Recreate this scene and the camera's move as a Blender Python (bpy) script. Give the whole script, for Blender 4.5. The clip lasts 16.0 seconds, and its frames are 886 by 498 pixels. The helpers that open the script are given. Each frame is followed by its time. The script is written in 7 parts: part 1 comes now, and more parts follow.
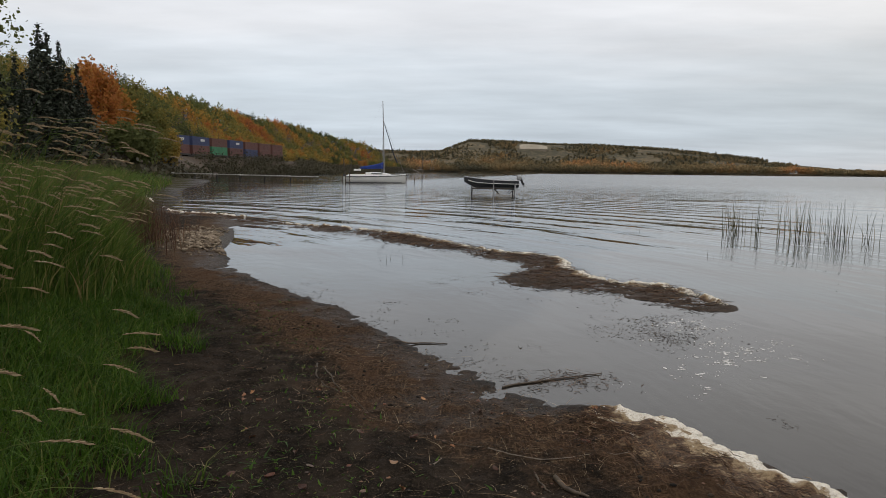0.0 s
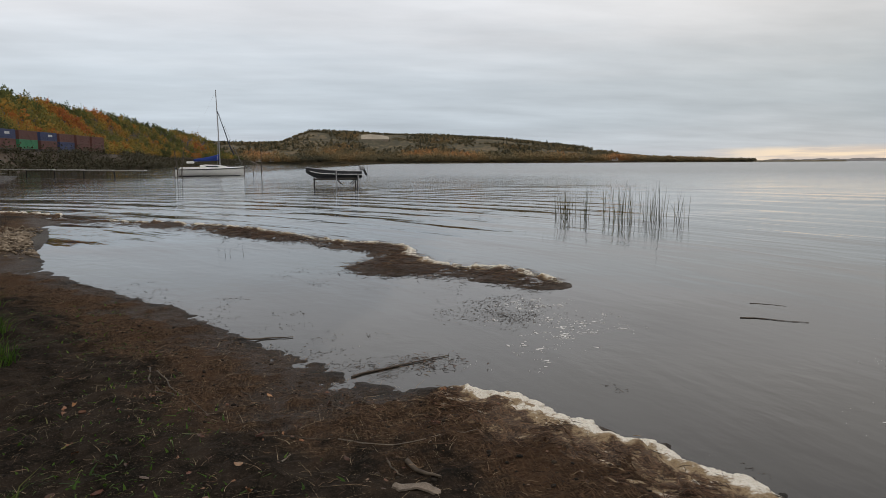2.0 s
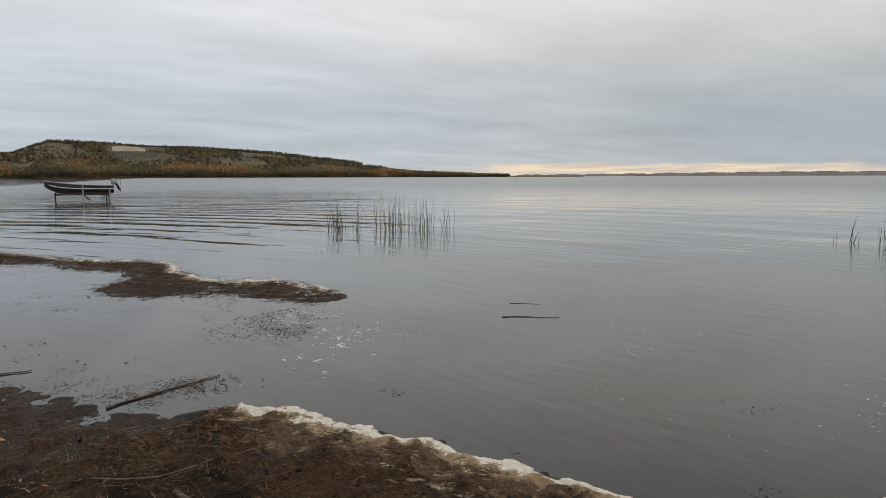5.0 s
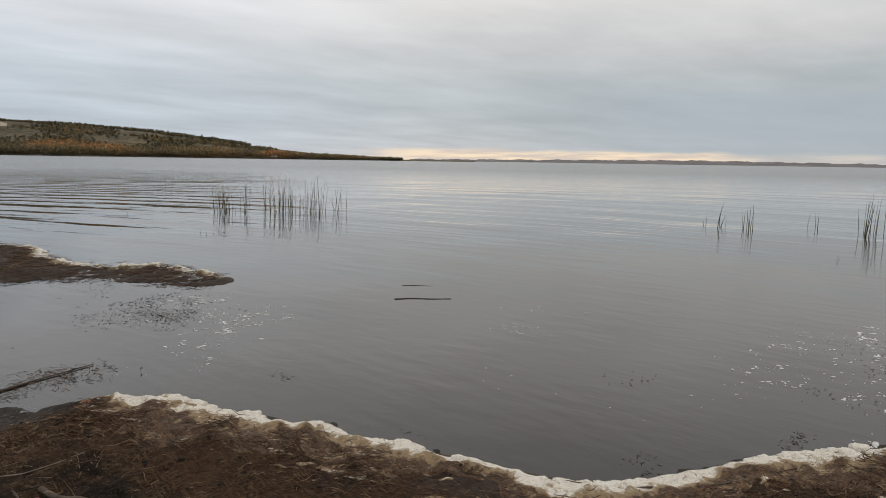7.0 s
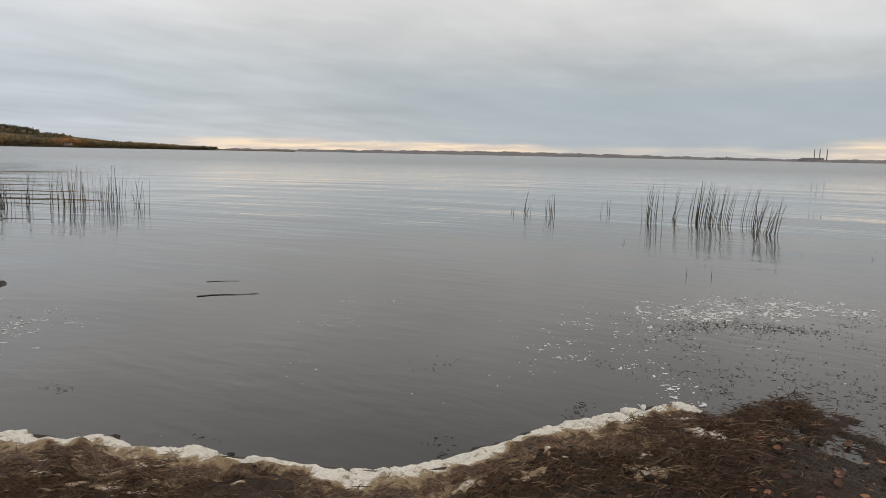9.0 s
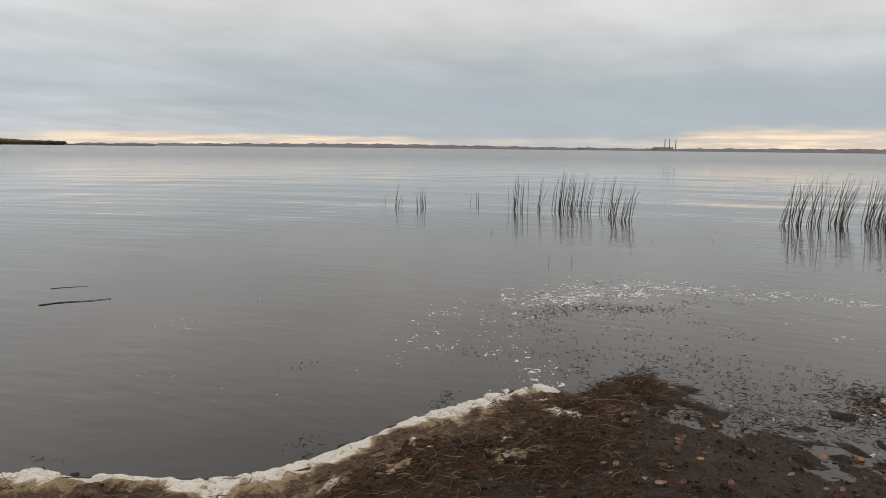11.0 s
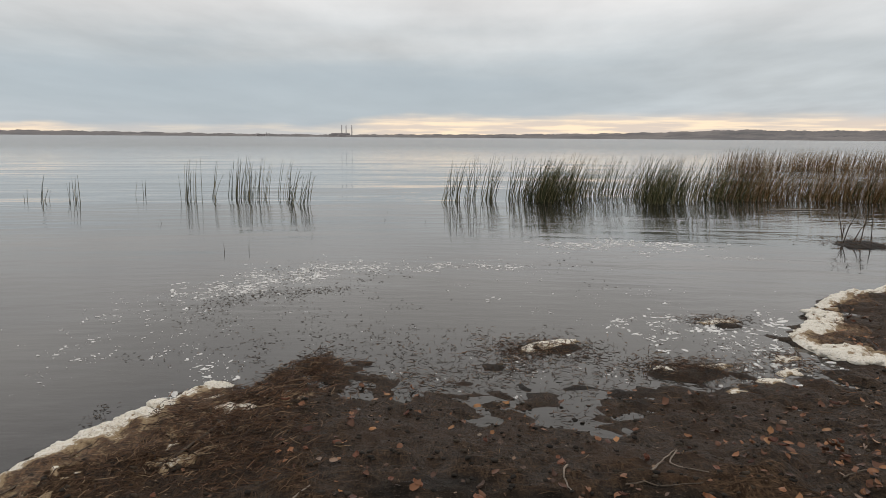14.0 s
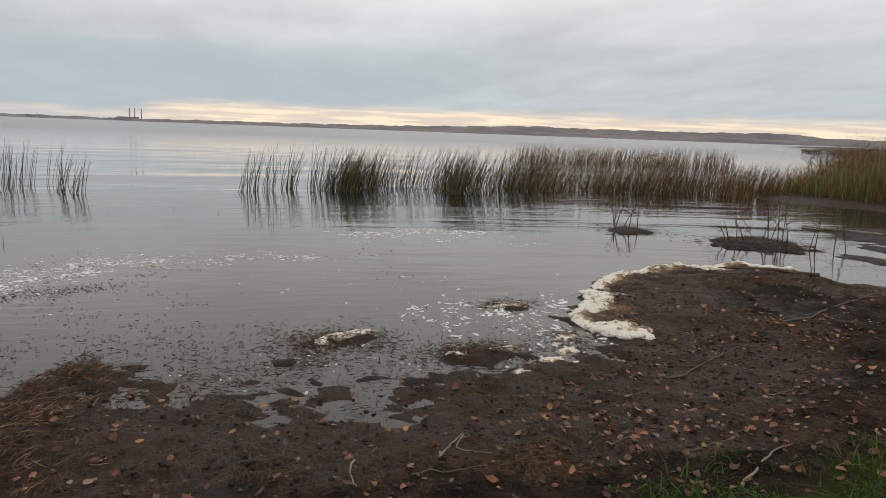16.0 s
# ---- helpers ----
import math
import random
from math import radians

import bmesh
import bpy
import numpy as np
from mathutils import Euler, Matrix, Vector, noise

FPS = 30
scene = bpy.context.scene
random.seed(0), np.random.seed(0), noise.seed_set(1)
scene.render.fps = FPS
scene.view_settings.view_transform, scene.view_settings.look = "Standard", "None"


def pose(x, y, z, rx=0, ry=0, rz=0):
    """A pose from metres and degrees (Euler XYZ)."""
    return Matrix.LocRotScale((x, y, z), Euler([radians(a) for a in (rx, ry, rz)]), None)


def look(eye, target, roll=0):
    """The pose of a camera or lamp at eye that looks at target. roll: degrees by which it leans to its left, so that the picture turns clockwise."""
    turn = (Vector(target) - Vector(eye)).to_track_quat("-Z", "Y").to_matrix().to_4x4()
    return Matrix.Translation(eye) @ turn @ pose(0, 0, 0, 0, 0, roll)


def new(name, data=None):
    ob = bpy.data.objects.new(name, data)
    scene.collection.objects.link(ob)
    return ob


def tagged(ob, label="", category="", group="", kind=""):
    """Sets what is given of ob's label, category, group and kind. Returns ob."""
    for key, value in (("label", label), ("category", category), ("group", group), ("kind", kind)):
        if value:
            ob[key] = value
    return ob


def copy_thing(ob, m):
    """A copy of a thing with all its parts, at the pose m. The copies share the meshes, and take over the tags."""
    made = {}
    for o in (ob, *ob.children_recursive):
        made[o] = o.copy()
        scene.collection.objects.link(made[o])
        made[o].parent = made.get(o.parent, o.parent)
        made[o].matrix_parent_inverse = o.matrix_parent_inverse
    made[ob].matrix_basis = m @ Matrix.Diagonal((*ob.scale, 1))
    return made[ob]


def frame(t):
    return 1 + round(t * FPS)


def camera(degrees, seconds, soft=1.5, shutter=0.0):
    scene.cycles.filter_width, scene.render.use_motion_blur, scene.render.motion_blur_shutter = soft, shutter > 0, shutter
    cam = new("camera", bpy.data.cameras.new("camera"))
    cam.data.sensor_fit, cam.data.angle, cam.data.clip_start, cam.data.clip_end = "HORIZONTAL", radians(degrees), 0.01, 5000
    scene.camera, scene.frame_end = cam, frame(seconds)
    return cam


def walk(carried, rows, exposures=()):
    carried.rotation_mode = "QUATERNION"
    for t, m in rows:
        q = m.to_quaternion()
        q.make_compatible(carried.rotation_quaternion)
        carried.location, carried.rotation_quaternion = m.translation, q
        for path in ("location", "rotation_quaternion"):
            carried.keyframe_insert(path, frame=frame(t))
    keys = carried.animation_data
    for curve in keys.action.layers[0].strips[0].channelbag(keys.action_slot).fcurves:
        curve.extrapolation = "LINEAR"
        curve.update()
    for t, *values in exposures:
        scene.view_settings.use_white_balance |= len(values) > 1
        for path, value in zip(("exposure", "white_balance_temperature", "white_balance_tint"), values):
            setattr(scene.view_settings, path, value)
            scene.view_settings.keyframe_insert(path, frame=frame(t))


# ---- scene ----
# ---------------- camera ----------------
cam = camera(65.4, 16.0, 0.7)
PATH = [
    (0.0, pose(-0.001, 0.000, 1.700, 83.61, -0.55, -0.00)),
    (0.5, pose(0.007, 0.011, 1.700, 83.50, -0.35, -2.52)),
    (1.0, pose(0.008, 0.023, 1.686, 82.92, -0.72, -7.32)),
    (1.5, pose(0.012, 0.040, 1.674, 83.13, -0.41, -10.88)),
    (2.0, pose(0.023, 0.057, 1.664, 82.86, 0.30, -12.91)),
    (2.5, pose(0.028, 0.068, 1.658, 82.52, 0.08, -16.48)),
    (3.0, pose(0.033, 0.068, 1.648, 82.69, 0.36, -19.16)),
    (3.5, pose(0.035, 0.070, 1.644, 83.52, 0.24, -22.28)),
    (4.0, pose(0.029, 0.071, 1.641, 84.32, -0.23, -26.18)),
    (4.5, pose(0.032, 0.073, 1.630, 84.29, 0.03, -29.21)),
    (7.0, pose(0.059, 0.098, 1.592, 82.71, -0.87, -40.44)),
    (7.5, pose(0.101, 0.063, 1.584, 82.29, -0.99, -43.86)),
    (8.0, pose(0.146, 0.040, 1.581, 82.01, -1.60, -49.15)),
    (8.5, pose(0.179, 0.022, 1.585, 82.09, -1.53, -52.65)),
    (11.0, pose(0.256, -0.069, 1.600, 81.70, -0.63, -65.47)),
    (11.5, pose(0.282, -0.089, 1.595, 81.34, -1.12, -70.33)),
    (12.0, pose(0.318, -0.113, 1.583, 80.58, -1.54, -76.21)),
    (12.5, pose(0.341, -0.132, 1.574, 80.32, -1.94, -81.46)),
    (13.0, pose(0.363, -0.149, 1.568, 80.28, -2.06, -85.42)),
    (13.5, pose(0.377, -0.162, 1.571, 80.47, -1.12, -88.05)),
    (14.0, pose(0.387, -0.176, 1.567, 80.81, -0.41, -91.33)),
    (14.5, pose(0.399, -0.199, 1.561, 81.04, -0.60, -94.48)),
    (15.0, pose(0.429, -0.231, 1.546, 80.62, -1.03, -98.83)),
    (15.5, pose(0.472, -0.269, 1.538, 80.45, -1.59, -103.02)),
    (16.0, pose(0.510, -0.307, 1.534, 80.37, -2.06, -107.16)),
]
walk(cam, PATH, [(0.0, 0.06), (2.0, -0.04), (4.5, -0.11), (7.0, -0.03), (8.5, -0.01), (11.5, 0.02), (13.5, 0.10), (16.0, 0.14)])

# ---------------- world and sun ----------------
SUN_AZ, SUN_EL = 88.0, 50.0
world = bpy.data.worlds.new("overcast_evening")
scene.world = world
world.use_nodes = True


class Nodes:
    """A short way to write node trees."""

    def __init__(self, tree):
        self.t = tree
        tree.nodes.clear()

    def n(self, kind, **kw):
        node = self.t.nodes.new(kind)
        ins = kw.pop("ins", {})
        for k, v in kw.items():
            setattr(node, k, v)
        for k, v in ins.items():
            s = node.inputs[k]
            if isinstance(v, bpy.types.NodeSocket):
                self.t.links.new(v, s)
            else:
                s.default_value = v
        return node

    def math(self, op, a, b=0.0, clamp=False):
        return self.n("ShaderNodeMath", operation=op, use_clamp=clamp, ins={0: a, 1: b}).outputs[0]

    def mix(self, f, a, b):
        node = self.n("ShaderNodeMix", data_type="RGBA", ins={0: f})
        for i, v in ((6, a), (7, b)):
            if isinstance(v, bpy.types.NodeSocket):
                self.t.links.new(v, node.inputs[i])
            else:
                node.inputs[i].default_value = (*v[:3], 1)
        return node.outputs[2]

    def ramp(self, f, stops):
        node = self.n("ShaderNodeValToRGB", ins={0: f})
        e = node.color_ramp.elements
        while len(e) < len(stops):
            e.new(0.5)
        for el, (p, c) in zip(e, stops):
            el.position = p
            el.color = (*c, 1) if len(c) == 3 else (c[0], c[0], c[0], 1)
        return node.outputs[0]

    def noise(self, vec, scale, detail=4.0, rough=0.55, out=0, **kw):
        return self.n("ShaderNodeTexNoise", ins={"Vector": vec, "Scale": scale, "Detail": detail, "Roughness": rough}, **kw).outputs[out]

    def mapping(self, vec, scale=(1, 1, 1), rot=(0, 0, 0), loc=(0, 0, 0)):
        return self.n("ShaderNodeMapping", ins={"Vector": vec, "Scale": scale, "Rotation": rot, "Location": loc}).outputs[0]

    def smooth(self, v, a, b, lo=0.0, hi=1.0):
        return self.n("ShaderNodeMapRange", interpolation_type="SMOOTHSTEP", ins={0: v, 1: a, 2: b, 3: lo, 4: hi}).outputs[0]


w = Nodes(world.node_tree)
way = w.n("ShaderNodeTexCoord").outputs["Generated"]
xyz = w.n("ShaderNodeSeparateXYZ", ins={0: way}).outputs
up = xyz[2]
sky = w.n("ShaderNodeTexSky", sky_type="NISHITA", sun_disc=False, sun_elevation=radians(SUN_EL), sun_rotation=radians(SUN_AZ))
clear = w.n("ShaderNodeVectorMath", operation="SCALE", ins={0: sky.outputs[0], 3: 0.05}).outputs[0]
# the cloud sheet, seen flat: streets of cloud that close up towards the horizon
deep = w.math("MAXIMUM", w.math("ADD", up, 0.09), 0.05)
flat = w.n("ShaderNodeVectorMath", operation="DIVIDE", ins={0: way, 1: w.n("ShaderNodeCombineXYZ", ins={0: deep, 1: deep, 2: 1.0}).outputs[0]}).outputs[0]
cl_a = w.noise(w.mapping(flat, (0.34, 0.62, 0.0), (0, 0, 0.35)), 1.0, 5, 0.5)
cl_b = w.noise(w.mapping(flat, (1.1, 2.0, 0.0), (0, 0, 0.2), (3, 1, 0)), 1.0, 5, 0.55)
bands = w.noise(w.mapping(way, (1.6, 1.6, 16.0)), 1.4, 4, 0.5)
high = w.math("ADD", up, w.math("MULTIPLY", w.math("SUBTRACT", bands, 0.5), 0.10))
sheet = w.ramp(high, [(0.0, (0.53, 0.56, 0.59)), (0.05, (0.44, 0.488, 0.520)), (0.11, (0.485, 0.530, 0.555)), (0.20, (0.662, 0.670, 0.672)), (0.36, (0.80, 0.797, 0.788)), (1.0, (0.70, 0.705, 0.71))])
tone = w.math("ADD", 0.53, w.math("ADD", w.math("MULTIPLY", cl_a, 0.64), w.math("MULTIPLY", cl_b, 0.36)))
thin = w.smooth(w.n("ShaderNodeVectorMath", operation="DOT_PRODUCT", ins={0: way, 1: (math.sin(radians(-15)), math.cos(radians(-15)), 0)}).outputs["Value"], 0.3, 1.0, 1.04, 1.23)
sheet = w.n("ShaderNodeVectorMath", operation="SCALE", ins={0: sheet, 3: w.math("MULTIPLY", tone, thin)}).outputs[0]
# the slit of evening light under the edge of the clouds, round the side of the sun

def toward(bearing, a, b):
    """How nearly a direction lies on a bearing: 0 at a degrees off it, 1 at b."""
    v = (math.sin(radians(bearing)), math.cos(radians(bearing)), 0)
    return w.smooth(w.n("ShaderNodeVectorMath", operation="DOT_PRODUCT", ins={0: way, 1: v}).outputs["Value"], math.cos(radians(a)), math.cos(radians(b)))


lift = w.noise(w.mapping(way, (5.0, 5.0, 9.0)), 1.6, 4, 0.55)
# a heavier bank of cloud low over the lake
sheet = w.mix(w.math("MULTIPLY", toward(78.7, 38, 10), w.smooth(high, 0.14, 0.07, 0.0, 0.7)), sheet, (0.39, 0.47, 0.53))
low_gap, wide_gap = toward(49.4, 19, 9), toward(120.7, 40, 33)
edge = w.math("ADD", w.math("MULTIPLY", lift, 0.022), w.math("ADD", 0.006, w.math("MULTIPLY", wide_gap, 0.014)))
slit = w.math("MULTIPLY", w.math("MAXIMUM", w.math("MAXIMUM", low_gap, wide_gap), w.math("MULTIPLY", toward(73.8, 40, 25), 0.35)), w.math("SUBTRACT", 1.0, w.smooth(w.math("DIVIDE", up, edge), 0.65, 1.2)))
streak = w.noise(w.mapping(way, (6.0, 6.0, 90.0)), 2.0, 3, 0.5)
gold = w.mix(w.smooth(streak, 0.4, 0.65), (0.70, 0.62, 0.55), (1.0, 0.83, 0.62))
sheet = w.mix(slit, sheet, gold)
full = w.mix(0.06, sheet, clear)
full = w.n("ShaderNodeVectorMath", operation="MULTIPLY", ins={0: full, 1: w.mix(toward(-15, 60, 15), (1.03, 1.0, 0.982), (0.99, 1.0, 1.04))}).outputs[0]
w.n("ShaderNodeOutputWorld", ins={0: w.n("ShaderNodeBackground", ins={0: full, 1: 1.0}).outputs[0]})

lamp = bpy.data.lights.new("sun", "SUN")
lamp.energy, lamp.angle, lamp.color = 0.25, radians(150), (1.0, 0.9, 0.78)
sun = new("sun", lamp)
_d = Vector((math.sin(radians(SUN_AZ)) * math.cos(radians(SUN_EL)), math.cos(radians(SUN_AZ)) * math.cos(radians(SUN_EL)), math.sin(radians(SUN_EL))))
sun.matrix_world = look(_d * 50, (0, 0, 0))

# ---------------- materials ----------------


def surface(name, build):
    """A material whose build(nodes, object_coordinates) returns inputs for the Principled shader and a height socket or None."""
    m = bpy.data.materials.new(name)
    m.use_nodes = True
    k = Nodes(m.node_tree)
    co = k.n("ShaderNodeTexCoord").outputs["Object"]
    ins, height, dist = build(k, co)
    b = k.n("ShaderNodeBsdfPrincipled", ins=ins)
    if height is not None:
        bump = k.n("ShaderNodeBump", ins={"Height": height, "Distance": dist, "Strength": 1.0})
        m.node_tree.links.new(bump.outputs[0], b.inputs["Normal"])
    k.n("ShaderNodeOutputMaterial", ins={0: b.outputs[0]})
    return m


def plain(name, a, b, scale=6.0, rough=0.6, metal=0.0, bump=0.002):
    """Two tones of one surface with grain and soft stains."""
    def build(k, co):
        f = k.math("ADD", k.math("MULTIPLY", k.noise(co, scale, 5), 0.6), k.math("MULTIPLY", k.noise(co, scale * 9, 3), 0.4))
        return {"Base Color": k.mix(k.smooth(f, 0.35, 0.65), a, b), "Roughness": k.math("ADD", rough - 0.1, k.math("MULTIPLY", f, 0.2)), "Metallic": metal}, f, bump
    return surface(name, build)


def strands(name, stops, rough=0.7):
    """Blades, stems and leaves: the tone differs from piece to piece."""
    def build(k, co):
        r = k.n("ShaderNodeNewGeometry").outputs["Random Per Island"]
        c = k.ramp(r, stops)
        c = k.mix(k.smooth(k.noise(co, 0.9, 3), 0.35, 0.7, 0.0, 0.45), c, stops[0][1])
        return {"Base Color": c, "Roughness": rough, "Specular IOR Level": 0.25}, None, 0
    return surface(name, build)


def pieces(name, stops, rough=0.6, scale=30.0):
    """Things alike, each with a tone of its own."""
    def build(k, co):
        r = k.n("ShaderNodeObjectInfo").outputs["Random"]
        c = k.ramp(r, stops)
        g = k.noise(co, scale, 4)
        c = k.mix(k.smooth(g, 0.45, 0.75, 0.0, 0.6), c, [v * 0.45 for v in stops[0][1]])
        return {"Base Color": c, "Roughness": rough, "Specular IOR Level": 0.35}, g, 0.004
    return surface(name, build)


def build_ground(k, co):
    a = lambda n: k.n("ShaderNodeAttribute", attribute_name=n).outputs["Fac"]
    weed, grass, low, stone = a("weed"), a("grass"), a("low"), a("stone")
    big, mid, fine = k.noise(co, 0.8, 5), k.noise(co, 4.5, 6, 0.65), k.noise(co, 38.0, 6, 0.7)
    fibre = k.noise(k.mapping(co, (9, 34, 9), (0, 0, 0.9)), 2.2, 5, 0.7)
    fibre2 = k.noise(k.mapping(co, (36, 8, 9), (0, 0, 0.4)), 2.0, 5, 0.7)
    fib = k.math("MAXIMUM", fibre, fibre2)
    mud = k.mix(k.smooth(mid, 0.35, 0.7), (0.018, 0.015, 0.012), (0.062, 0.047, 0.035))
    mud = k.mix(k.smooth(fine, 0.5, 0.75, 0, 0.65), mud, (0.105, 0.078, 0.056))
    peat = k.mix(k.smooth(fib, 0.45, 0.72), (0.042, 0.027, 0.017), (0.225, 0.140, 0.082))
    peat = k.mix(k.smooth(k.noise(co, 2.3, 4), 0.45, 0.7, 0, 0.7), peat, (0.110, 0.064, 0.038))
    f = k.smooth(k.math("ADD", weed, k.math("MULTIPLY", k.math("SUBTRACT", k.math("ADD", big, mid), 1.0), 1.5)), 0.3, 0.75)
    col = k.mix(f, mud, peat)
    turf = k.mix(k.smooth(mid, 0.35, 0.65), (0.034, 0.032, 0.012), (0.060, 0.056, 0.020))
    col = k.mix(k.smooth(k.math("ADD", grass, k.math("MULTIPLY", k.math("SUBTRACT", mid, 0.5), 0.8)), 0.35, 0.65), col, turf)
    col = k.mix(k.math("MULTIPLY", stone, 0.8), col, (0.20, 0.165, 0.125))
    wet = k.smooth(k.math("ADD", low, k.math("MULTIPLY", k.math("SUBTRACT", mid, 0.5), 0.5)), 0.35, 0.75)
    rough = k.math("SUBTRACT", 0.93, k.math("MULTIPLY", wet, 0.34))
    crumb = k.noise(co, 95.0, 4, 0.6)
    col = k.mix(k.smooth(crumb, 0.57, 0.68, 0, 0.6), col, (0.145, 0.105, 0.072))
    # near-black in the hollows between crumbs: their shade is put into the colour
    col = k.mix(k.smooth(crumb, 0.30, 0.42, 0.4, 0.0), col, (0.008, 0.007, 0.006))
    # soaked soil is darker than dry
    col = k.mix(k.math("MULTIPLY", wet, 0.45), col, (0.012, 0.0085, 0.006))
    h = k.math("ADD", k.math("ADD", k.math("MULTIPLY", fine, 0.5), k.math("MULTIPLY", crumb, 0.45)), k.math("ADD", k.math("MULTIPLY", mid, 0.6), k.math("MULTIPLY", fib, 0.7)))
    return {"Base Color": col, "Roughness": rough, "Specular IOR Level": k.math("ADD", 0.05, k.math("MULTIPLY", wet, 0.13))}, h, 0.06


M_ground = surface("muddy_beach", build_ground)


def build_water(k, co):
    flat_co = k.mapping(co, (1, 1, 0))
    # the waves swing round as they run into the bay: crests lie on wide arcs
    bay = k.n("ShaderNodeSeparateXYZ", ins={0: k.mapping(co, (1, 1, 0), (0, 0, 0), (29.0, -1.0, 0))}).outputs
    rad = k.math("SQRT", k.math("ADD", k.math("MULTIPLY", bay[0], bay[0]), k.math("MULTIPLY", bay[1], bay[1])))
    arc = k.math("MULTIPLY", k.math("ARCTAN2", bay[1], bay[0]), 47.0)
    wave = k.n("ShaderNodeCombineXYZ", ins={0: arc, 1: rad, 2: 0.0}).outputs[0]
    # wind ripples in long low crests, stronger in some lanes than in others
    swell = k.noise(k.mapping(wave, (0.10, 0.34, 1)), 1.0, 1.5, 0.4)
    crest = k.noise(k.mapping(wave, (0.20, 1.15, 1)), 1.0, 2, 0.45)
    small = k.noise(k.mapping(wave, (1.1, 3.6, 1)), 1.7, 3, 0.5)
    lane = k.smooth(k.noise(k.mapping(flat_co, (0.05, 0.09, 1), (0, 0, 0.5), (0.3, 0.1, 0)), 1.0, 2, 0.5), 0.42, 0.62)
    sx = k.n("ShaderNodeSeparateXYZ", ins={0: co}).outputs
    # the arm of the lake off the sheltered bay is open to the wind
    off_x = k.math("SUBTRACT", sx[0], k.math("MULTIPLY", sx[1], 0.16))
    open_w = k.math("MULTIPLY", k.smooth(sx[1], 12.0, 24.0), k.math("MULTIPLY", k.smooth(off_x, -30.0, -12.0), k.math("SUBTRACT", 1.0, k.smooth(off_x, 2.0, 12.0))))
    away = k.smooth(k.n("ShaderNodeVectorMath", operation="LENGTH", ins={0: flat_co}).outputs["Value"], 22.0, 130.0)
    crest = k.math("SUBTRACT", 1.0, k.math("ABSOLUTE", k.math("SUBTRACT", k.math("MULTIPLY", crest, 2.0), 1.0)))
    amp = k.math("ADD", k.math("ADD", 0.19, k.math("MULTIPLY", lane, 0.22)), k.math("MULTIPLY", open_w, 0.35))
    amp = k.math("MULTIPLY", amp, k.smooth(k.n("ShaderNodeVectorMath", operation="LENGTH", ins={0: flat_co}).outputs["Value"], 4.0, 15.0, 0.30, 1.0))  # sheltered near the beach
    h = k.math("ADD", k.math("MULTIPLY", swell, 1.7), k.math("MULTIPLY", crest, 0.30))
    # long low waves that run in from the open lake
    bent = k.math("MULTIPLY", k.math("SUBTRACT", k.noise(k.mapping(flat_co, (0.06, 0.16, 1)), 1.0, 2, 0.5), 0.5), 5.0)
    phase = k.math("ADD", k.math("MULTIPLY", rad, 3.6), k.math("MULTIPLY", bent, 2.0))
    roll = k.math("POWER", k.math("ADD", 0.5, k.math("MULTIPLY", k.math("SINE", phase), 0.5)), 2.0)
    h = k.math("ADD", k.math("MULTIPLY", h, amp), k.math("MULTIPLY", roll, k.math("MULTIPLY", open_w, k.math("ADD", 0.04, k.math("MULTIPLY", crest, 0.17)))))
    h = k.math("ADD", h, k.math("MULTIPLY", small, k.math("ADD", k.math("ADD", 0.024, k.math("MULTIPLY", k.math("MULTIPLY", away, k.smooth(off_x, -34.0, -16.0)), 0.14)), k.math("MULTIPLY", open_w, 0.02))))
    murk = k.mix(k.smooth(k.noise(flat_co, 0.22, 3), 0.35, 0.65), (0.009, 0.0085, 0.0085), (0.031, 0.029, 0.024))
    return {"Base Color": murk, "Roughness": k.math("ADD", 0.03, k.math("MULTIPLY", k.math("MULTIPLY", away, 0.17), k.smooth(off_x, -34.0, -16.0))), "IOR": 1.333, "Specular IOR Level": 0.5}, h, 0.16


M_water = surface("lake_water", build_water)


def build_foam(k, co):
    a = k.n("ShaderNodeAttribute", attribute_name="dirt").outputs["Fac"]
    big, mid, fine = k.noise(co, 5.0, 6, 0.65), k.noise(co, 17.0, 6, 0.7), k.noise(co, 55.0, 5, 0.65)
    cells = k.n("ShaderNodeTexVoronoi", ins={"Vector": co, "Scale": 90.0}).outputs["Distance"]
    fibre = k.math("MAXIMUM", k.noise(k.mapping(co, (9, 34, 9), (0, 0, 0.9)), 2.2, 5, 0.7), k.noise(k.mapping(co, (36, 8, 9), (0, 0, 0.4)), 2.0, 5, 0.7))
    col = k.mix(k.smooth(fine, 0.3, 0.7), (0.68, 0.62, 0.51), (0.82, 0.79, 0.72))
    rub = k.math("ADD", a, k.math("ADD", k.math("MULTIPLY", k.math("SUBTRACT", big, 0.5), 1.3), k.math("ADD", k.math("MULTIPLY", k.math("SUBTRACT", mid, 0.5), 1.5), k.math("MULTIPLY", k.math("SUBTRACT", fibre, 0.58), 1.1))))
    col = k.mix(k.smooth(rub, 0.18, 0.52), col, (0.30, 0.22, 0.13))
    peat = k.mix(k.smooth(fibre, 0.45, 0.72), (0.040, 0.024, 0.015), (0.21, 0.125, 0.070))
    col = k.mix(k.smooth(rub, 0.62, 0.90), col, peat)
    col = k.mix(k.smooth(k.noise(co, 120.0, 3, 0.6), 0.58, 0.66, 0, 0.6), col, (0.11, 0.075, 0.045))
    return {"Base Color": col, "Roughness": 0.8, "Specular IOR Level": 0.25}, k.math("ADD", k.math("MULTIPLY", k.math("ADD", big, mid), 0.5), k.math("ADD", k.math("MULTIPLY", fine, 0.3), k.math("MULTIPLY", cells, 0.25))), 0.02


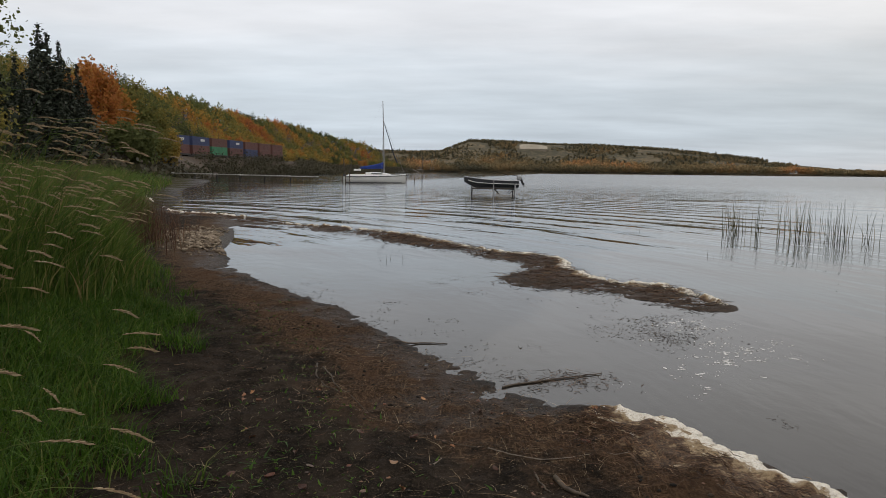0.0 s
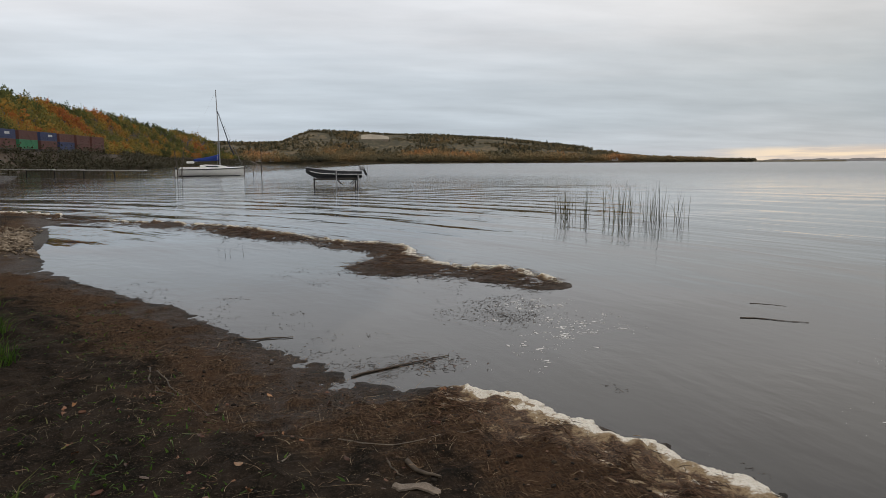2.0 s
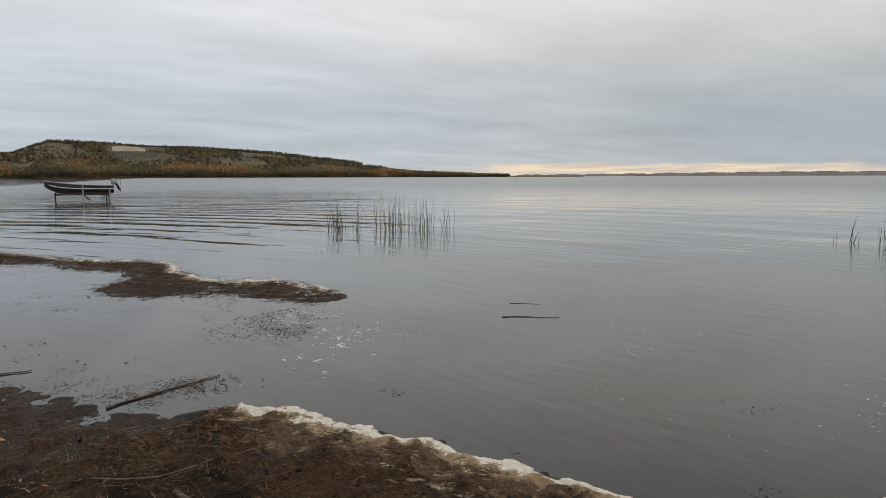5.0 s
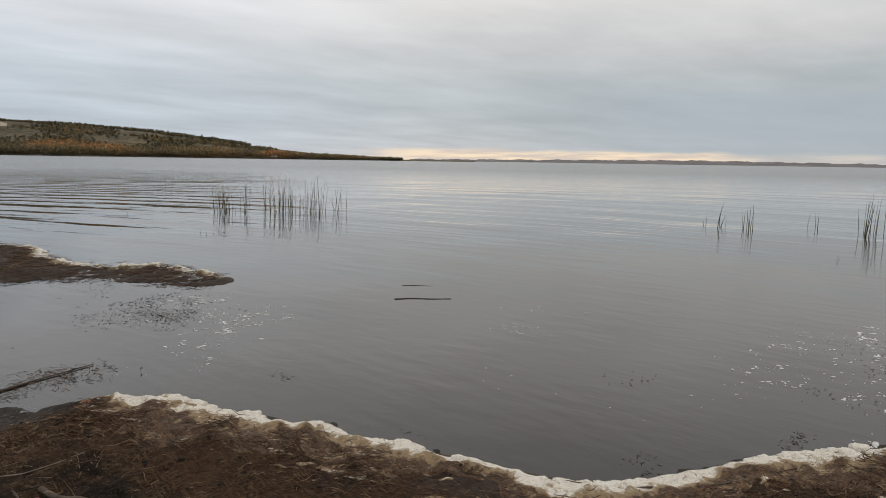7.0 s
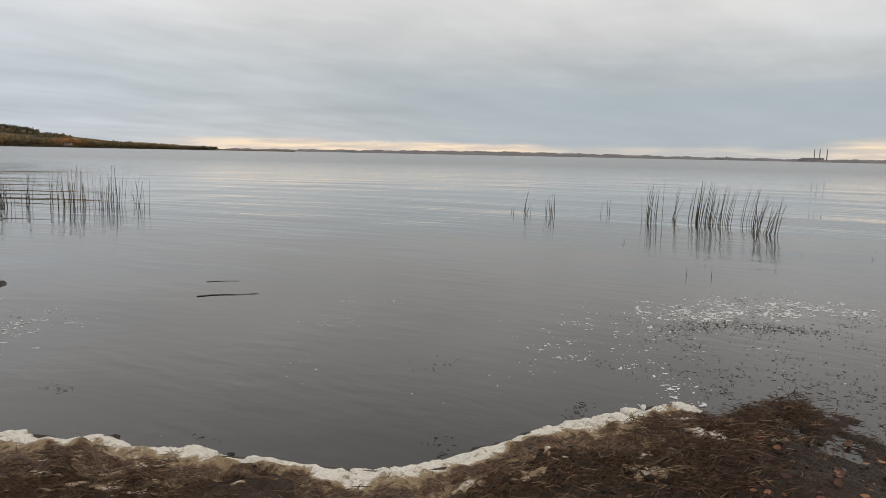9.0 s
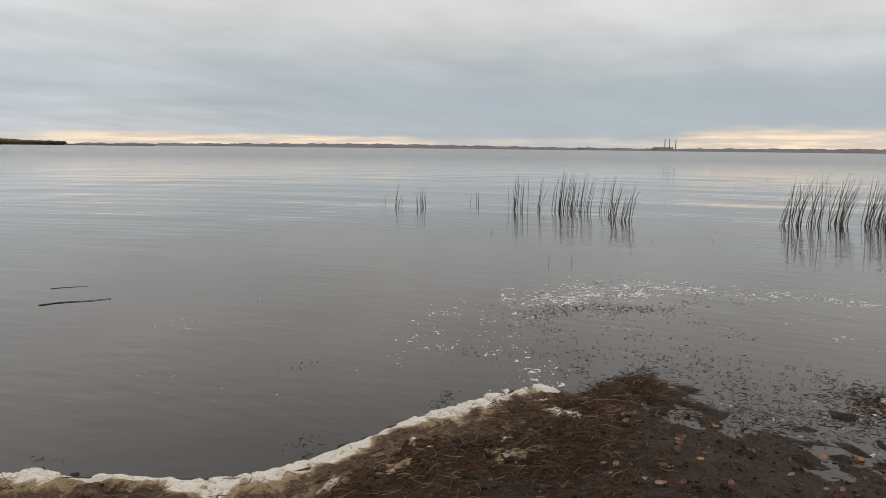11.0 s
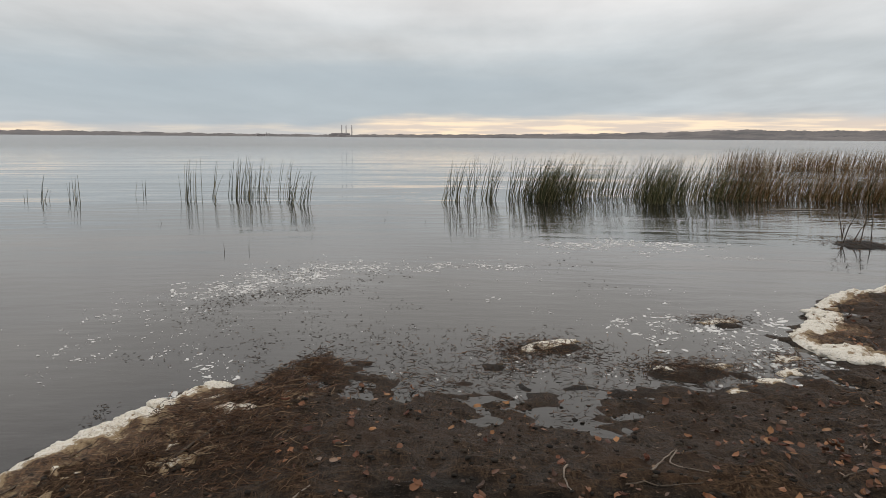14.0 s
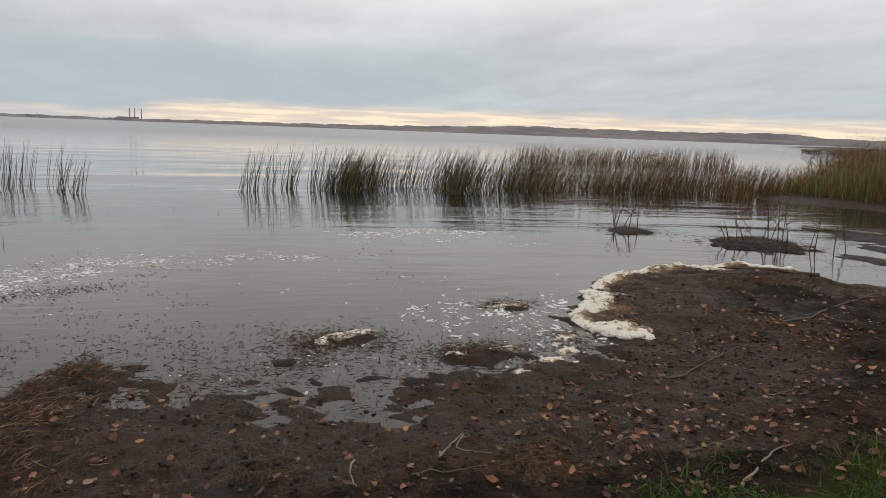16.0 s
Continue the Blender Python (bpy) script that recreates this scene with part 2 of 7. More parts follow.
M_foam = surface("beached_foam", build_foam)
M_fleck = plain("floating_foam", (0.58, 0.57, 0.55), (0.80, 0.79, 0.77), 9, 0.7)
M_straw = strands("washed_up_stalks", [(0.0, (0.026, 0.016, 0.010)), (0.5, (0.076, 0.040, 0.022)), (0.85, (0.165, 0.086, 0.046)), (1.0, (0.36, 0.25, 0.145))], 0.7)
M_debris = strands("floating_debris", [(0.0, (0.026, 0.018, 0.012)), (0.6, (0.066, 0.042, 0.024)), (1.0, (0.15, 0.10, 0.056))], 0.6)
M_grass = strands("green_grass", [(0.0, (0.024, 0.056, 0.006)), (0.5, (0.060, 0.128, 0.012)), (0.88, (0.115, 0.190, 0.024)), (1.0, (0.22, 0.20, 0.065))], 0.6)
M_tall = strands("tall_grass_leaves", [(0.0, (0.040, 0.074, 0.012)), (0.5, (0.090, 0.155, 0.024)), (0.85, (0.17, 0.200, 0.048)), (1.0, (0.32, 0.23, 0.11))], 0.65)
M_head = strands("grass_seed_heads", [(0.0, (0.24, 0.16, 0.095)), (0.6, (0.36, 0.27, 0.16)), (1.0, (0.50, 0.41, 0.27))], 0.8)
M_reed = strands("green_bulrush", [(0.0, (0.034, 0.040, 0.016)), (0.45, (0.085, 0.090, 0.036)), (0.72, (0.165, 0.145, 0.066)), (1.0, (0.36, 0.29, 0.16))], 0.6)
M_reed_brown = strands("autumn_bulrush", [(0.0, (0.075, 0.052, 0.022)), (0.4, (0.185, 0.105, 0.042)), (0.8, (0.30, 0.175, 0.072)), (1.0, (0.44, 0.31, 0.17))], 0.65)
M_shrub = strands("dark_shrub_leaves", [(0.0, (0.060, 0.058, 0.036)), (0.6, (0.090, 0.082, 0.050)), (1.0, (0.125, 0.100, 0.066))], 0.7)
M_rust = strands("rust_weeds", [(0.0, (0.050, 0.026, 0.016)), (0.6, (0.10, 0.050, 0.030)), (1.0, (0.17, 0.10, 0.055))], 0.75)
M_bark = plain("bark", (0.035, 0.028, 0.022), (0.10, 0.085, 0.068), 4, 0.9, bump=0.02)
M_spruce = strands("spruce_needles", [(0.0, (0.020, 0.026, 0.018)), (0.6, (0.038, 0.048, 0.032)), (1.0, (0.062, 0.070, 0.046))], 0.7)
M_stick = plain("weathered_wood", (0.040, 0.028, 0.019), (0.12, 0.090, 0.062), 14, 0.8, bump=0.004)
M_pale_wood = plain("bleached_driftwood", (0.12, 0.095, 0.072), (0.25, 0.20, 0.155), 14, 0.8, bump=0.004)
M_leaf = pieces("fallen_leaf", [(0.0, (0.070, 0.032, 0.022)), (0.3, (0.13, 0.052, 0.034)), (0.6, (0.24, 0.095, 0.048)), (0.8, (0.38, 0.175, 0.075)), (0.9, (0.19, 0.135, 0.105)), (1.0, (0.085, 0.055, 0.042))], 0.45)


def build_forest(k, co):
    hue = k.n("ShaderNodeAttribute", attribute_name="hue").outputs["Fac"]
    c = k.ramp(hue, [(0.0, (0.075, 0.090, 0.038)), (0.3, (0.150, 0.165, 0.055)), (0.5, (0.25, 0.22, 0.064)), (0.68, (0.40, 0.26, 0.06)), (0.85, (0.50, 0.215, 0.055)), (1.0, (0.40, 0.14, 0.05))])
    r = k.n("ShaderNodeNewGeometry").outputs["Random Per Island"]
    c = k.n("ShaderNodeHueSaturation", ins={"Value": k.math("ADD", 0.90, k.math("MULTIPLY", r, 0.20)), "Color": c}).outputs[0]
    return {"Base Color": c, "Roughness": 0.8, "Specular IOR Level": 0.15}, None, 0


M_forest = surface("autumn_leaves", build_forest)


def build_far_woods(k, co):
    hue = k.n("ShaderNodeAttribute", attribute_name="hue").outputs["Fac"]
    # muted, paler leaf tones: the distance haze is put into the colour
    c = k.ramp(hue, [(0.0, (0.11, 0.105, 0.072)), (0.35, (0.235, 0.19, 0.108)), (0.6, (0.32, 0.23, 0.12)), (0.85, (0.50, 0.28, 0.125)), (1.0, (0.52, 0.26, 0.12))])
    r = k.n("ShaderNodeNewGeometry").outputs["Random Per Island"]
    c = k.n("ShaderNodeHueSaturation", ins={"Value": k.math("ADD", 0.85, k.math("MULTIPLY", r, 0.3)), "Color": c}).outputs[0]
    return {"Base Color": c, "Roughness": 0.9, "Specular IOR Level": 0.1}, None, 0


M_far_woods = surface("hazed_autumn_woods", build_far_woods)


def build_hill(k, co):
    # seen from over a kilometre off: a close canopy of rounded crowns, thinner and greyer on the fields
    f, g = k.noise(co, 0.006, 5, 0.6), k.noise(co, 0.03, 5, 0.65)
    crowns = k.n("ShaderNodeTexVoronoi", ins={"Vector": co, "Scale": 0.13})
    tone = k.n("ShaderNodeSeparateColor", ins={0: crowns.outputs["Color"]}).outputs[0]
    mixed = k.math("ADD", k.math("MULTIPLY", tone, 0.35), k.math("ADD", k.math("MULTIPLY", f, 0.75), k.math("MULTIPLY", g, 0.35)))
    c = k.ramp(mixed, [(0.58, (0.070, 0.066, 0.046)), (0.68, (0.095, 0.084, 0.056)), (0.78, (0.125, 0.102, 0.064)), (0.90, (0.18, 0.14, 0.085))])
    return {"Base Color": c, "Roughness": 0.95, "Specular IOR Level": 0.1}, k.math("MULTIPLY", crowns.outputs["Distance"], -0.35), 2.0


M_hill = surface("hillside", build_hill)


def let_through(material, share):
    """Leaves pass part of the light that falls on their far side."""
    t = material.node_tree
    shader = next(n for n in t.nodes if n.type == "BSDF_PRINCIPLED")
    out = next(n for n in t.nodes if n.type == "OUTPUT_MATERIAL")
    thin_leaf, both = t.nodes.new("ShaderNodeBsdfTranslucent"), t.nodes.new("ShaderNodeMixShader")
    t.links.new(shader.inputs["Base Color"].links[0].from_socket, thin_leaf.inputs["Color"])
    both.inputs[0].default_value = share
    t.links.new(shader.outputs[0], both.inputs[1])
    t.links.new(thin_leaf.outputs[0], both.inputs[2])
    t.links.new(both.outputs[0], out.inputs[0])


for leafy, share in ((M_forest, 0.45), (M_far_woods, 0.4), (M_grass, 0.35), (M_tall, 0.35), (M_shrub, 0.3), (M_reed, 0.2), (M_reed_brown, 0.25), (M_leaf, 0.2)):
    let_through(leafy, share)

# greyed base tones: haze over the lake is mixed into the colour
M_far = plain("hazed_far_shore", (0.085, 0.082, 0.086), (0.20, 0.18, 0.17), 0.006, 0.95, bump=1.0)

# ---------------- mesh helpers ----------------
rng = np.random.default_rng(11)


def np_mesh(name, V, F, material, smooth=False, attrs=None, normals=None):
    """A mesh from arrays of corners and of faces (all with the same number of corners)."""
    V, F = np.asarray(V, np.float32), np.asarray(F, np.int32)
    if normals is not None:
        # each leaf shows its face to the outside of the crown
        a, b, c = V[F[:, 0]], V[F[:, 1]], V[F[:, 2]]
        away_ = (np.cross(b - a, c - a) * normals[F[:, 0]]).sum(1) < 0
        F = np.where(away_[:, None], F[:, ::-1], F)
    me = bpy.data.meshes.new(name)
    me.vertices.add(len(V))
    me.vertices.foreach_set("co", V.ravel())
    m, k = F.shape
    me.loops.add(m * k)
    me.loops.foreach_set("vertex_index", F.ravel())
    me.polygons.add(m)
    me.polygons.foreach_set("loop_start", np.arange(0, m * k, k, dtype=np.int32))
    me.update(calc_edges=True)
    if smooth:
        me.polygons.foreach_set("use_smooth", np.ones(m, bool))
    for key, val in (attrs or {}).items():
        me.attributes.new(key, "FLOAT", "POINT").data.foreach_set("value", np.asarray(val, np.float32))
    me.materials.append(material)
    if normals is not None:
        me.polygons.foreach_set("use_smooth", np.ones(m, bool))
        me.normals_split_custom_set_from_vertices(np.asarray(normals, np.float32))
    return me


def puffed(V, centre, flat=1.0, wild=0.35, lift=0.25):
    """Normals that point out of a leafy mass, so that it shades as a whole."""
    n = (V - centre) * np.array([1, 1, flat])
    n /= np.linalg.norm(n, axis=1, keepdims=True) + 1e-9
    n = n + np.repeat(rng.normal(size=(len(V) // 4, 3)), 4, 0) * wild + np.array([0, 0, lift])
    return n / (np.linalg.norm(n, axis=1, keepdims=True) + 1e-9)


def part(name, bm, material, parent, label="", smooth=False):
    """Links a bmesh (or a mesh) as one object under parent."""
    if isinstance(bm, bpy.types.Mesh):
        me = bm
    else:
        me = bpy.data.meshes.new(name)
        if smooth:
            for fc in bm.faces:
                fc.smooth = True
        bm.to_mesh(me)
        bm.free()
        me.materials.append(material)
    ob = new(name, me)
    ob.parent = parent
    return tagged(ob, label) if label else ob


def thing(name, at, label, category, group="", turn=0.0, kind=""):
    ob = new(name)
    ob.matrix_world = pose(*at, 0, 0, turn)
    return tagged(ob, label, category, group, kind)


def box(sx, sy, sz, at=(0, 0, 0), bevel=0.0, rot=None):
    bm = bmesh.new()
    bmesh.ops.create_cube(bm, size=1)
    bmesh.ops.scale(bm, vec=(sx, sy, sz), verts=bm.verts)
    if bevel:
        bmesh.ops.bevel(bm, geom=bm.edges[:], offset=bevel, segments=2, affect="EDGES", profile=0.6)
    if rot:
        bmesh.ops.transform(bm, matrix=pose(0, 0, 0, *rot), verts=bm.verts)
    bmesh.ops.translate(bm, vec=at, verts=bm.verts)
    return bm


def tubes(paths, radii, sides=4):
    """Round stems: paths (n, k, 3), radii (n, k). Returns corners and four-cornered faces."""
    paths, radii = np.asarray(paths, float), np.asarray(radii, float)
    n, k, _ = paths.shape
    tan = np.gradient(paths, axis=1)
    tan /= np.linalg.norm(tan, axis=2, keepdims=True) + 1e-9
    ref = np.where(np.abs(tan[..., 2:3]) > 0.8, np.array([1.0, 0, 0]), np.array([0, 0, 1.0]))
    u = np.cross(tan, ref)
    u /= np.linalg.norm(u, axis=2, keepdims=True) + 1e-9
    v = np.cross(tan, u)
    a = np.arange(sides) * 2 * np.pi / sides
    V = paths[:, :, None] + radii[:, :, None, None] * (np.cos(a)[:, None] * u[:, :, None] + np.sin(a)[:, None] * v[:, :, None])
    i = np.arange(n)[:, None, None] * k * sides + np.arange(k - 1)[None, :, None] * sides
    s, s2 = np.arange(sides), (np.arange(sides) + 1) % sides
    F = np.stack([i + s, i + s2, i + sides + s2, i + sides + s], -1)
    return V.reshape(-1, 3), F.reshape(-1, 4)


def blades(base, height, lean, width, bend=1.0, k=4):
    """Grass blades: tapering ribbons that bow over. base (n, 3), height (n,), lean (n, 2): how far the tip goes sideways."""
    base, height, lean, width = (np.asarray(q, float) for q in (base, height, lean, width))
    n = len(base)
    t = np.linspace(0, 1, k)
    c = np.zeros((n, k, 3))
    c[..., :2] = base[:, None, :2] + lean[:, None] * (t ** (1 + bend))[None, :, None]
    c[..., 2] = base[:, None, 2] + height[:, None] * (t - 0.25 * bend * t ** 3 * np.clip(np.linalg.norm(lean, axis=1) / (height + 1e-6), 0, 1.6)[:, None])
    a = rng.uniform(0, np.pi, n)
    side = np.stack([np.cos(a), np.sin(a), np.zeros(n)], 1)
    wd = width[:, None] * np.array([1 - 0.92 * q ** 1.6 for q in t])[None]
    V = np.stack([c - side[:, None] * wd[..., None] * 0.5, c + side[:, None] * wd[..., None] * 0.5], 2)
    i = np.arange(n)[:, None] * 2 * k + np.arange(k - 1)[None] * 2
    F = np.stack([i, i + 1, i + 3, i + 2], -1)
    return V.reshape(-1, 3), F.reshape(-1, 4)


def cards(centres, size, flat=0.0, stretch=1.0):
    """Small bent leaf clumps: four-cornered faces turned every way. flat: 1 lays them level."""
    centres = np.asarray(centres, float)
    n = len(centres)
    u = rng.normal(size=(n, 3))
    u[:, 2] *= 1 - flat
    u /= np.linalg.norm(u, axis=1, keepdims=True) + 1e-9
    v = rng.normal(size=(n, 3))
    v -= u * (u * v).sum(1, keepdims=True)
    if flat:
        v = v * (1 - flat) + flat * np.cross(u, [0, 0, 1.0])
    v /= np.linalg.norm(v, axis=1, keepdims=True) + 1e-9
    s = np.asarray(size, float).reshape(-1, 1) * np.ones((n, 1))
    q = [centres + s * (a * u * stretch + b * v) * rng.uniform(0.65, 1.25, (n, 1)) for a, b in ((-.5, -.35), (.45, -.5), (.55, .4), (-.4, .5))]
    return np.stack(q, 1).reshape(-1, 3), np.arange(4 * n).reshape(n, 4)


def join(sets):
    V, F, o = [], [], 0
    for v, f in sets:
        V.append(v)
        F.append(f + o)
        o += len(v)
    return np.concatenate(V), np.concatenate(F)


def stuff(name, V, F, material, label, category, smooth=False, attrs=None, kind="stuff", normals=None):
    return tagged(new(name, np_mesh(name, V, F, material, smooth, attrs, normals)), label, category, kind=kind)


def spline(pts, step):
    """A smooth line through a few points, at even steps."""
    p = np.asarray(pts, float)
    p = np.vstack([2 * p[0] - p[1], p, 2 * p[-1] - p[-2]])
    out = []
    for i in range(1, len(p) - 2):
        a, b, c, d = p[i - 1:i + 3]
        n = max(2, int(np.linalg.norm(c - b) / step))
        t = np.linspace(0, 1, n, endpoint=False)[:, None]
        out.append(0.5 * (2 * b + (c - a) * t + (2 * a - 5 * b + 4 * c - d) * t ** 2 + (3 * b - a - 3 * c + d) * t ** 3))
    return np.vstack(out + [p[-2:-1]])


def reach(P, line, closed=False):
    """Distance from the points P to a line; for a closed line, counted negative outside."""
    q = np.asarray(line, float)
    a, b = (q, np.roll(q, -1, 0)) if closed else (q[:-1], q[1:])
    best = np.full(len(P), 1e9)
    inside = np.zeros(len(P), bool)
    for s, e in zip(a, b):
        d = e - s
        t = np.clip(((P - s) @ d) / (d @ d + 1e-12), 0, 1)
        best = np.minimum(best, np.hypot(*(P - s - t[:, None] * d).T))
        if closed and s[1] != e[1]:
            hit = ((s[1] > P[:, 1]) != (e[1] > P[:, 1])) & (P[:, 0] < d[0] * (P[:, 1] - s[1]) / d[1] + s[0])
            inside ^= hit
    return np.where(inside, best, -best) if closed else best


def ss(x, a, b):
    t = np.clip((x - a) / (b - a), 0, 1)
    return t * t * (3 - 2 * t)


class Bumps:
    """Smooth random relief made of many waves."""

    def __init__(self, seed, low, high, n=40):
        r = np.random.default_rng(seed)
        k = np.exp(r.uniform(np.log(low), np.log(high), n))
        a = r.uniform(0, 2 * np.pi, n)
        self.k, self.p = np.stack([k * np.cos(a), k * np.sin(a)]) * 2 * np.pi, r.uniform(0, 2 * np.pi, n)
        self.w = 1 / k ** 0.9
        self.w /= np.sqrt((self.w ** 2).sum() / 2)

    def __call__(self, P):
        return np.concatenate([np.sin(c @ self.k + self.p) @ self.w for c in np.array_split(P, max(1, len(P) // 20000))])


# ---------------- the plan ----------------
BERM = [(1.14, 4.79), (1.31, 4.70), (1.40, 4.54), (1.52, 4.44), (1.61, 4.28), (1.69, 4.04), (1.82, 3.87), (1.89, 3.72), (2.11, 3.52), (2.14, 3.32), (2.27, 3.13), (2.34, 3.01), (2.38, 2.77), (2.46, 2.58), (2.57, 2.32), (2.72, 2.11), (2.84, 1.99), (2.99, 1.92), (3.16, 1.87), (3.31, 1.79), (3.63, 1.63), (3.79, 1.54), (4.10, 1.36), (4.27, 1.27), (4.46, 1.24), (4.46, 1.05)]
SPIT_OUT = [(-10.63, 26.72), (-8.02, 25.42), (-5.16, 22.19), (-2.37, 20.17), (-1.29, 18.97), (0.23, 16.37), (1.40, 14.49), (2.29, 13.69), (2.28, 12.14), (2.47, 11.16), (2.79, 10.60), (3.20, 10.51), (3.49, 10.06), (3.64, 9.38), (3.69, 8.77)]
SPIT_IN = [(3.62, 8.60), (3.27, 8.58), (3.07, 8.83), (2.82, 9.22), (2.51, 9.50), (2.16, 9.71), (1.78, 9.83), (1.41, 10.15), (0.92, 10.55), (1.03, 11.07), (1.66, 11.96), (1.28, 13.16), (0.56, 14.40), (-0.56, 15.88), (-1.93, 17.68), (-4.82, 20.83), (-6.48, 22.16)]
LAGOON = [(-6.09, 19.65), (-5.52, 16.54), (-3.82, 12.08), (-2.90, 10.53), (-2.29, 9.78), (-1.76, 9.13), (-1.27, 8.38), (-0.88, 7.45), (-0.52, 6.77), (-0.21, 6.22), (0.05, 5.97), (0.23, 5.66), (0.37, 5.21), (0.59, 5.01), (0.82, 4.88), (1.02, 4.81)]
MUD_SIDE = [(4.41, 0.98), (4.39, 0.87), (4.66, 0.78), (4.95, 0.69), (5.02, 0.55), (5.04, 0.27), (4.84, 0.44), (4.67, 0.20), (4.54, -0.06), (4.48, -0.34), (4.40, -0.54), (4.34, -0.85), (4.38, -1.30), (4.40, -1.55), (4.28, -1.86), (4.28, -2.13), (4.42, -2.44), (4.55, -2.77)]
FOAM_POINT = [(4.96, -3.31), (5.14, -3.16), (5.49, -3.08), (5.74, -3.14), (5.98, -3.43), (6.43, -3.70), (6.80, -4.03), (7.18, -4.53), (7.52, -5.21), (7.62, -5.59), (7.44, -5.87), (7.61, -6.34), (7.46, -6.64), (7.18, -6.90)]
INLET = [(6.81, -6.88), (6.05, -7.42), (6.73, -9.49), (8.43, -11.92), (10.87, -14.35), (13.10, -15.78), (14.38, -15.31), (15.66, -14.65), (17.13, -14.54), (18.65, -16.35), (20.96, -19.81), (26.75, -28.50), (63.91, -70.67)]
LEFT_SHORE = [(-60.0, 175.0), (-45.0, 110.0), (-30.0, 64.0), (-18.5, 42.0), (-13.0, 31.0)]
LAND = LEFT_SHORE + SPIT_OUT + SPIT_IN + LAGOON + BERM + MUD_SIDE + FOAM_POINT + INLET + [(600.0, -600.0), (-900.0, -900.0), (-900.0, 175.0)]
GRASS_LINE = [(-40.00, 110.00), (-24.00, 62.00), (-13.50, 33.00), (-9.20, 22.00), (-7.30, 18.20), (-6.40, 15.00), (-5.26, 12.14), (-4.20, 10.40), (-3.60, 9.04), (-3.00, 7.53), (-2.60, 6.20), (-2.23, 5.09), (-1.81, 3.83), (-1.59, 3.13), (-1.10, 2.00), (-0.70, 0.60), (0.42, -0.72), (1.60, -1.35), (2.56, -1.89), (2.72, -2.33), (2.86, -2.92), (2.96, -3.45), (3.25, -4.74), (3.95, -7.72), (6.04, -11.31), (9.79, -15.54), (12.58, -17.15), (14.97, -16.77), (17.18, -16.37), (18.51, -18.19), (21.01, -22.11), (62.00, -74.71)]
GRASS = GRASS_LINE + [(600.0, -640.0), (-900.0, -900.0), (-900.0, 110.0)]
ISLETS = [(5.40, -1.12, 0.26, 0.36, 0.014), (4.78, -1.91, 0.2, 0.4, 0.024), (6.02, -2.76, 0.14, 0.24, 0.012), (4.94, -0.67, 0.2, 0.2, 0.008), (9.03, -8.05, 0.72, 0.8, 0.1), (10.60, -6.74, 0.42, 0.5, 0.07), (9.80, -11.72, 1.3, 1.2, 0.05), (8.39, -9.93, 0.8, 0.7, 0.035), (9.05, -10.92, 1.6, 0.8, 0.06), (7.72, -8.75, 0.8, 0.5, 0.03)]

rough_fine, rough_small, rough_mid, rough_big = Bumps(4, 5.0, 11.0, 50), Bumps(1, 1.6, 6.0), Bumps(2, 0.35, 1.3), Bumps(3, 0.03, 0.12)


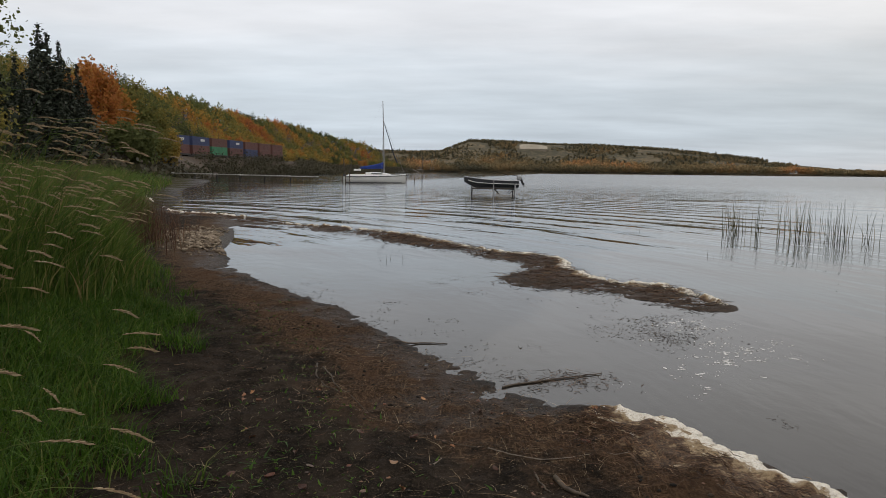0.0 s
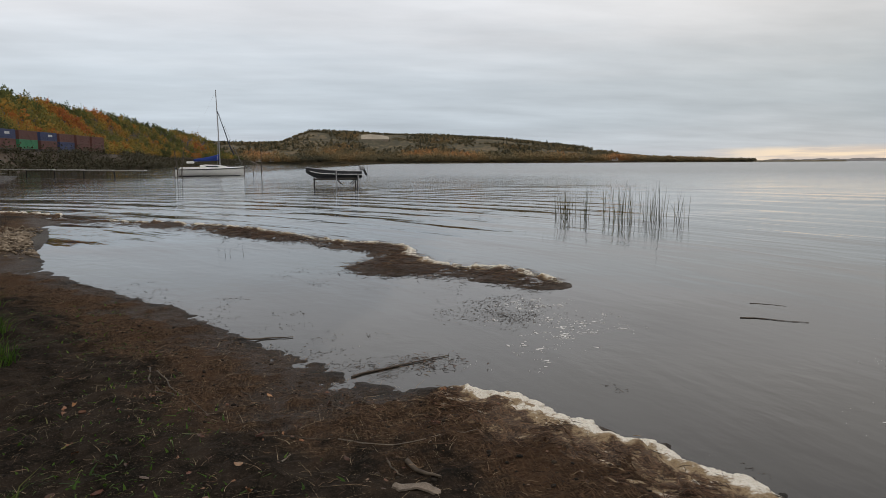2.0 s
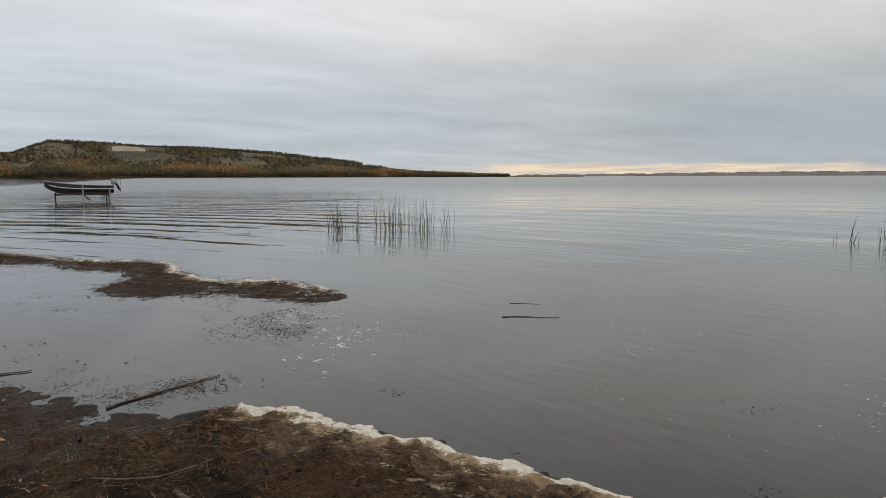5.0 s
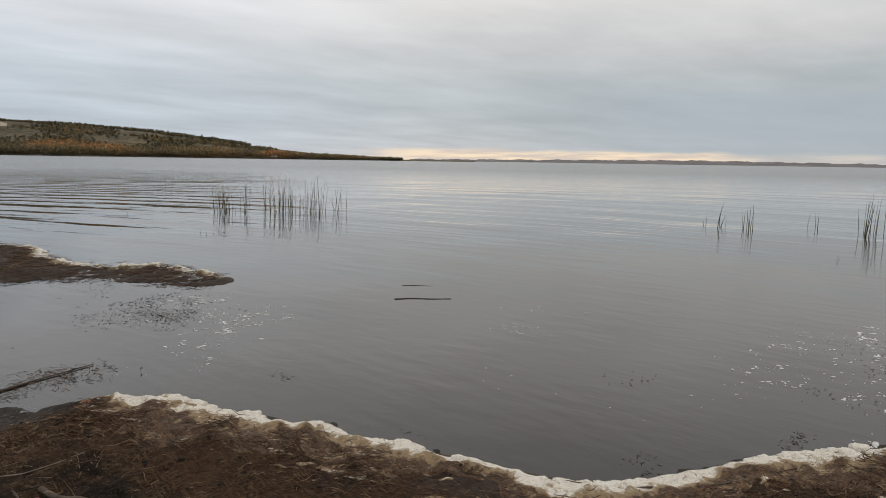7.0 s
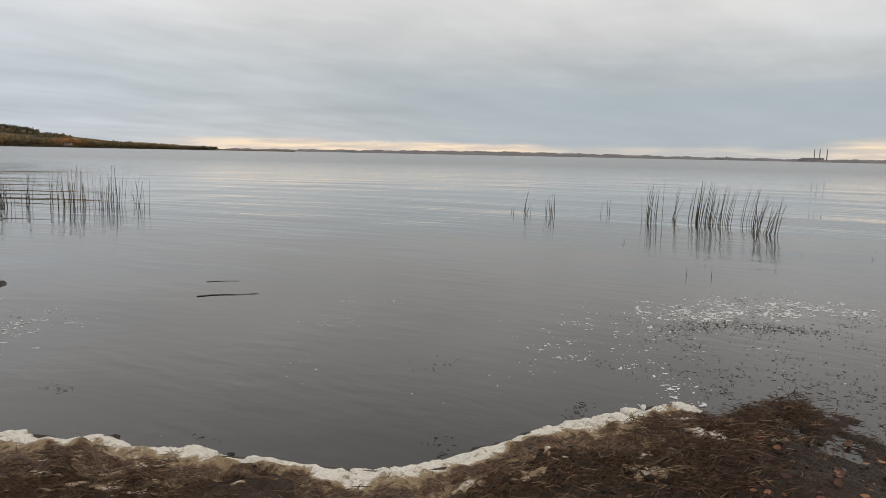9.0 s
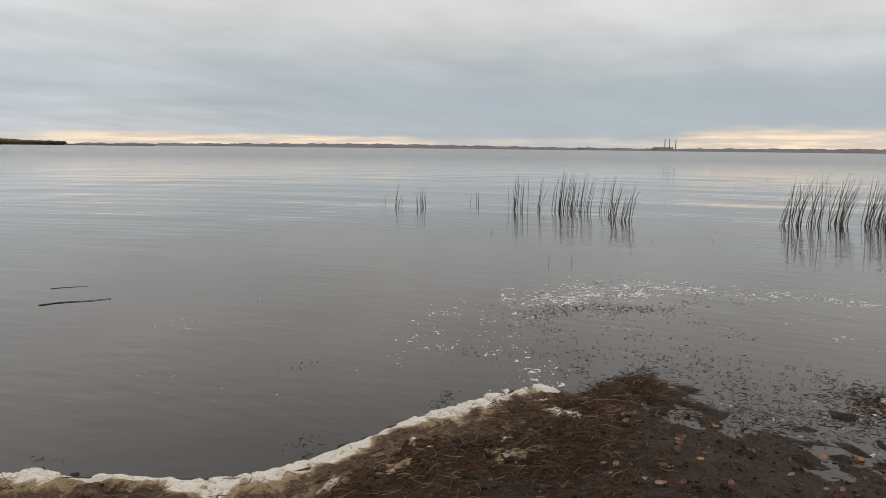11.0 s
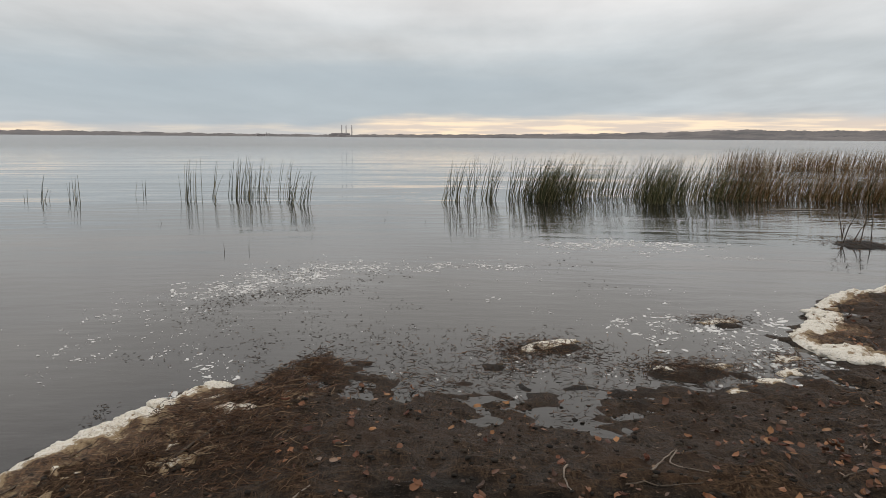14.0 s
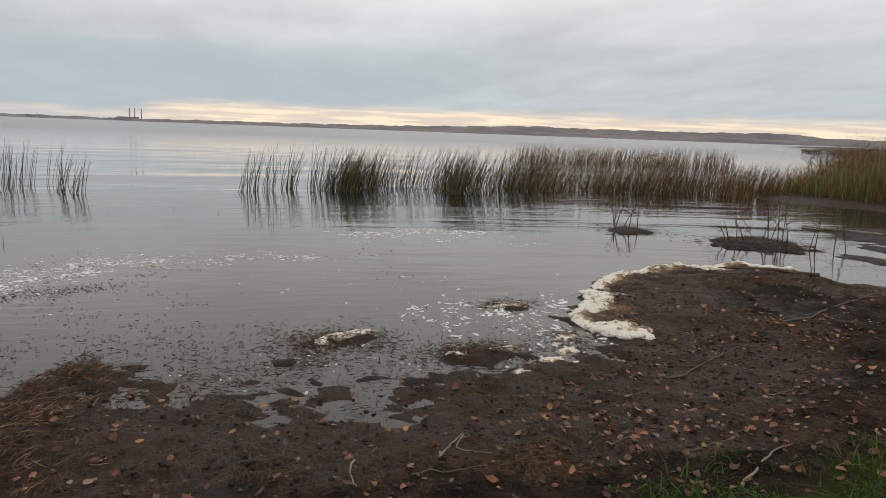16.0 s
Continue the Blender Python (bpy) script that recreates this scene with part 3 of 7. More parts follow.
def ground_z(P):
    """The height of the ground, and where it is weed-covered, grown over or low and wet."""
    P = np.asarray(P, float)
    d = reach(P, LAND, True)
    g = reach(P, GRASS, True)
    dist0 = np.hypot(P[:, 0], P[:, 1])
    near = 1 - ss(dist0, 25, 60)
    z = np.where(d > 0, 0.012 + 0.14 * (1 - np.exp(-np.maximum(d, 0) / 1.1)), 0.012 + 0.16 * np.maximum(d, -0.3) + 0.07 * np.clip(d + 0.3, -0.9, 0) + 0.10 * np.clip(d + 1.2, -12, 0))
    # the leaf-strewn side shelves more gently into the water
    gentle = ss(P[:, 0], 3.5, 4.2) * (P[:, 1] < 1.2) * (1 - ss(np.maximum(d, 0), 0.3, 1.3)) * (d > 0) * (dist0 < 9)
    z = np.where(d > 0, 0.010 + (z - 0.010) * (1 - 0.55 * gentle), z)
    spit = reach(P, SPIT_OUT + SPIT_IN, True)
    z = np.where(spit > 0, 0.001 + 0.018 * (1 - np.exp(-np.maximum(spit, 0) / 0.4)), z)
    # the weed bank behind the foam, and the thatch tongue beside it
    b = reach(P, BERM)
    land = ss(d, -0.05, 0.15)
    z += 0.016 * np.exp(-((b - 0.25) / 0.3) ** 2) * land * (P[:, 1] > 0)
    tongue = reach(P, [(3.40, 0.62), (4.22, 0.78), (4.96, 0.58)])
    z += 0.006 * np.exp(-(tongue / 0.30) ** 2) * ss(d, -0.1, 0.1)
    # the flat wet mud beside the thatch
    flat = np.exp(-(((P[:, 0] - 4.40) / 0.75) ** 2 + ((P[:, 1] + 1.04) / 1.5) ** 2))
    z = z * (1 - 0.80 * flat * (d > 0)) + 0.004 * flat * (d < 0) * np.exp(np.minimum(d, 0) * 1.2)
    shelf = np.exp(-(((P[:, 0] - 4.71) / 0.45) ** 2 + ((P[:, 1] + 2.54) / 0.6) ** 2))
    z = z + 0.006 * shelf
    ragged = rough_small(P * 1.3)
    for x, y, rx, ry, h in ISLETS:
        e = (((P[:, 0] - x) / rx) ** 2 + ((P[:, 1] - y) / ry) ** 2) * (1 + 0.45 * np.clip(ragged, -1.2, 1.6))
        z = np.maximum(z, (h + 0.08) * np.exp(-e * 1.1) - 0.08)
    bank = np.maximum(g, 0)
    left = ss(-P[:, 0], 1.0, 3.5) * ss(P[:, 1], -2, 3)
    z += (0.07 + 0.33 * left) * (1 - np.exp(-bank / 1.0)) + (0.02 + 0.05 * left) * np.minimum(bank, 12)
    mire = ss(P[:, 0], 3.9, 4.4) * ss(-P[:, 1], -0.6, 0.1) * (1 - ss(-P[:, 1], 2.9, 3.5)) * (1 - ss(dist0, 6.3, 7.2))
    z += mire * 0.022 * np.minimum(-np.minimum(d, 0), 0.55) * (d < 0)
    damp = np.where(d > 0, 1.0, np.exp(np.minimum(d, 0) * (9.0 - 7.0 * mire))) * near * (1 - 0.35 * mire)
    z += mire * 0.012 * np.exp(-(d / 0.5) ** 2) * rough_small(P * 1.7 + 3)
    z += damp * (0.0065 * rough_fine(P) * (dist0 < 16) + 0.011 * rough_small(P) + 0.016 * rough_mid(P)) + np.where(g > 3, 0.15 * rough_big(P), 0)
    weed = np.clip(np.exp(-((d - 0.55) / 0.75) ** 2) * 1.0 + np.exp(-(tongue / 0.7) ** 2) + 0.9 * (spit > -0.15) + 0.22 * ss(P[:, 0], 2.2, 3.2) * ss(-P[:, 1], 0.5, 2.0), 0, 1)
    low = np.clip(1.15 - np.maximum(z, 0) / 0.10 + 0.45 * ss(P[:, 0], 2.0, 3.2) * ss(-P[:, 1], -1.6, -0.4), 0, 1)
    stone = np.exp(-(((P[:, 0] + 5.7) / 0.8) ** 2 + ((P[:, 1] - 15.9) / 2.4) ** 2) * 1.3)
    z += 0.10 * stone
    return z, weed, np.clip(ss(g, -0.25, 0.45), 0, 1), low, stone, d, g


def graded(lo, hi, step, grow, far):
    mid = np.arange(lo, hi, step)
    out, s, q = [], step, 0.0
    while q < far:
        s *= grow
        q += s
        out.append(q)
    out = np.array(out)
    return np.concatenate([(lo - out)[::-1], mid, mid[-1] + out])


gx, gy = graded(-4.0, 8.2, 0.053, 1.12, 4700), graded(-8.0, 10.5, 0.053, 1.12, 4700)
GX, GY = np.meshgrid(gx, gy)
pts = np.stack([GX.ravel(), GY.ravel()], 1)
gz, g_weed, g_grass, g_low, g_stone, g_d, g_g = ground_z(pts)
nx, ny = len(gx), len(gy)
idx = (np.arange(ny - 1)[:, None] * nx + np.arange(nx - 1)[None]).ravel()
quads = np.stack([idx, idx + 1, idx + nx + 1, idx + nx], 1)
ground = stuff("ground", np.column_stack([pts, gz]), quads, M_ground, "dark muddy beach with washed-up brown weeds and a grassy bank", "ground", True,
               {"weed": g_weed, "grass": g_grass, "low": g_low, "stone": g_stone}, "structure")

wx = graded(-40, 60, 4.0, 1.4, 4600)
WX, WY = np.meshgrid(wx, wx)
wi = (np.arange(len(wx) - 1)[:, None] * len(wx) + np.arange(len(wx) - 1)[None]).ravel()
water = stuff("water", np.column_stack([WX.ravel(), WY.ravel(), np.zeros(WX.size)]), np.stack([wi, wi + 1, wi + len(wx) + 1, wi + len(wx)], 1), M_water, "calm grey lake water with low ripples", "lake", True, None, "structure")

# ---------------- far shores and hills ----------------


def left_shore_x(y):
    return np.interp(y, [40, 64, 110, 175, 218, 316, 350, 440, 600, 900, 1180], [-19, -30, -45, -60, -70, -57, -58, -72, -90, -84, -40])


def ridge_x(y):
    return np.interp(y, [40, 64, 110, 175, 230, 300, 420, 600, 900, 1180], [-19, -30, -45, -58, -63, -66, -76, -90, -84, -40])


def track_x(y):
    return left_shore_x(y) - 17.0


def left_hill_z(x, y):
    s, far_s = left_shore_x(y) - x, ridge_x(y) - x
    top = np.interp(y, [60, 200, 400, 800, 1000, 1240], [18.2, 24.2, 31.2, 40.2, 37.2, 29.2])
    z = -1.2 + 1.6 * ss(s, -4, 2) + 5.5 * ss(s, 2, 12) + top * ss(far_s, 24, 90)
    z = z + 0.6 * np.sin(x * 0.09 + y * 0.05) * ss(far_s, 24, 50)
    return -1.2 + (z + 1.2) * ss(y, 58, 80)


M_bank = plain("dead_grass_slope", (0.040, 0.028, 0.018), (0.085, 0.056, 0.034), 0.25, 0.95, bump=0.2)
lx, ly = np.arange(-420, -10, 6.0), np.arange(60, 1240, 6.0)
LX, LY = np.meshgrid(lx, ly)
LZ = left_hill_z(LX.ravel(), LY.ravel())
li = (np.arange(len(ly) - 1)[:, None] * len(lx) + np.arange(len(lx) - 1)[None]).ravel()
stuff("hillside", np.column_stack([LX.ravel(), LY.ravel(), LZ]), np.stack([li, li + 1, li + len(lx) + 1, li + len(lx)], 1), M_bank, "steep wooded lakeside hill with a railway shelf", "hill", True, None, "structure")


def polar(a, d):
    return np.stack([np.sin(np.radians(a)) * d, np.cos(np.radians(a)) * d], -1)


def landform(name, az, el, d0, depth, trees, material, label, shore=2.0):
    """A far shore: a rise whose skyline has the given heights (degrees) along the given bearings."""
    a = np.arange(az[0], az[-1], 0.12)
    crest = np.tan(np.radians(np.interp(a, az, el))) * (d0 + depth) + 1.7 - trees
    crest = crest + (0.0 if trees else 1.0) * (1.6 * np.sin(a * 2.3 + d0) + 1.1 * np.sin(a * 6.1) + np.random.default_rng(int(d0)).uniform(-1.4, 1.4, len(a)))
    u = np.linspace(0, 1, 14)
    rows = []
    for q in u:
        r = d0 + depth * q * 1.5
        z = np.maximum(crest, 1.0) * ss(q, -0.05, 0.67) * np.where(q > 0.67, 1 - 0.4 * (q - 0.67), 1)
        if q == 0:
            z = z * 0 - 1.0
        rows.append(np.column_stack([polar(a, r + 8 * np.sin(a * 1.7)), z + (shore * ss(q, 0, 0.05) if q else 0)]))
    n = len(a)
    i = (np.arange(len(u) - 1)[:, None] * n + np.arange(n - 1)[None]).ravel()
    ob = stuff(name, np.vstack(rows), np.stack([i, i + 1, i + n + 1, i + n], 1), material, label, "hill", True, None, "structure")
    return ob, (lambda aa, q: np.interp(aa, a, np.maximum(crest, 1.0)) * ss(q, -0.05, 0.67) + shore * 0.9)


FAR_AZ = [-12.02, -6.03, -2.03, -0.04, 1.16, 2.16, 5.96, 9.95, 13.94, 17.92, 22.20, 24.38, 26.46, 29.82, 32.10, 34.75, 38.68, 43.08]
FAR_EL = [1.75, 1.75, 1.75, 1.85, 2.35, 2.66, 2.58, 2.42, 2.25, 1.98, 1.54, 1.2, 0.98, 0.66, 0.44, 0.28, 0.17, 0.03]
hill_far, far_z = landform("hill", FAR_AZ, FAR_EL, 1350, 520, 9.0, M_hill, "broad far hill with autumn woods and fields")
landform("low_shore", [37.70, 44.54, 51.33, 60.05, 66.88, 73.78, 82.73, 88.72, 94.72, 102.72, 108.72, 114.72, 117.72, 121.42, 126.72, 129.72, 133.22, 136.12, 139.72, 148.72, 163.72], [0.05, 0.10, 0.17, 0.25, 0.2, 0.13, 0.1, 0.17, 0.2, 0.3, 0.46, 0.68, 0.6, 0.62, 0.6, 0.66, 0.72, 0.45, 0.4, 0.42, 0.3],
         3500, 500, 0.0, M_far, "low dark far shore under the evening sky", 4.0)
landform("near_headland", [82.73, 88.72, 98.72, 110.72, 123.72, 138.72, 163.72], [0.02, 0.09, 0.12, 0.16, 0.22, 0.28, 0.3], 2600, 250, 0.0, M_far, "low dark wooded headland across the lake", 2.0)

# ---------------- woods ----------------
hue_field = Bumps(7, 0.006, 0.03, 24)


def crown_points(n, rx, h, seed_rng):
    """Points of an uneven crown, fuller outside than in, thin in places."""
    u = seed_rng.normal(size=(n, 3))
    u /= np.linalg.norm(u, axis=1, keepdims=True)
    r = seed_rng.uniform(0.35, 1.0, n) ** 0.5
    lump = 1 + 0.22 * np.sin(u[:, 0] * 5 + u[:, 2] * 4 + seed_rng.uniform(0, 6)) + 0.15 * np.sin(u[:, 1] * 8 + seed_rng.uniform(0, 6))
    p = u * (r * lump)[:, None] * np.array([rx, rx, h * 0.5])
    p[:, :2] *= (1 - 0.22 * np.clip(p[:, 2:3] / (h * 0.5), -0.3, 1))
    return p


def woods(name, P, Z, height, radius, n_cards, size, hue, material, label, trunk=True):
    sets, hues, stems, norm = [], [], [], []
    for (x, y), z, h, r, q in zip(P, Z, height, radius, hue):
        close = trunk and y < 330  # nearer crowns have finer leaf clumps
        n = n_cards * 5 if close else n_cards
        c = crown_points(n, r, h * 0.78, rng) + np.array([x, y, z + h * 0.58])
        v, f = cards(c, rng.uniform(0.6, 1.3, n) * size * (0.40 if close else 1.0))
        sets.append((v, f))
        norm.append(puffed(v, np.array([x, y, z + h * 0.5]), r / h * 1.6, 0.22))
        hues.append(np.full(len(v), q))
        if trunk:
            stems.append([(x, y, z - 0.5), (x + 0.1, y, z + h * 0.35), (x, y + 0.1, z + h * 0.8)])
    V, F = join(sets)
    stuff(name, V, F, material, label, "woods", False, {"hue": np.concatenate(hues)}, normals=np.vstack(norm))
    if trunk:
        V, F = tubes(np.array(stems), np.tile([0.16, 0.12, 0.03], (len(stems), 1)), 4)
        stuff("tree_trunks", V, F, M_bark, "thin grey trunks in the hillside woods", "trunks")


# the wooded hill on the near side of the lake
P, Z, H, R, Q = [], [], [], [], []
for y in np.arange(95, 1180, 5.0):
    for s in np.arange(24, 104, 6.5):
        if rng.random() < 0.84 - 0.0003 * y:
            yy = y + rng.uniform(-2.5, 2.5)
            x = ridge_x(yy) - s - rng.uniform(-3, 3)
            if yy < 335 and x > track_x(yy) - 5.0:
                continue
            if yy < 165 and x < -0.47 * yy:  # the spruce row stands here
                continue
            P.append((x, yy))
            H.append(rng.uniform(7.0, 11.5) * (1.0 + 0.16 * hue_field(np.array([[yy * 2.1, s]]))[0]))
            R.append(rng.uniform(2.1, 3.5))
            f = hue_field(np.array([[x, yy]]))[0]
            Q.append(np.clip(0.37 + 0.26 * f + rng.normal() * 0.075 + 0.09 * (s < 38) - 0.12 * (s > 70), 0, 1))
P = np.array(P)
Z = left_hill_z(P[:, 0], P[:, 1])
woods("hillside_woods", P, Z, H, R, 64, 0.95, Q, M_forest, "dense autumn woods in green, yellow and orange on the hillside")

# dark bushes along that shore
sets, norm = [], []
for y in np.arange(70, 1150, 2.1):
    for q in range(3):
        s = rng.uniform(-1, 6) if q < 2 else rng.uniform(5, 10)
        if y < 330 and hue_field(np.array([[y * 1.3, 40.0]]))[0] < -1.0 + 0.3 * q:
            continue
        x, yy = left_shore_x(y) - s, y + rng.uniform(-2, 2)
        r = rng.uniform(0.9, 2.2) * (1.0 + 0.6 * (y > 260)) if q < 2 else rng.uniform(1.5, 2.7)
        c = rng.normal(size=(110, 3)) * np.array([r, r, r * (0.6 if q < 2 else 0.85)]) * 0.55
        c[:, 2] = np.abs(c[:, 2]) * 1.4
        z0 = left_hill_z(np.array([x]), np.array([yy]))[0]
        sets.append(cards(c + np.array([x, yy, z0]), rng.uniform(0.30, 0.62, 110)))
        norm.append(puffed(sets[-1][0], np.array([x, yy, z0]), 1.0, 0.3))
V, F = join(sets)
stuff("shore_bushes", V, F, M_shrub, "dark leafless and dull-green bushes along the lake shore", "bushes", normals=np.vstack(norm))

# the woods of the far hill: a belt of tall trees by the water, scattered spruces on the slope, a thin wood along the crest
P, Z, H, R, Q, N = [], [], [], [], [], []
stand = Bumps(8, 0.004, 0.018, 24)


def far_tree(aa, qq, h, r, hue):
    x, y = polar(aa, 1350 + 520 * qq * 1.5)
    P.append((x, y))
    Z.append(far_z(np.array([aa]), qq)[0] - 0.8)
    H.append(h * float(np.interp(aa, [24, 35], [1, 0.45])))
    R.append(r)
    Q.append(float(np.clip(hue, 0, 1)))


for _ in range(4300):
    aa, qq = rng.uniform(-11.5, 37.0), rng.uniform(0.004, 0.21) * rng.uniform(0.25, 1.0)
    f = stand(np.array([[aa * 24.0, qq * 500]]))[0]
    far_tree(aa, qq, rng.uniform(9, 16) * (1 + 0.15 * f), rng.uniform(3.0, 5.2), 0.42 + 0.24 * f + rng.normal() * 0.09)
for _ in range(7500):
    aa, qq = rng.uniform(-11.5, 27.0), rng.uniform(0.14, 0.62)
    f = stand(np.array([[aa * 24.0, qq * 700 + 900]]))[0]
    if (6.0 < aa < 8.8 and 0.34 < qq < 0.58) or rng.random() > 0.5 + 0.5 * f:
        continue
    dark = rng.random() < 0.16
    far_tree(aa, qq, rng.uniform(7, 12) if dark else rng.uniform(3, 7), rng.uniform(1.1, 1.9) if dark else rng.uniform(2.0, 3.6), 0.0 if dark else 0.22 + 0.15 * f + rng.normal() * 0.07)
for _ in range(1700):
    aa = rng.uniform(-11.5, 25.0)
    f = stand(np.array([[aa * 24.0, 300.0]]))[0]
    far_tree(aa, rng.uniform(0.60, 0.72), rng.uniform(4.5, 8.5) * (1 + 0.2 * f), rng.uniform(2.4, 4.2), 0.2 + rng.normal() * 0.06)
woods("far_woods", np.array(P), Z, H, R, 20, 2.1, Q, M_far_woods, "autumn woods on the far hill across the lake", trunk=False)

# a pale bare gravel face near the top of the far hill
M_quarry = plain("bare_gravel", (0.30, 0.26, 0.20), (0.40, 0.35, 0.28), 0.03, 0.95, bump=0.5)
bm = bmesh.new()
prev = None
for aa in np.linspace(6.25, 8.5, 10):
    r0 = 1350 + 520 * 1.5 * 0.40
    lo, hi = polar(aa, r0), polar(aa, r0 + 30)
    zl, zh = 1.7 + math.tan(radians(1.93)) * r0, 1.7 + math.tan(radians(2.33 - 0.10 * abs(aa - 7.0) - 0.12 * max(0, aa - 8.0))) * (r0 + 30)
    row = [bm.verts.new((*lo, zl)), bm.verts.new((*hi, zh)), bm.verts.new((*(hi + (0, 30)), zl - 12)), bm.verts.new((*(lo + (0, 6)), zl - 14))]
    if prev:
        for i in range(4):
            bm.faces.new((prev[i], row[i], row[(i + 1) % 4], prev[(i + 1) % 4]))
    prev = row
tagged(part("gravel_bank", bm, M_quarry, None), "pale bare gravel face on the far hill", "gravel bank", kind="structure")

# ---------------- power station far across the lake ----------------
# concrete lightened: the haze in front of the plant is part of its colour
M_plant = plain("hazy_concrete", (0.27, 0.25, 0.25), (0.34, 0.31, 0.31), 0.02, 0.9, bump=0.1)
plant = thing("power_station", (*polar(83.13, 3400), 4.0), "distant power station with three tall chimneys", "power station", turn=-83.13)
part("boiler_house", box(90, 30, 14, (-8, 0, 7), 1.0), M_plant, plant)
part("turbine_hall", box(60, 26, 9, (-34, -8, 4.5), 0.8), M_plant, plant)
for cx in (-1.5, 19.0, 46.5):
    bm = bmesh.new()
    bmesh.ops.create_cone(bm, cap_ends=True, segments=14, radius1=2.6, radius2=1.7, depth=52)
    bmesh.ops.translate(bm, vec=(cx, 4, 26), verts=bm.verts)
    part("chimney", bm, M_plant, plant)
plant2 = thing("power_station", (*polar(76.95, 3400), 3.0), "smaller distant plant with one chimney stack", "power station", turn=-76.95)
part("boiler_house", box(38, 18, 8, (-12, 0, 4), 0.8), M_plant, plant2)
bm = bmesh.new()
bmesh.ops.create_cone(bm, cap_ends=True, segments=12, radius1=1.6, radius2=1.1, depth=17)
bmesh.ops.translate(bm, vec=(14, 0, 8.5), verts=bm.verts)
part("chimney", bm, M_plant, plant2)

# ---------------- cottages on the far shore ----------------
M_wall = plain("white_siding", (0.55, 0.53, 0.50), (0.68, 0.66, 0.62), 0.5, 0.8, bump=0.02)
M_roof = plain("dark_roof", (0.10, 0.09, 0.09), (0.20, 0.18, 0.17), 0.4, 0.9, bump=0.02)
M_pane = plain("dark_pane", (0.02, 0.022, 0.025), (0.03, 0.032, 0.036), 1, 0.15, bump=0.0)


def cottage(at, turn, w_, d_, h_):
    ob = thing("cottage", at, "small pale cottage among trees on the far shore", "house", "cottages on the far shore", turn)
    part("wall", box(w_, d_, h_, (0, 0, h_ / 2), 0.05), M_wall, ob)
    bm = bmesh.new()
    r = h_ * 0.45
    vs = [bm.verts.new(p) for p in ((-w_ * .55, -d_ * .6, h_), (w_ * .55, -d_ * .6, h_), (w_ * .55, d_ * .6, h_), (-w_ * .55, d_ * .6, h_), (-w_ * .55, 0, h_ + r), (w_ * .55, 0, h_ + r))]
    for f in ((0, 1, 5, 4), (2, 3, 4, 5), (0, 4, 3), (1, 2, 5), (3, 2, 1, 0)):
        bm.faces.new([vs[i] for i in f])
    part("roof", bm, M_roof, ob)
    for px in (-0.28, 0.28):
        part("window", box(w_ * 0.16, 0.12, h_ * 0.35, (px * w_, -d_ / 2 - 0.03, h_ * 0.55)), M_pane, ob)
    return ob


for a, q, w_ in ((-3.9, 0.03, 9), (-3.2, 0.03, 7), (-1.95, 0.03, 11), (-0.9, 0.035, 8), (15.1, 0.06, 10), (17.0, 0.05, 12), (18.7, 0.07, 12), (21.5, 0.04, 9), (24.2, 0.04, 12), (26.8, 0.03, 11)):
    d = 1350 + 520 * 1.5 * q - 14
    cottage((*polar(a, d), far_z(np.array([a]), q)[0] + 1.0), -a, w_, 7, 4.2)

# ---------------- the goods train on the hillside shelf ----------------
M_blue = plain("blue_container", (0.024, 0.038, 0.105), (0.038, 0.055, 0.135), 0.4, 0.6, bump=0.01)
M_maroon = plain("maroon_container", (0.095, 0.034, 0.028), (0.13, 0.050, 0.040), 0.4, 0.6, bump=0.01)
M_greenc = plain("green_container", (0.025, 0.16, 0.075), (0.045, 0.21, 0.10), 0.4, 0.6, bump=0.01)
M_white = plain("white_lettering_bar", (0.50, 0.50, 0.50), (0.65, 0.65, 0.65), 2, 0.7)
M_steel = plain("dark_steel", (0.020, 0.018, 0.017), (0.045, 0.040, 0.036), 2, 0.6, 0.3, 0.01)


def ribbed_box(length, width, height, base):
    """A container: corrugated sides between corner posts."""
    bm = bmesh.new()
    bmesh.ops.create_cube(bm, size=1)
    bmesh.ops.scale(bm, vec=(width, length, height), verts=bm.verts)
    bmesh.ops.translate(bm, vec=(0, 0, base + height / 2), verts=bm.verts)
    for sx in (-1, 1):
        for i in range(20):
            y = (i + 0.5) / 20 * length * 0.94 - length * 0.47
            m = pose(sx * width / 2, y, base + height / 2) @ Matrix.Diagonal((0.07, length * 0.026, height * 0.86, 1))
            bmesh.ops.create_cube(bm, size=1, matrix=m)
        for e in (-1, 1):
            bmesh.ops.create_cube(bm, size=1, matrix=pose(sx * width / 2, e * length * 0.49, base + height / 2) @ Matrix.Diagonal((0.12, 0.2, height, 1)))
    return bm


def wagon(at, turn, upper, lower, mark):
    ob = thing("container_wagon", at, "well wagon of a goods train on the lakeside track", "train wagon", "goods train", turn)
    part("frame", box(2.6, 13.6, 0.5, (0, 0, 0.75), 0.04), M_steel, ob)
    for y in (-6.1, 6.1):
        part("bogie", box(2.2, 1.9, 0.6, (0, y, 0.35), 0.08), M_steel, ob)
    for base, m in ((1.02, lower), (3.93, upper)):
        c = tagged(new("shipping_container"), "%s steel shipping container stacked two high" % {M_blue: "blue", M_maroon: "maroon", M_greenc: "green"}[m], "container", "containers on the train")
        c.matrix_world = pose(*at, 0, 0, turn)
        part("body", ribbed_box(12.19, 2.44, 2.88, base), m, c)
        if mark and (m is not M_maroon or base > 3):
            part("mark", box(0.03, 3.0, 0.75, (1.29, 1.0, base + 1.75)), M_white, c)


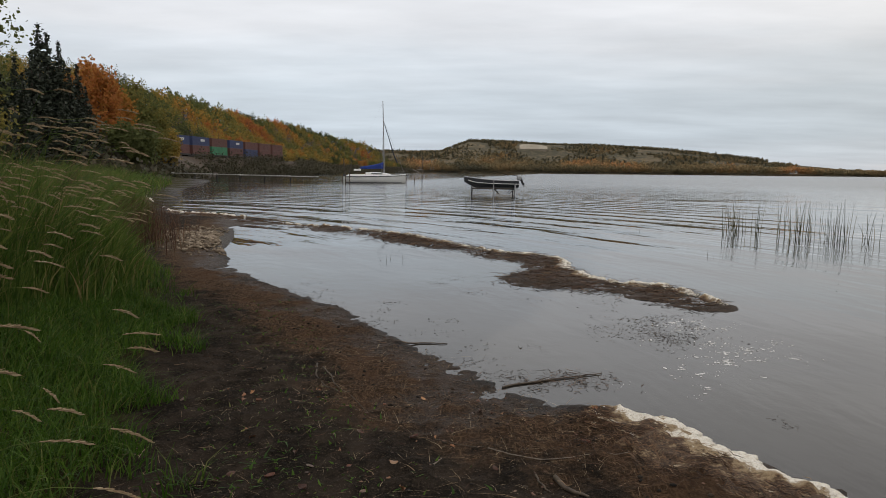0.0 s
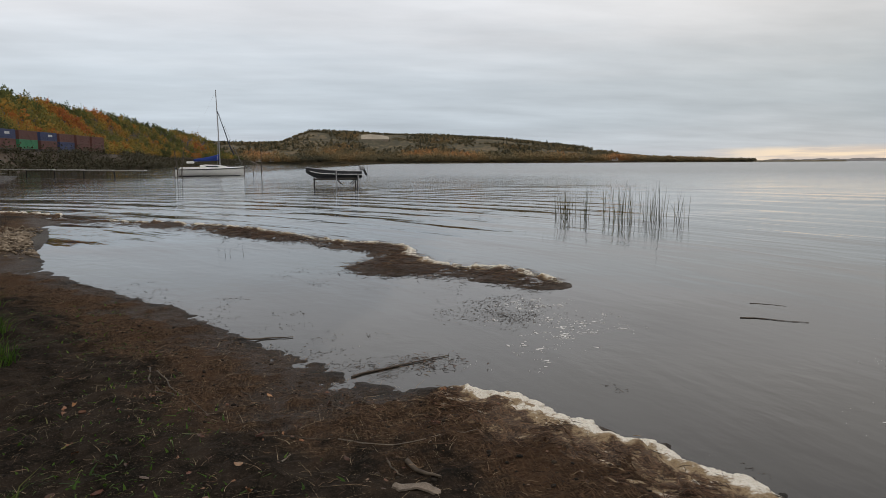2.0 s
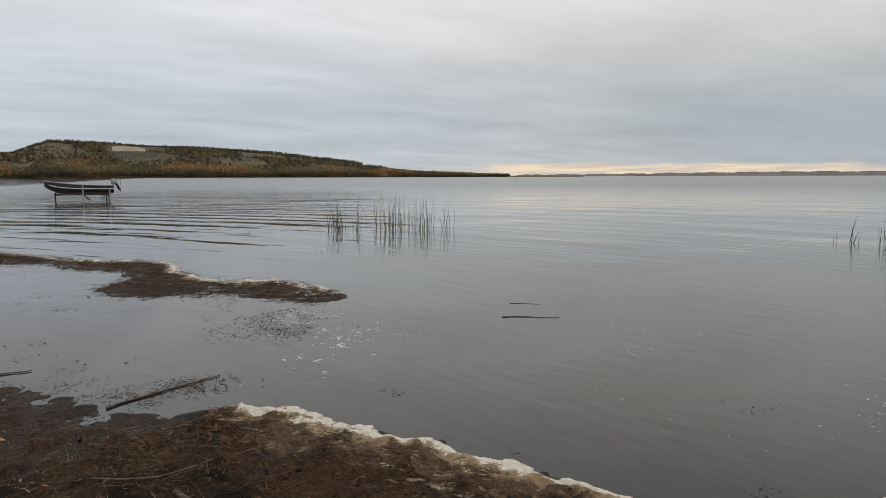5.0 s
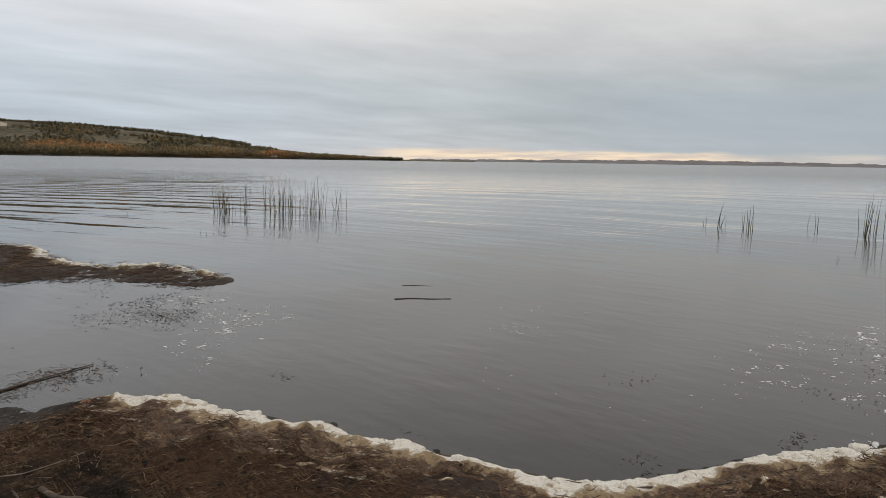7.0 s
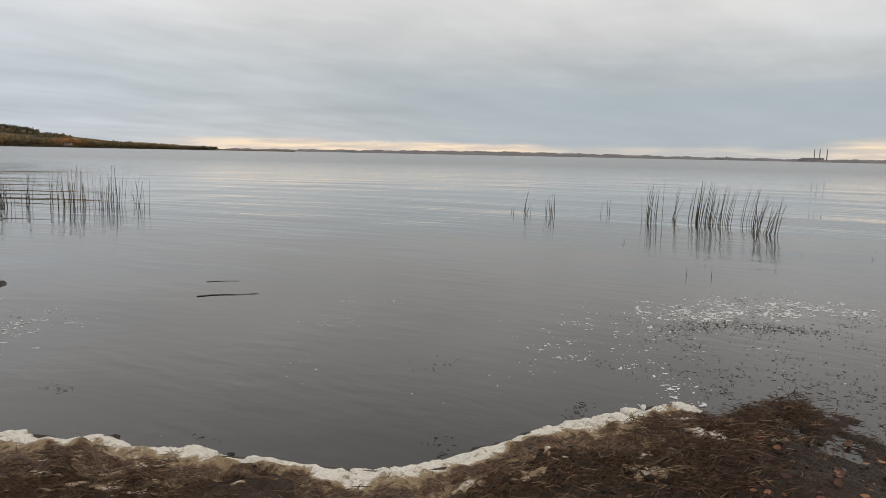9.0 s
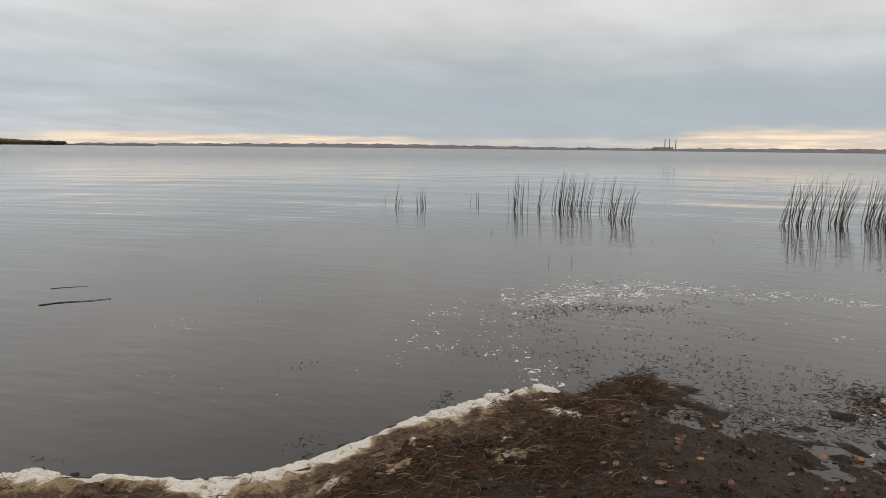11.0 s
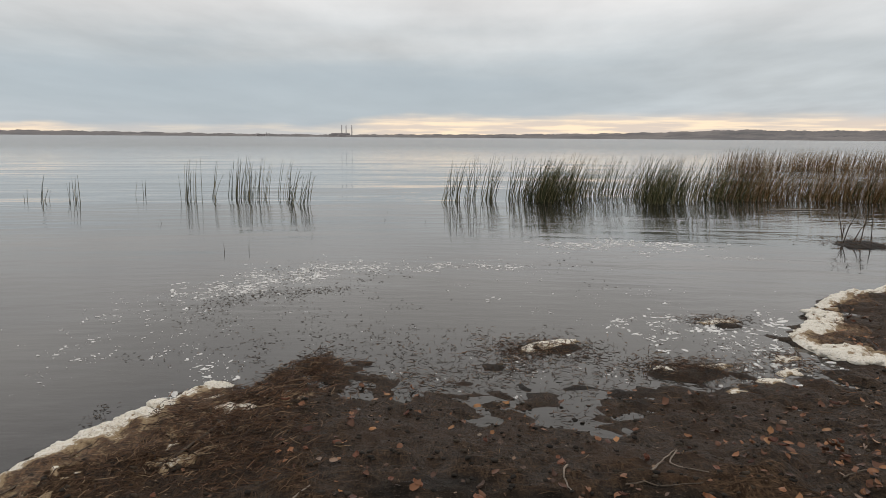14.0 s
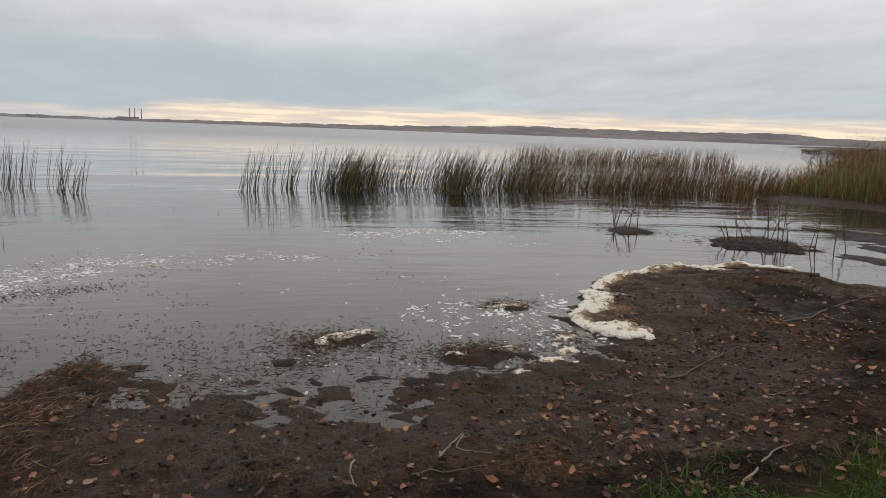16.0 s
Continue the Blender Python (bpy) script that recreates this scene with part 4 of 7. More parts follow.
loads = [(M_blue, M_maroon, 0), (M_blue, M_maroon, 1), (M_blue, M_maroon, 1), (M_maroon, M_greenc, 0), (M_blue, M_maroon, 1), (M_maroon, M_blue, 0), (M_maroon, M_maroon, 0), (M_maroon, M_maroon, 0)]
for i, (u_, l_, mark) in enumerate(loads):
    y0 = 211.0 + i * 14.1
    x0, x1 = track_x(y0 - 5), track_x(y0 + 5)
    wagon(((x0 + x1) / 2, y0, 5.9), math.degrees(math.atan2(-(x1 - x0), 10.0)), u_, l_, mark)

# ---------------- single trees behind the grassy bank ----------------


def spruce(seed, h):
    r = np.random.default_rng(seed)
    ob = tagged(new("spruce_tree"), "tall dark spruce in a dense row behind the bank", "tree", "spruce row")
    V, F = tubes([[(0, 0, -0.4), (0, 0, h * 0.5), (0, 0, h)]], [[0.2, 0.13, 0.02]], 6)
    part("trunk", np_mesh("trunk", V, F, M_bark), None, ob)
    pts_ = []
    for i in range(40):
        f = i / 39
        z = h * (0.08 + 0.9 * f)
        L = 2.9 * (1 - f) ** 0.9 * r.uniform(0.7, 1.2) + 0.02
        for a in r.uniform(0, 2 * np.pi, 8 if f < 0.8 else 5):
            k = r.uniform(0.15, 1, 7)[:, None]
            pts_.append(np.hstack([np.cos(a) * k * L, np.sin(a) * k * L, z - 0.35 * L * k + r.normal(size=(7, 1)) * 0.06]) + r.normal(size=(7, 3)) * 0.10)
    pts_ = np.vstack(pts_)
    V, F = cards(pts_, r.uniform(0.24, 0.52, len(pts_)) * (1.1 - 0.80 * np.clip(pts_[:, 2] / h, 0, 1)), 0.5, 1.5)
    part("crown", np_mesh("crown", V, F, M_spruce), None, ob)
    return ob


def leaf_tree(seed, h, rx, n, size, hue, label, category="tree"):
    r = np.random.default_rng(seed)
    ob = tagged(new("autumn_tree"), label, category)
    ends = []
    V, F = tubes([[(0, 0, -0.4), (0.1, 0, h * 0.3), (0, 0.1, h * 0.6), (0.1, 0.1, h * 0.93)]], [[h * 0.016, h * 0.013, h * 0.008, h * 0.002]], 7)
    part("trunk", np_mesh("trunk", V, F, M_bark, True), None, ob)
    for i in range(9):
        f = 0.25 + 0.6 * i / 9
        a = i * 2.4 + r.uniform(-0.4, 0.4)
        L = rx * (1.15 - 0.7 * f) * r.uniform(0.8, 1.2)
        e = (np.cos(a) * L, np.sin(a) * L, h * f + L * 0.9)
        V, F = tubes([[(0, 0, h * f), (e[0] * 0.5, e[1] * 0.5, h * f + L * 0.35), e]], [[h * 0.007, h * 0.005, h * 0.001]], 5)
        part("limb", np_mesh("limb", V, F, M_bark, True), None, ob)
        ends.append(e)
    c = crown_points(n, rx, h * 0.8, r) + np.array([0, 0, h * 0.58])
    for e in ends:
        c = np.vstack([c, r.normal(size=(n // 22, 3)) * rx * 0.22 + np.array(e)])
    V, F = cards(c, r.uniform(0.6, 1.3, len(c)) * size)
    part("crown", np_mesh("crown", V, F, M_forest, False, {"hue": np.clip(hue + np.repeat(r.normal(size=len(c)) * 0.05, 4), 0, 1)}, puffed(V, np.array([0, 0, h * 0.5]), rx / h * 1.8, 0.5)), None, ob)
    return ob


def land_z(x, y):
    return float(ground_z(np.array([[x, y]]))[0][0])


def place_on_hill(ob, a, d, scale=1.0):
    x, y = polar(a, d)
    z = max(land_z(x, y), left_hill_z(np.array([x]), np.array([y]))[0] if y > 70 else -9)
    ob.matrix_world = pose(x, y, z, 0, 0, a * 31) @ Matrix.Diagonal((scale, scale, scale, 1))


first = spruce(3, 12.8)
second = spruce(4, 12.0)
place_on_hill(first, -29.3, 84)
place_on_hill(second, -30.3, 80)
for i, (a, d, s) in enumerate(((-31.3, 78, 0.92), (-28.6, 88, 0.93), (-28.0, 86, 0.84), (-27.5, 92, 0.84), (-29.8, 95, 1.05), (-32.4, 80, 0.85), (-27.0, 96, 0.74), (-33.6, 82, 0.9), (-30.9, 70, 0.72), (-28.4, 76, 0.62))):
    x, y = polar(a, d)
    z = max(land_z(x, y), left_hill_z(np.array([x]), np.array([y]))[0])
    copy_thing(first if i % 2 else second, pose(x, y, z, 0, 0, i * 67) @ Matrix.Diagonal((s, s, s, 1)))
for i, (a, d, h, rx, hue, what) in enumerate(((-25.9, 112, 13.0, 2.7, 0.90, "orange"), (-26.7, 118, 12.5, 2.6, 0.86, "orange"), (-25.1, 120, 11.5, 2.5, 0.80, "orange"), (-24.2, 135, 13.5, 3.0, 0.46, "yellow-green"), (-23.2, 132, 12.0, 2.7, 0.36, "green"),
                                              (-22.4, 138, 12.5, 2.6, 0.48, "yellow-green"), (-21.6, 150, 9.0, 2.4, 0.62, "yellow"), (-24.9, 105, 6.0, 2.2, 0.2, "dark green"), (-23.8, 104, 5.6, 2.3, 0.16, "dark green"))):
    place_on_hill(leaf_tree(40 + i, h, rx, 2600, 0.32, hue, "%s autumn tree at the foot of the wooded hill" % what), a, d)
place_on_hill(leaf_tree(60, 11.5, 3.2, 4200, 0.15, 0.22, "tall thin-leaved tree on the grassy bank"), -37.2, 40)
place_on_hill(leaf_tree(61, 5.0, 2.6, 2600, 0.20, 0.50, "yellowing tree beside the spruces"), -34.6, 60)

# ---------------- the sailing boat ----------------
M_hullw = plain("white_gelcoat", (0.76, 0.76, 0.74), (0.84, 0.84, 0.82), 1.2, 0.35, bump=0.001)
M_stripe = plain("black_stripe", (0.012, 0.012, 0.014), (0.022, 0.022, 0.025), 2, 0.4)
M_cover = plain("blue_canvas", (0.010, 0.030, 0.17), (0.020, 0.050, 0.26), 3, 0.85, bump=0.02)
M_alu = plain("dull_aluminium", (0.30, 0.30, 0.31), (0.42, 0.42, 0.43), 3, 0.45, 0.5)
M_sail = plain("dark_furled_sail", (0.030, 0.034, 0.045), (0.055, 0.060, 0.075), 3, 0.85, bump=0.02)
M_black = plain("black_plastic", (0.015, 0.015, 0.016), (0.03, 0.03, 0.032), 5, 0.45)


def loft(stations, closed_ends=True):
    """A skin over rows of points, one row a station."""
    bm = bmesh.new()
    rows = [[bm.verts.new(p) for p in s] for s in stations]
    for a, b in zip(rows, rows[1:]):
        for i in range(len(a) - 1):
            bm.faces.new((a[i], b[i], b[i + 1], a[i + 1]))
    if closed_ends:
        for r in (rows[0], rows[-1]):
            try:
                bm.faces.new(r)
            except ValueError:
                pass
    bmesh.ops.remove_doubles(bm, verts=bm.verts, dist=0.002)
    bmesh.ops.recalc_face_normals(bm, faces=bm.faces)
    return bm


def rod(points, r0, r1=None, sides=8):
    p = np.array([points], float)
    r = np.linspace(r0, r0 if r1 is None else r1, len(points))[None]
    V, F = tubes(p, r, sides)
    return V, F


def rod_mesh(name, points, r0, material, r1=None, sides=8):
    V, F = rod(points, r0, r1, sides)
    return np_mesh(name, V, F, material, True)


boat = thing("sailboat", (*polar(-5.55, 100.0), 0.0), "small white sailboat with a blue boom cover moored to poles", "sailboat", turn=4.0)
st, deck = [], []
for f in np.linspace(0, 1, 15):
    x = -4.1 + 8.5 * f
    b = 1.22 * (1 - max(0, (f - 0.45) / 0.55) ** 2.3) * (0.86 + 0.14 * min(1, f / 0.3)) + 0.02
    top = 0.98 + 0.22 * f ** 2
    low_ = -0.30 * (1 - (f - 0.45) ** 2 * 2) * (1 if f < 0.9 else (1 - f) * 10)
    st.append([(x + (0.25 if f == 1 else 0), -b, top), (x, -b * 0.96, top * 0.62), (x, -b * 0.82, 0.10), (x, -b * 0.4, low_ * 0.8), (x, 0, low_), (x, b * 0.4, low_ * 0.8), (x, b * 0.82, 0.10), (x, b * 0.96, top * 0.62), (x + (0.25 if f == 1 else 0), b, top)])
    deck.append([(x, -b, top - 0.005), (x, -b * 0.5, top + 0.05), (x, 0, top + 0.08), (x, b * 0.5, top + 0.05), (x, b, top - 0.005)])
part("hull", loft(st), M_hullw, boat, smooth=True)
part("deck", loft(deck, False), M_hullw, boat)
for side in (-1, 1):
    part("rubbing_strake", rod_mesh("rubbing_strake", [(s[0][0], side * abs(s[0][1]) * 1.01, s[0][2] - 0.10) for s in st], 0.055, M_stripe), None, boat, "black stripe below the deck edge")
    part("waterline_stripe", rod_mesh("waterline_stripe", [(s[2][0], side * (abs(s[2][1]) * 1.01), 0.05) for s in st[:-1]], 0.06, M_stripe), None, boat, "dark stripe at the waterline")
cab = []
for x, b, z in ((-1.4, 0.80, 1.48), (-0.6, 0.84, 1.56), (0.8, 0.74, 1.50), (2.0, 0.48, 1.32), (2.5, 0.28, 1.12)):
    cab.append([(x, -b, 1.0), (x, -b * 0.9, z - 0.06), (x, -b * 0.5, z), (x, b * 0.5, z), (x, b * 0.9, z - 0.06), (x, b, 1.0)])
part("cabin", loft(cab), M_hullw, boat)
for side in (-1, 1):
    part("cabin_window", box(1.6, 0.03, 0.14, (0.2, side * 0.785, 1.32), 0.01), M_pane, boat)
for side in (-1, 1):
    part("cockpit_coaming", box(2.4, 0.14, 0.25, (-2.7, side * 0.85, 1.12), 0.04), M_hullw, boat)
part("mast", rod_mesh("mast", [(1.2, 0, 1.4), (1.18, 0, 6), (1.05, 0, 11.55)], 0.085, M_alu, 0.055), None, boat)
part("boom", rod_mesh("boom", [(1.15, 0, 2.25), (-2.3, 0, 2.0)], 0.06, M_alu), None, boat)
cov = []
for f in np.linspace(0, 1, 9):
    x = 1.12 - 3.3 * f
    r = 0.22 * (1 - f) ** 0.7 + 0.14
    zc = 2.32 - 0.22 * f + r * 0.2
    cov.append([(x, 0.14 * math.sin(a), zc + r * math.cos(a) + (0.25 * (1 - f) ** 4 if math.cos(a) > 0.5 else 0)) for a in np.linspace(0, 2 * np.pi, 10)])
part("sail_cover", loft(cov), M_cover, boat, "sagging blue canvas cover over the boom", smooth=True)
part("furled_jib", rod_mesh("furled_jib", [(1.1, 0, 8.9), (1.9, 0, 6.4), (2.55, 0, 4.2), (3.1, 0, 2.9)], 0.035, M_sail, 0.10), None, boat, "dark furled sail along the stay")
part("forestay", rod_mesh("forestay", [(1.1, 0, 9.0), (4.2, 0, 1.2)], 0.014, M_alu, sides=5), None, boat)
part("backstay", rod_mesh("backstay", [(1.05, 0, 11.4), (-4.0, 0, 1.1)], 0.004, M_alu, sides=4), None, boat)
for side in (-1, 1):
    part("shroud", rod_mesh("shroud", [(1.1, 0, 8.9), (0.9, side * 1.1, 1.1)], 0.010, M_alu, sides=4), None, boat)
motor = part("outboard_motor", box(0.42, 0.34, 0.5, (-4.5, 0.2, 0.95), 0.09), M_black, boat, "black outboard motor on the stern")
part("motor_leg", box(0.16, 0.10, 1.0, (-4.5, 0.2, 0.3), 0.03), M_black, motor)
part("rudder", box(0.4, 0.05, 1.3, (-4.35, -0.25, 0.25), 0.02), M_hullw, boat)
part("stern_cover", box(1.0, 0.7, 0.28, (-2.6, 0, 1.85), 0.12), M_hullw, boat, "pale folded cover hung at the boom's end")
for y in (-0.7, 0.7):
    part("pulpit", rod_mesh("pulpit", [(3.2, y, 1.15), (3.3, y, 1.7), (4.3, y * 0.1, 1.75)], 0.016, M_alu, sides=5), None, boat)

M_pole = plain("mooring_pole", (0.06, 0.05, 0.042), (0.14, 0.115, 0.09), 3, 0.85, bump=0.005)
for a, d, h, tx, r in ((-7.95, 99, 3.4, -0.35, 0.07), (-7.75, 98, 3.3, 0.45, 0.07), (-3.03, 99, 2.2, -0.05, 0.06), (-1.72, 98, 3.9, 0.0, 0.055), (-2.35, 98, 0.7, 0.0, 0.05), (-8.3, 98, 1.5, 0.25, 0.06)):
    x, y = polar(a, d)
    ob = thing("mooring_pole", (x, y, 0), "weathered pole standing in the lake beside the sailboat", "pole", "mooring poles")
    part("shaft", rod_mesh("shaft", [(0, 0, -1.2), (tx * 0.4, 0, h * 0.45), (tx, 0, h)], r, M_pole, r * 0.8), None, ob)

# ---------------- the motor boat on its lift ----------------
M_hulld = plain("charcoal_hull", (0.034, 0.035, 0.040), (0.062, 0.064, 0.071), 2, 0.45, 0.2, 0.001)
mb = thing("motorboat", (*polar(4.0, 51.0), 0.52), "open charcoal aluminium motorboat resting on a boat lift", "motorboat", turn=-2.0)
st, inner = [], []
for f in np.linspace(0, 1, 15):
    x = 1.95 - 3.95 * f  # the stern first, the bow towards -x
    b = 0.86 * (1 - max(0, (f - 0.4) / 0.6) ** 2.2) + 0.015
    top = 0.56 + 0.30 * f ** 2.2
    k0 = 0.02 + 0.46 * max(0, (f - 0.70) / 0.30) ** 2.0
    st.append([(x, -b, top), (x, -b * 0.97, top * 0.55 + k0 * 0.45), (x, -b * 0.78, k0 + 0.10), (x, 0, k0), (x, b * 0.78, k0 + 0.10), (x, b * 0.97, top * 0.55 + k0 * 0.45), (x, b, top)])
    inner.append([(x, -b * 0.93, top), (x, -b * 0.8, max(k0 + 0.18, 0.2)), (x, b * 0.8, max(k0 + 0.18, 0.2)), (x, b * 0.93, top)])
part("hull", loft(st), M_hulld, mb)
part("inner_skin", loft(inner, False), M_steel, mb)
for side in (-1, 1):
    part("gunwale", rod_mesh("gunwale", [(s[0][0], side * abs(s[0][1]), s[0][2]) for s in st], 0.03, M_alu), None, mb, "dull grey gunwale")
    part("side_stripe", rod_mesh("side_stripe", [(s[1][0], side * abs(s[1][1]) * 1.01, s[1][2] + 0.02) for s in st[:-1]], 0.028, M_hullw), None, mb, "pale stripe along the hull")
for x in (-0.6, 0.3, 1.2):
    part("bench", box(0.28, 1.45, 0.05, (x, 0, 0.42), 0.01), M_alu, mb)
om = part("outboard_motor", box(0.34, 0.32, 0.34, (2.02, 0, 0.78), 0.09), M_alu, mb, "grey outboard motor tilted up at the stern")
part("motor_cowl", box(0.30, 0.28, 0.16, (1.98, 0, 0.92), 0.07), M_alu, om)
part("motor_leg", box(0.16, 0.10, 0.62, (2.22, 0, 0.55), 0.03, (0, -22, 0)), M_black, om)
part("propeller", box(0.06, 0.26, 0.26, (2.38, 0, 0.28), 0.02), M_black, om)
part("tiller", rod_mesh("tiller", [(1.9, 0, 0.95), (1.45, 0.1, 0.98)], 0.02, M_black, sides=6), None, om)
part("windscreen_bow_rail", rod_mesh("windscreen_bow_rail", [(2.25, 0.1, 1.02), (2.45, 0.1, 0.85), (2.42, 0.1, 0.5)], 0.018, M_alu, sides=6), None, om)

lift = thing("boat_lift", (*polar(4.0, 51.0), 0.0), "steel boat lift with legs standing in the lake", "boat lift", turn=-2.0)
for x in (-1.42, 1.62):
    for y in (-1.05, 1.05):
        part("leg", rod_mesh("leg", [(x, y, -1.0), (x, y, 0.62)], 0.045, M_steel, sides=6), None, lift)
    part("cross_beam", rod_mesh("cross_beam", [(x, -1.05, 0.50), (x, 1.05, 0.50)], 0.05, M_steel, sides=6), None, lift)
for x in (0.12, 1.66):
    part("guide_post", rod_mesh("guide_post", [(x, -1.12, -1.0), (x, -1.12, 1.16 if x < 1 else 0.9)], 0.05, M_alu, sides=6), None, lift, "pale guide post")
for y in (-0.55, 0.55):
    part("bunk", box(3.1, 0.14, 0.09, (0.05, y, 0.515), 0.02), M_pole, lift)
for y in (-1.05, 1.05):
    part("brace", rod_mesh("brace", [(0.2, y, 0.5), (0.55, y, 0.12)], 0.03, M_steel, sides=5), None, lift)
    part("brace", rod_mesh("brace", [(1.6, y, 0.5), (1.2, y, 0.14)], 0.03, M_steel, sides=5), None, lift)
    part("side_rail", rod_mesh("side_rail", [(-1.42, y, 0.5), (1.62, y, 0.5)], 0.03, M_steel, sides=5), None, lift)

# ---------------- the long white pipe boom off the left shore ----------------
M_pipe = plain("white_pipe", (0.38, 0.36, 0.34), (0.52, 0.50, 0.47), 2, 0.6)
dock = thing("floating_walkway", (0, 0, 0), "long narrow pale floating walkway with short dark posts", "dock")
a0, a1 = np.array([-58.0, 124.0]), np.array([-17.5, 97.0])
n = 9
for i in range(n):
    s, e = a0 + (a1 - a0) * i / n, a0 + (a1 - a0) * (i + 0.985) / n
    zz = 1.15 - 0.35 * i / n
    bm = box(float(np.linalg.norm(e - s)), 0.5, 0.14, (0, 0, 0), 0.03)
    m = pose(*((s + e) / 2), zz, 0, 0, math.degrees(math.atan2(*(e - s)[::-1])))
    bmesh.ops.transform(bm, matrix=m, verts=bm.verts)
    part("deck_section", bm, M_pipe, dock)
    part("post", rod_mesh("post", [(*s, -1.0), (*s, zz + 0.02)], 0.09, M_steel, sides=6), None, dock)

# ---------------- reeds in the lake ----------------


def reeds(name, base, height, lean, radius, material, label, bow=1.6, k=5, thing_of="reeds", kind=""):
    """Round reed stems that taper and bow with the wind. base (n, 2), lean (n, 2)."""
    base, height, lean = np.asarray(base, float), np.asarray(height, float), np.asarray(lean, float)
    t = np.linspace(0, 1, k)
    n = len(base)
    z0 = -0.25
    p = np.zeros((n, k, 3))
    p[..., :2] = base[:, None] + lean[:, None] * (t ** bow)[None, :, None]
    p[..., 2] = z0 + (height - z0)[:, None] * (t - 0.18 * t ** 3 * np.clip(np.linalg.norm(lean, axis=1) / height, 0, 1.5)[:, None])[:, :]
    r = np.asarray(radius, float).reshape(-1, 1) * np.ones((n, 1)) * (1 - 0.8 * t ** 1.5)[None]
    V, F = tubes(p, r, 3)
    return stuff(name, V, F, material, label, thing_of, True, None, kind)


def clump(x, y, rx, ry, n, h0, h1, lean, spread, label, material=None):
    b = rng.normal(size=(n, 2)) * (rx * 0.5, ry * 0.5) + (x, y)
    ln = np.array(lean) * 0.75 + rng.normal(size=(n, 2)) * spread
    reeds("reed_clump", b, rng.uniform(h0, h1, n), ln, rng.uniform(0.006, 0.011, n), material or M_reed, label)


REED_WORDS = "sparse clump of upright green bulrushes standing in water"
clump(8.26, 19.47, 0.25, 0.39, 26, 0.54, 1.10, (-0.02, 0.0), 0.07, REED_WORDS)
clump(8.76, 19.15, 0.10, 0.29, 8, 0.49, 1.03, (0.04, 0.0), 0.05, REED_WORDS)
clump(9.59, 18.47, 0.43, 0.49, 36, 0.63, 1.13, (0.0, 0.0), 0.07, REED_WORDS)
clump(10.40, 18.04, 0.39, 0.49, 28, 0.58, 1.15, (0.02, 0.0), 0.08, REED_WORDS)
clump(11.01, 17.77, 0.21, 0.29, 9, 0.44, 0.97, (0.0, 0.0), 0.09, REED_WORDS)
clump(17.09, 8.99, 0.23, 0.23, 7, 0.28, 0.70, (0, -0.03), 0.06, "few short reed stems standing in water")
clump(17.15, 8.28, 0.19, 0.19, 8, 0.28, 0.67, (0, -0.02), 0.05, "few short reed stems standing in water")
clump(19.11, 7.43, 0.19, 0.14, 4, 0.28, 0.51, (0, -0.02), 0.05, "few short reed stems standing in water")
clump(17.20, 9.41, 0.09, 0.09, 2, 0.14, 0.28, (0, 0), 0.03, "few short reed stems standing in water")
clump(17.99, 5.79, 0.19, 0.22, 12, 0.65, 1.10, (0, -0.06), 0.05, REED_WORDS)
clump(18.26, 5.29, 0.19, 0.19, 5, 0.56, 1.02, (0, -0.15), 0.09, REED_WORDS)
clump(18.53, 4.75, 0.28, 0.26, 20, 0.65, 1.16, (0, -0.12), 0.06, REED_WORDS)
clump(18.25, 4.24, 0.28, 0.42, 26, 0.65, 1.13, (0, -0.16), 0.06, REED_WORDS)
clump(18.90, 3.66, 0.28, 0.23, 9, 0.74, 1.11, (0, -0.2), 0.07, REED_WORDS)
clump(16.53, 2.88, 0.28, 0.28, 16, 0.51, 0.93, (0, -0.30), 0.12, "small clump of reeds bent by the wind in shallow water")
clump(16.44, 2.56, 0.19, 0.11, 4, 0.37, 0.84, (0, -0.2), 0.05, "small clump of reeds bent by the wind in shallow water")
clump(17.24, -0.58, 0.28, 0.19, 7, 0.56, 0.88, (0, -0.4), 0.15, "reeds bent over by the wind in shallow water")
clump(17.43, -0.85, 0.28, 0.20, 18, 0.74, 1.16, (0, -0.25), 0.12, "reeds bent over by the wind in shallow water")
clump(17.90, -1.29, 0.19, 0.15, 16, 0.74, 1.26, (0, -0.20), 0.12, "reeds bent over by the wind in shallow water")
clump(18.28, -1.79, 0.23, 0.24, 30, 0.74, 1.21, (0, -0.28), 0.11, "reeds bent over by the wind in shallow water")
clump(18.30, -2.38, 0.47, 0.28, 18, 0.74, 1.16, (0, -0.3), 0.15, "reeds bent over by the wind in shallow water")


def bed(line, width, n, h0, h1, lean, material, label, edge_fall=0.3):
    """A reed bed along a line, with a ragged front."""
    q = spline(line, 0.1)
    i = rng.integers(0, len(q) - 1, n)
    across = rng.uniform(0, 1, n) ** 1.15
    side = np.stack([np.gradient(q[:, 1]), -np.gradient(q[:, 0])], 1)
    side /= np.linalg.norm(side, axis=1, keepdims=True)
    ragged = 0.25 * np.sin(i * 0.13) + 0.15 * np.sin(i * 0.41 + 1)
    b = q[i] + side[i] * ((across * width + ragged)[:, None]) * -1 + rng.normal(size=(n, 2)) * 0.08
    h = rng.uniform(h0, h1, n) * (1 - edge_fall * rng.random(n) ** 3)
    ln = np.array(lean) + rng.normal(size=(n, 2)) * 0.13
    return reeds("reed_bed", b, h, ln, rng.uniform(0.0045, 0.009, n), material, label, kind="stuff")


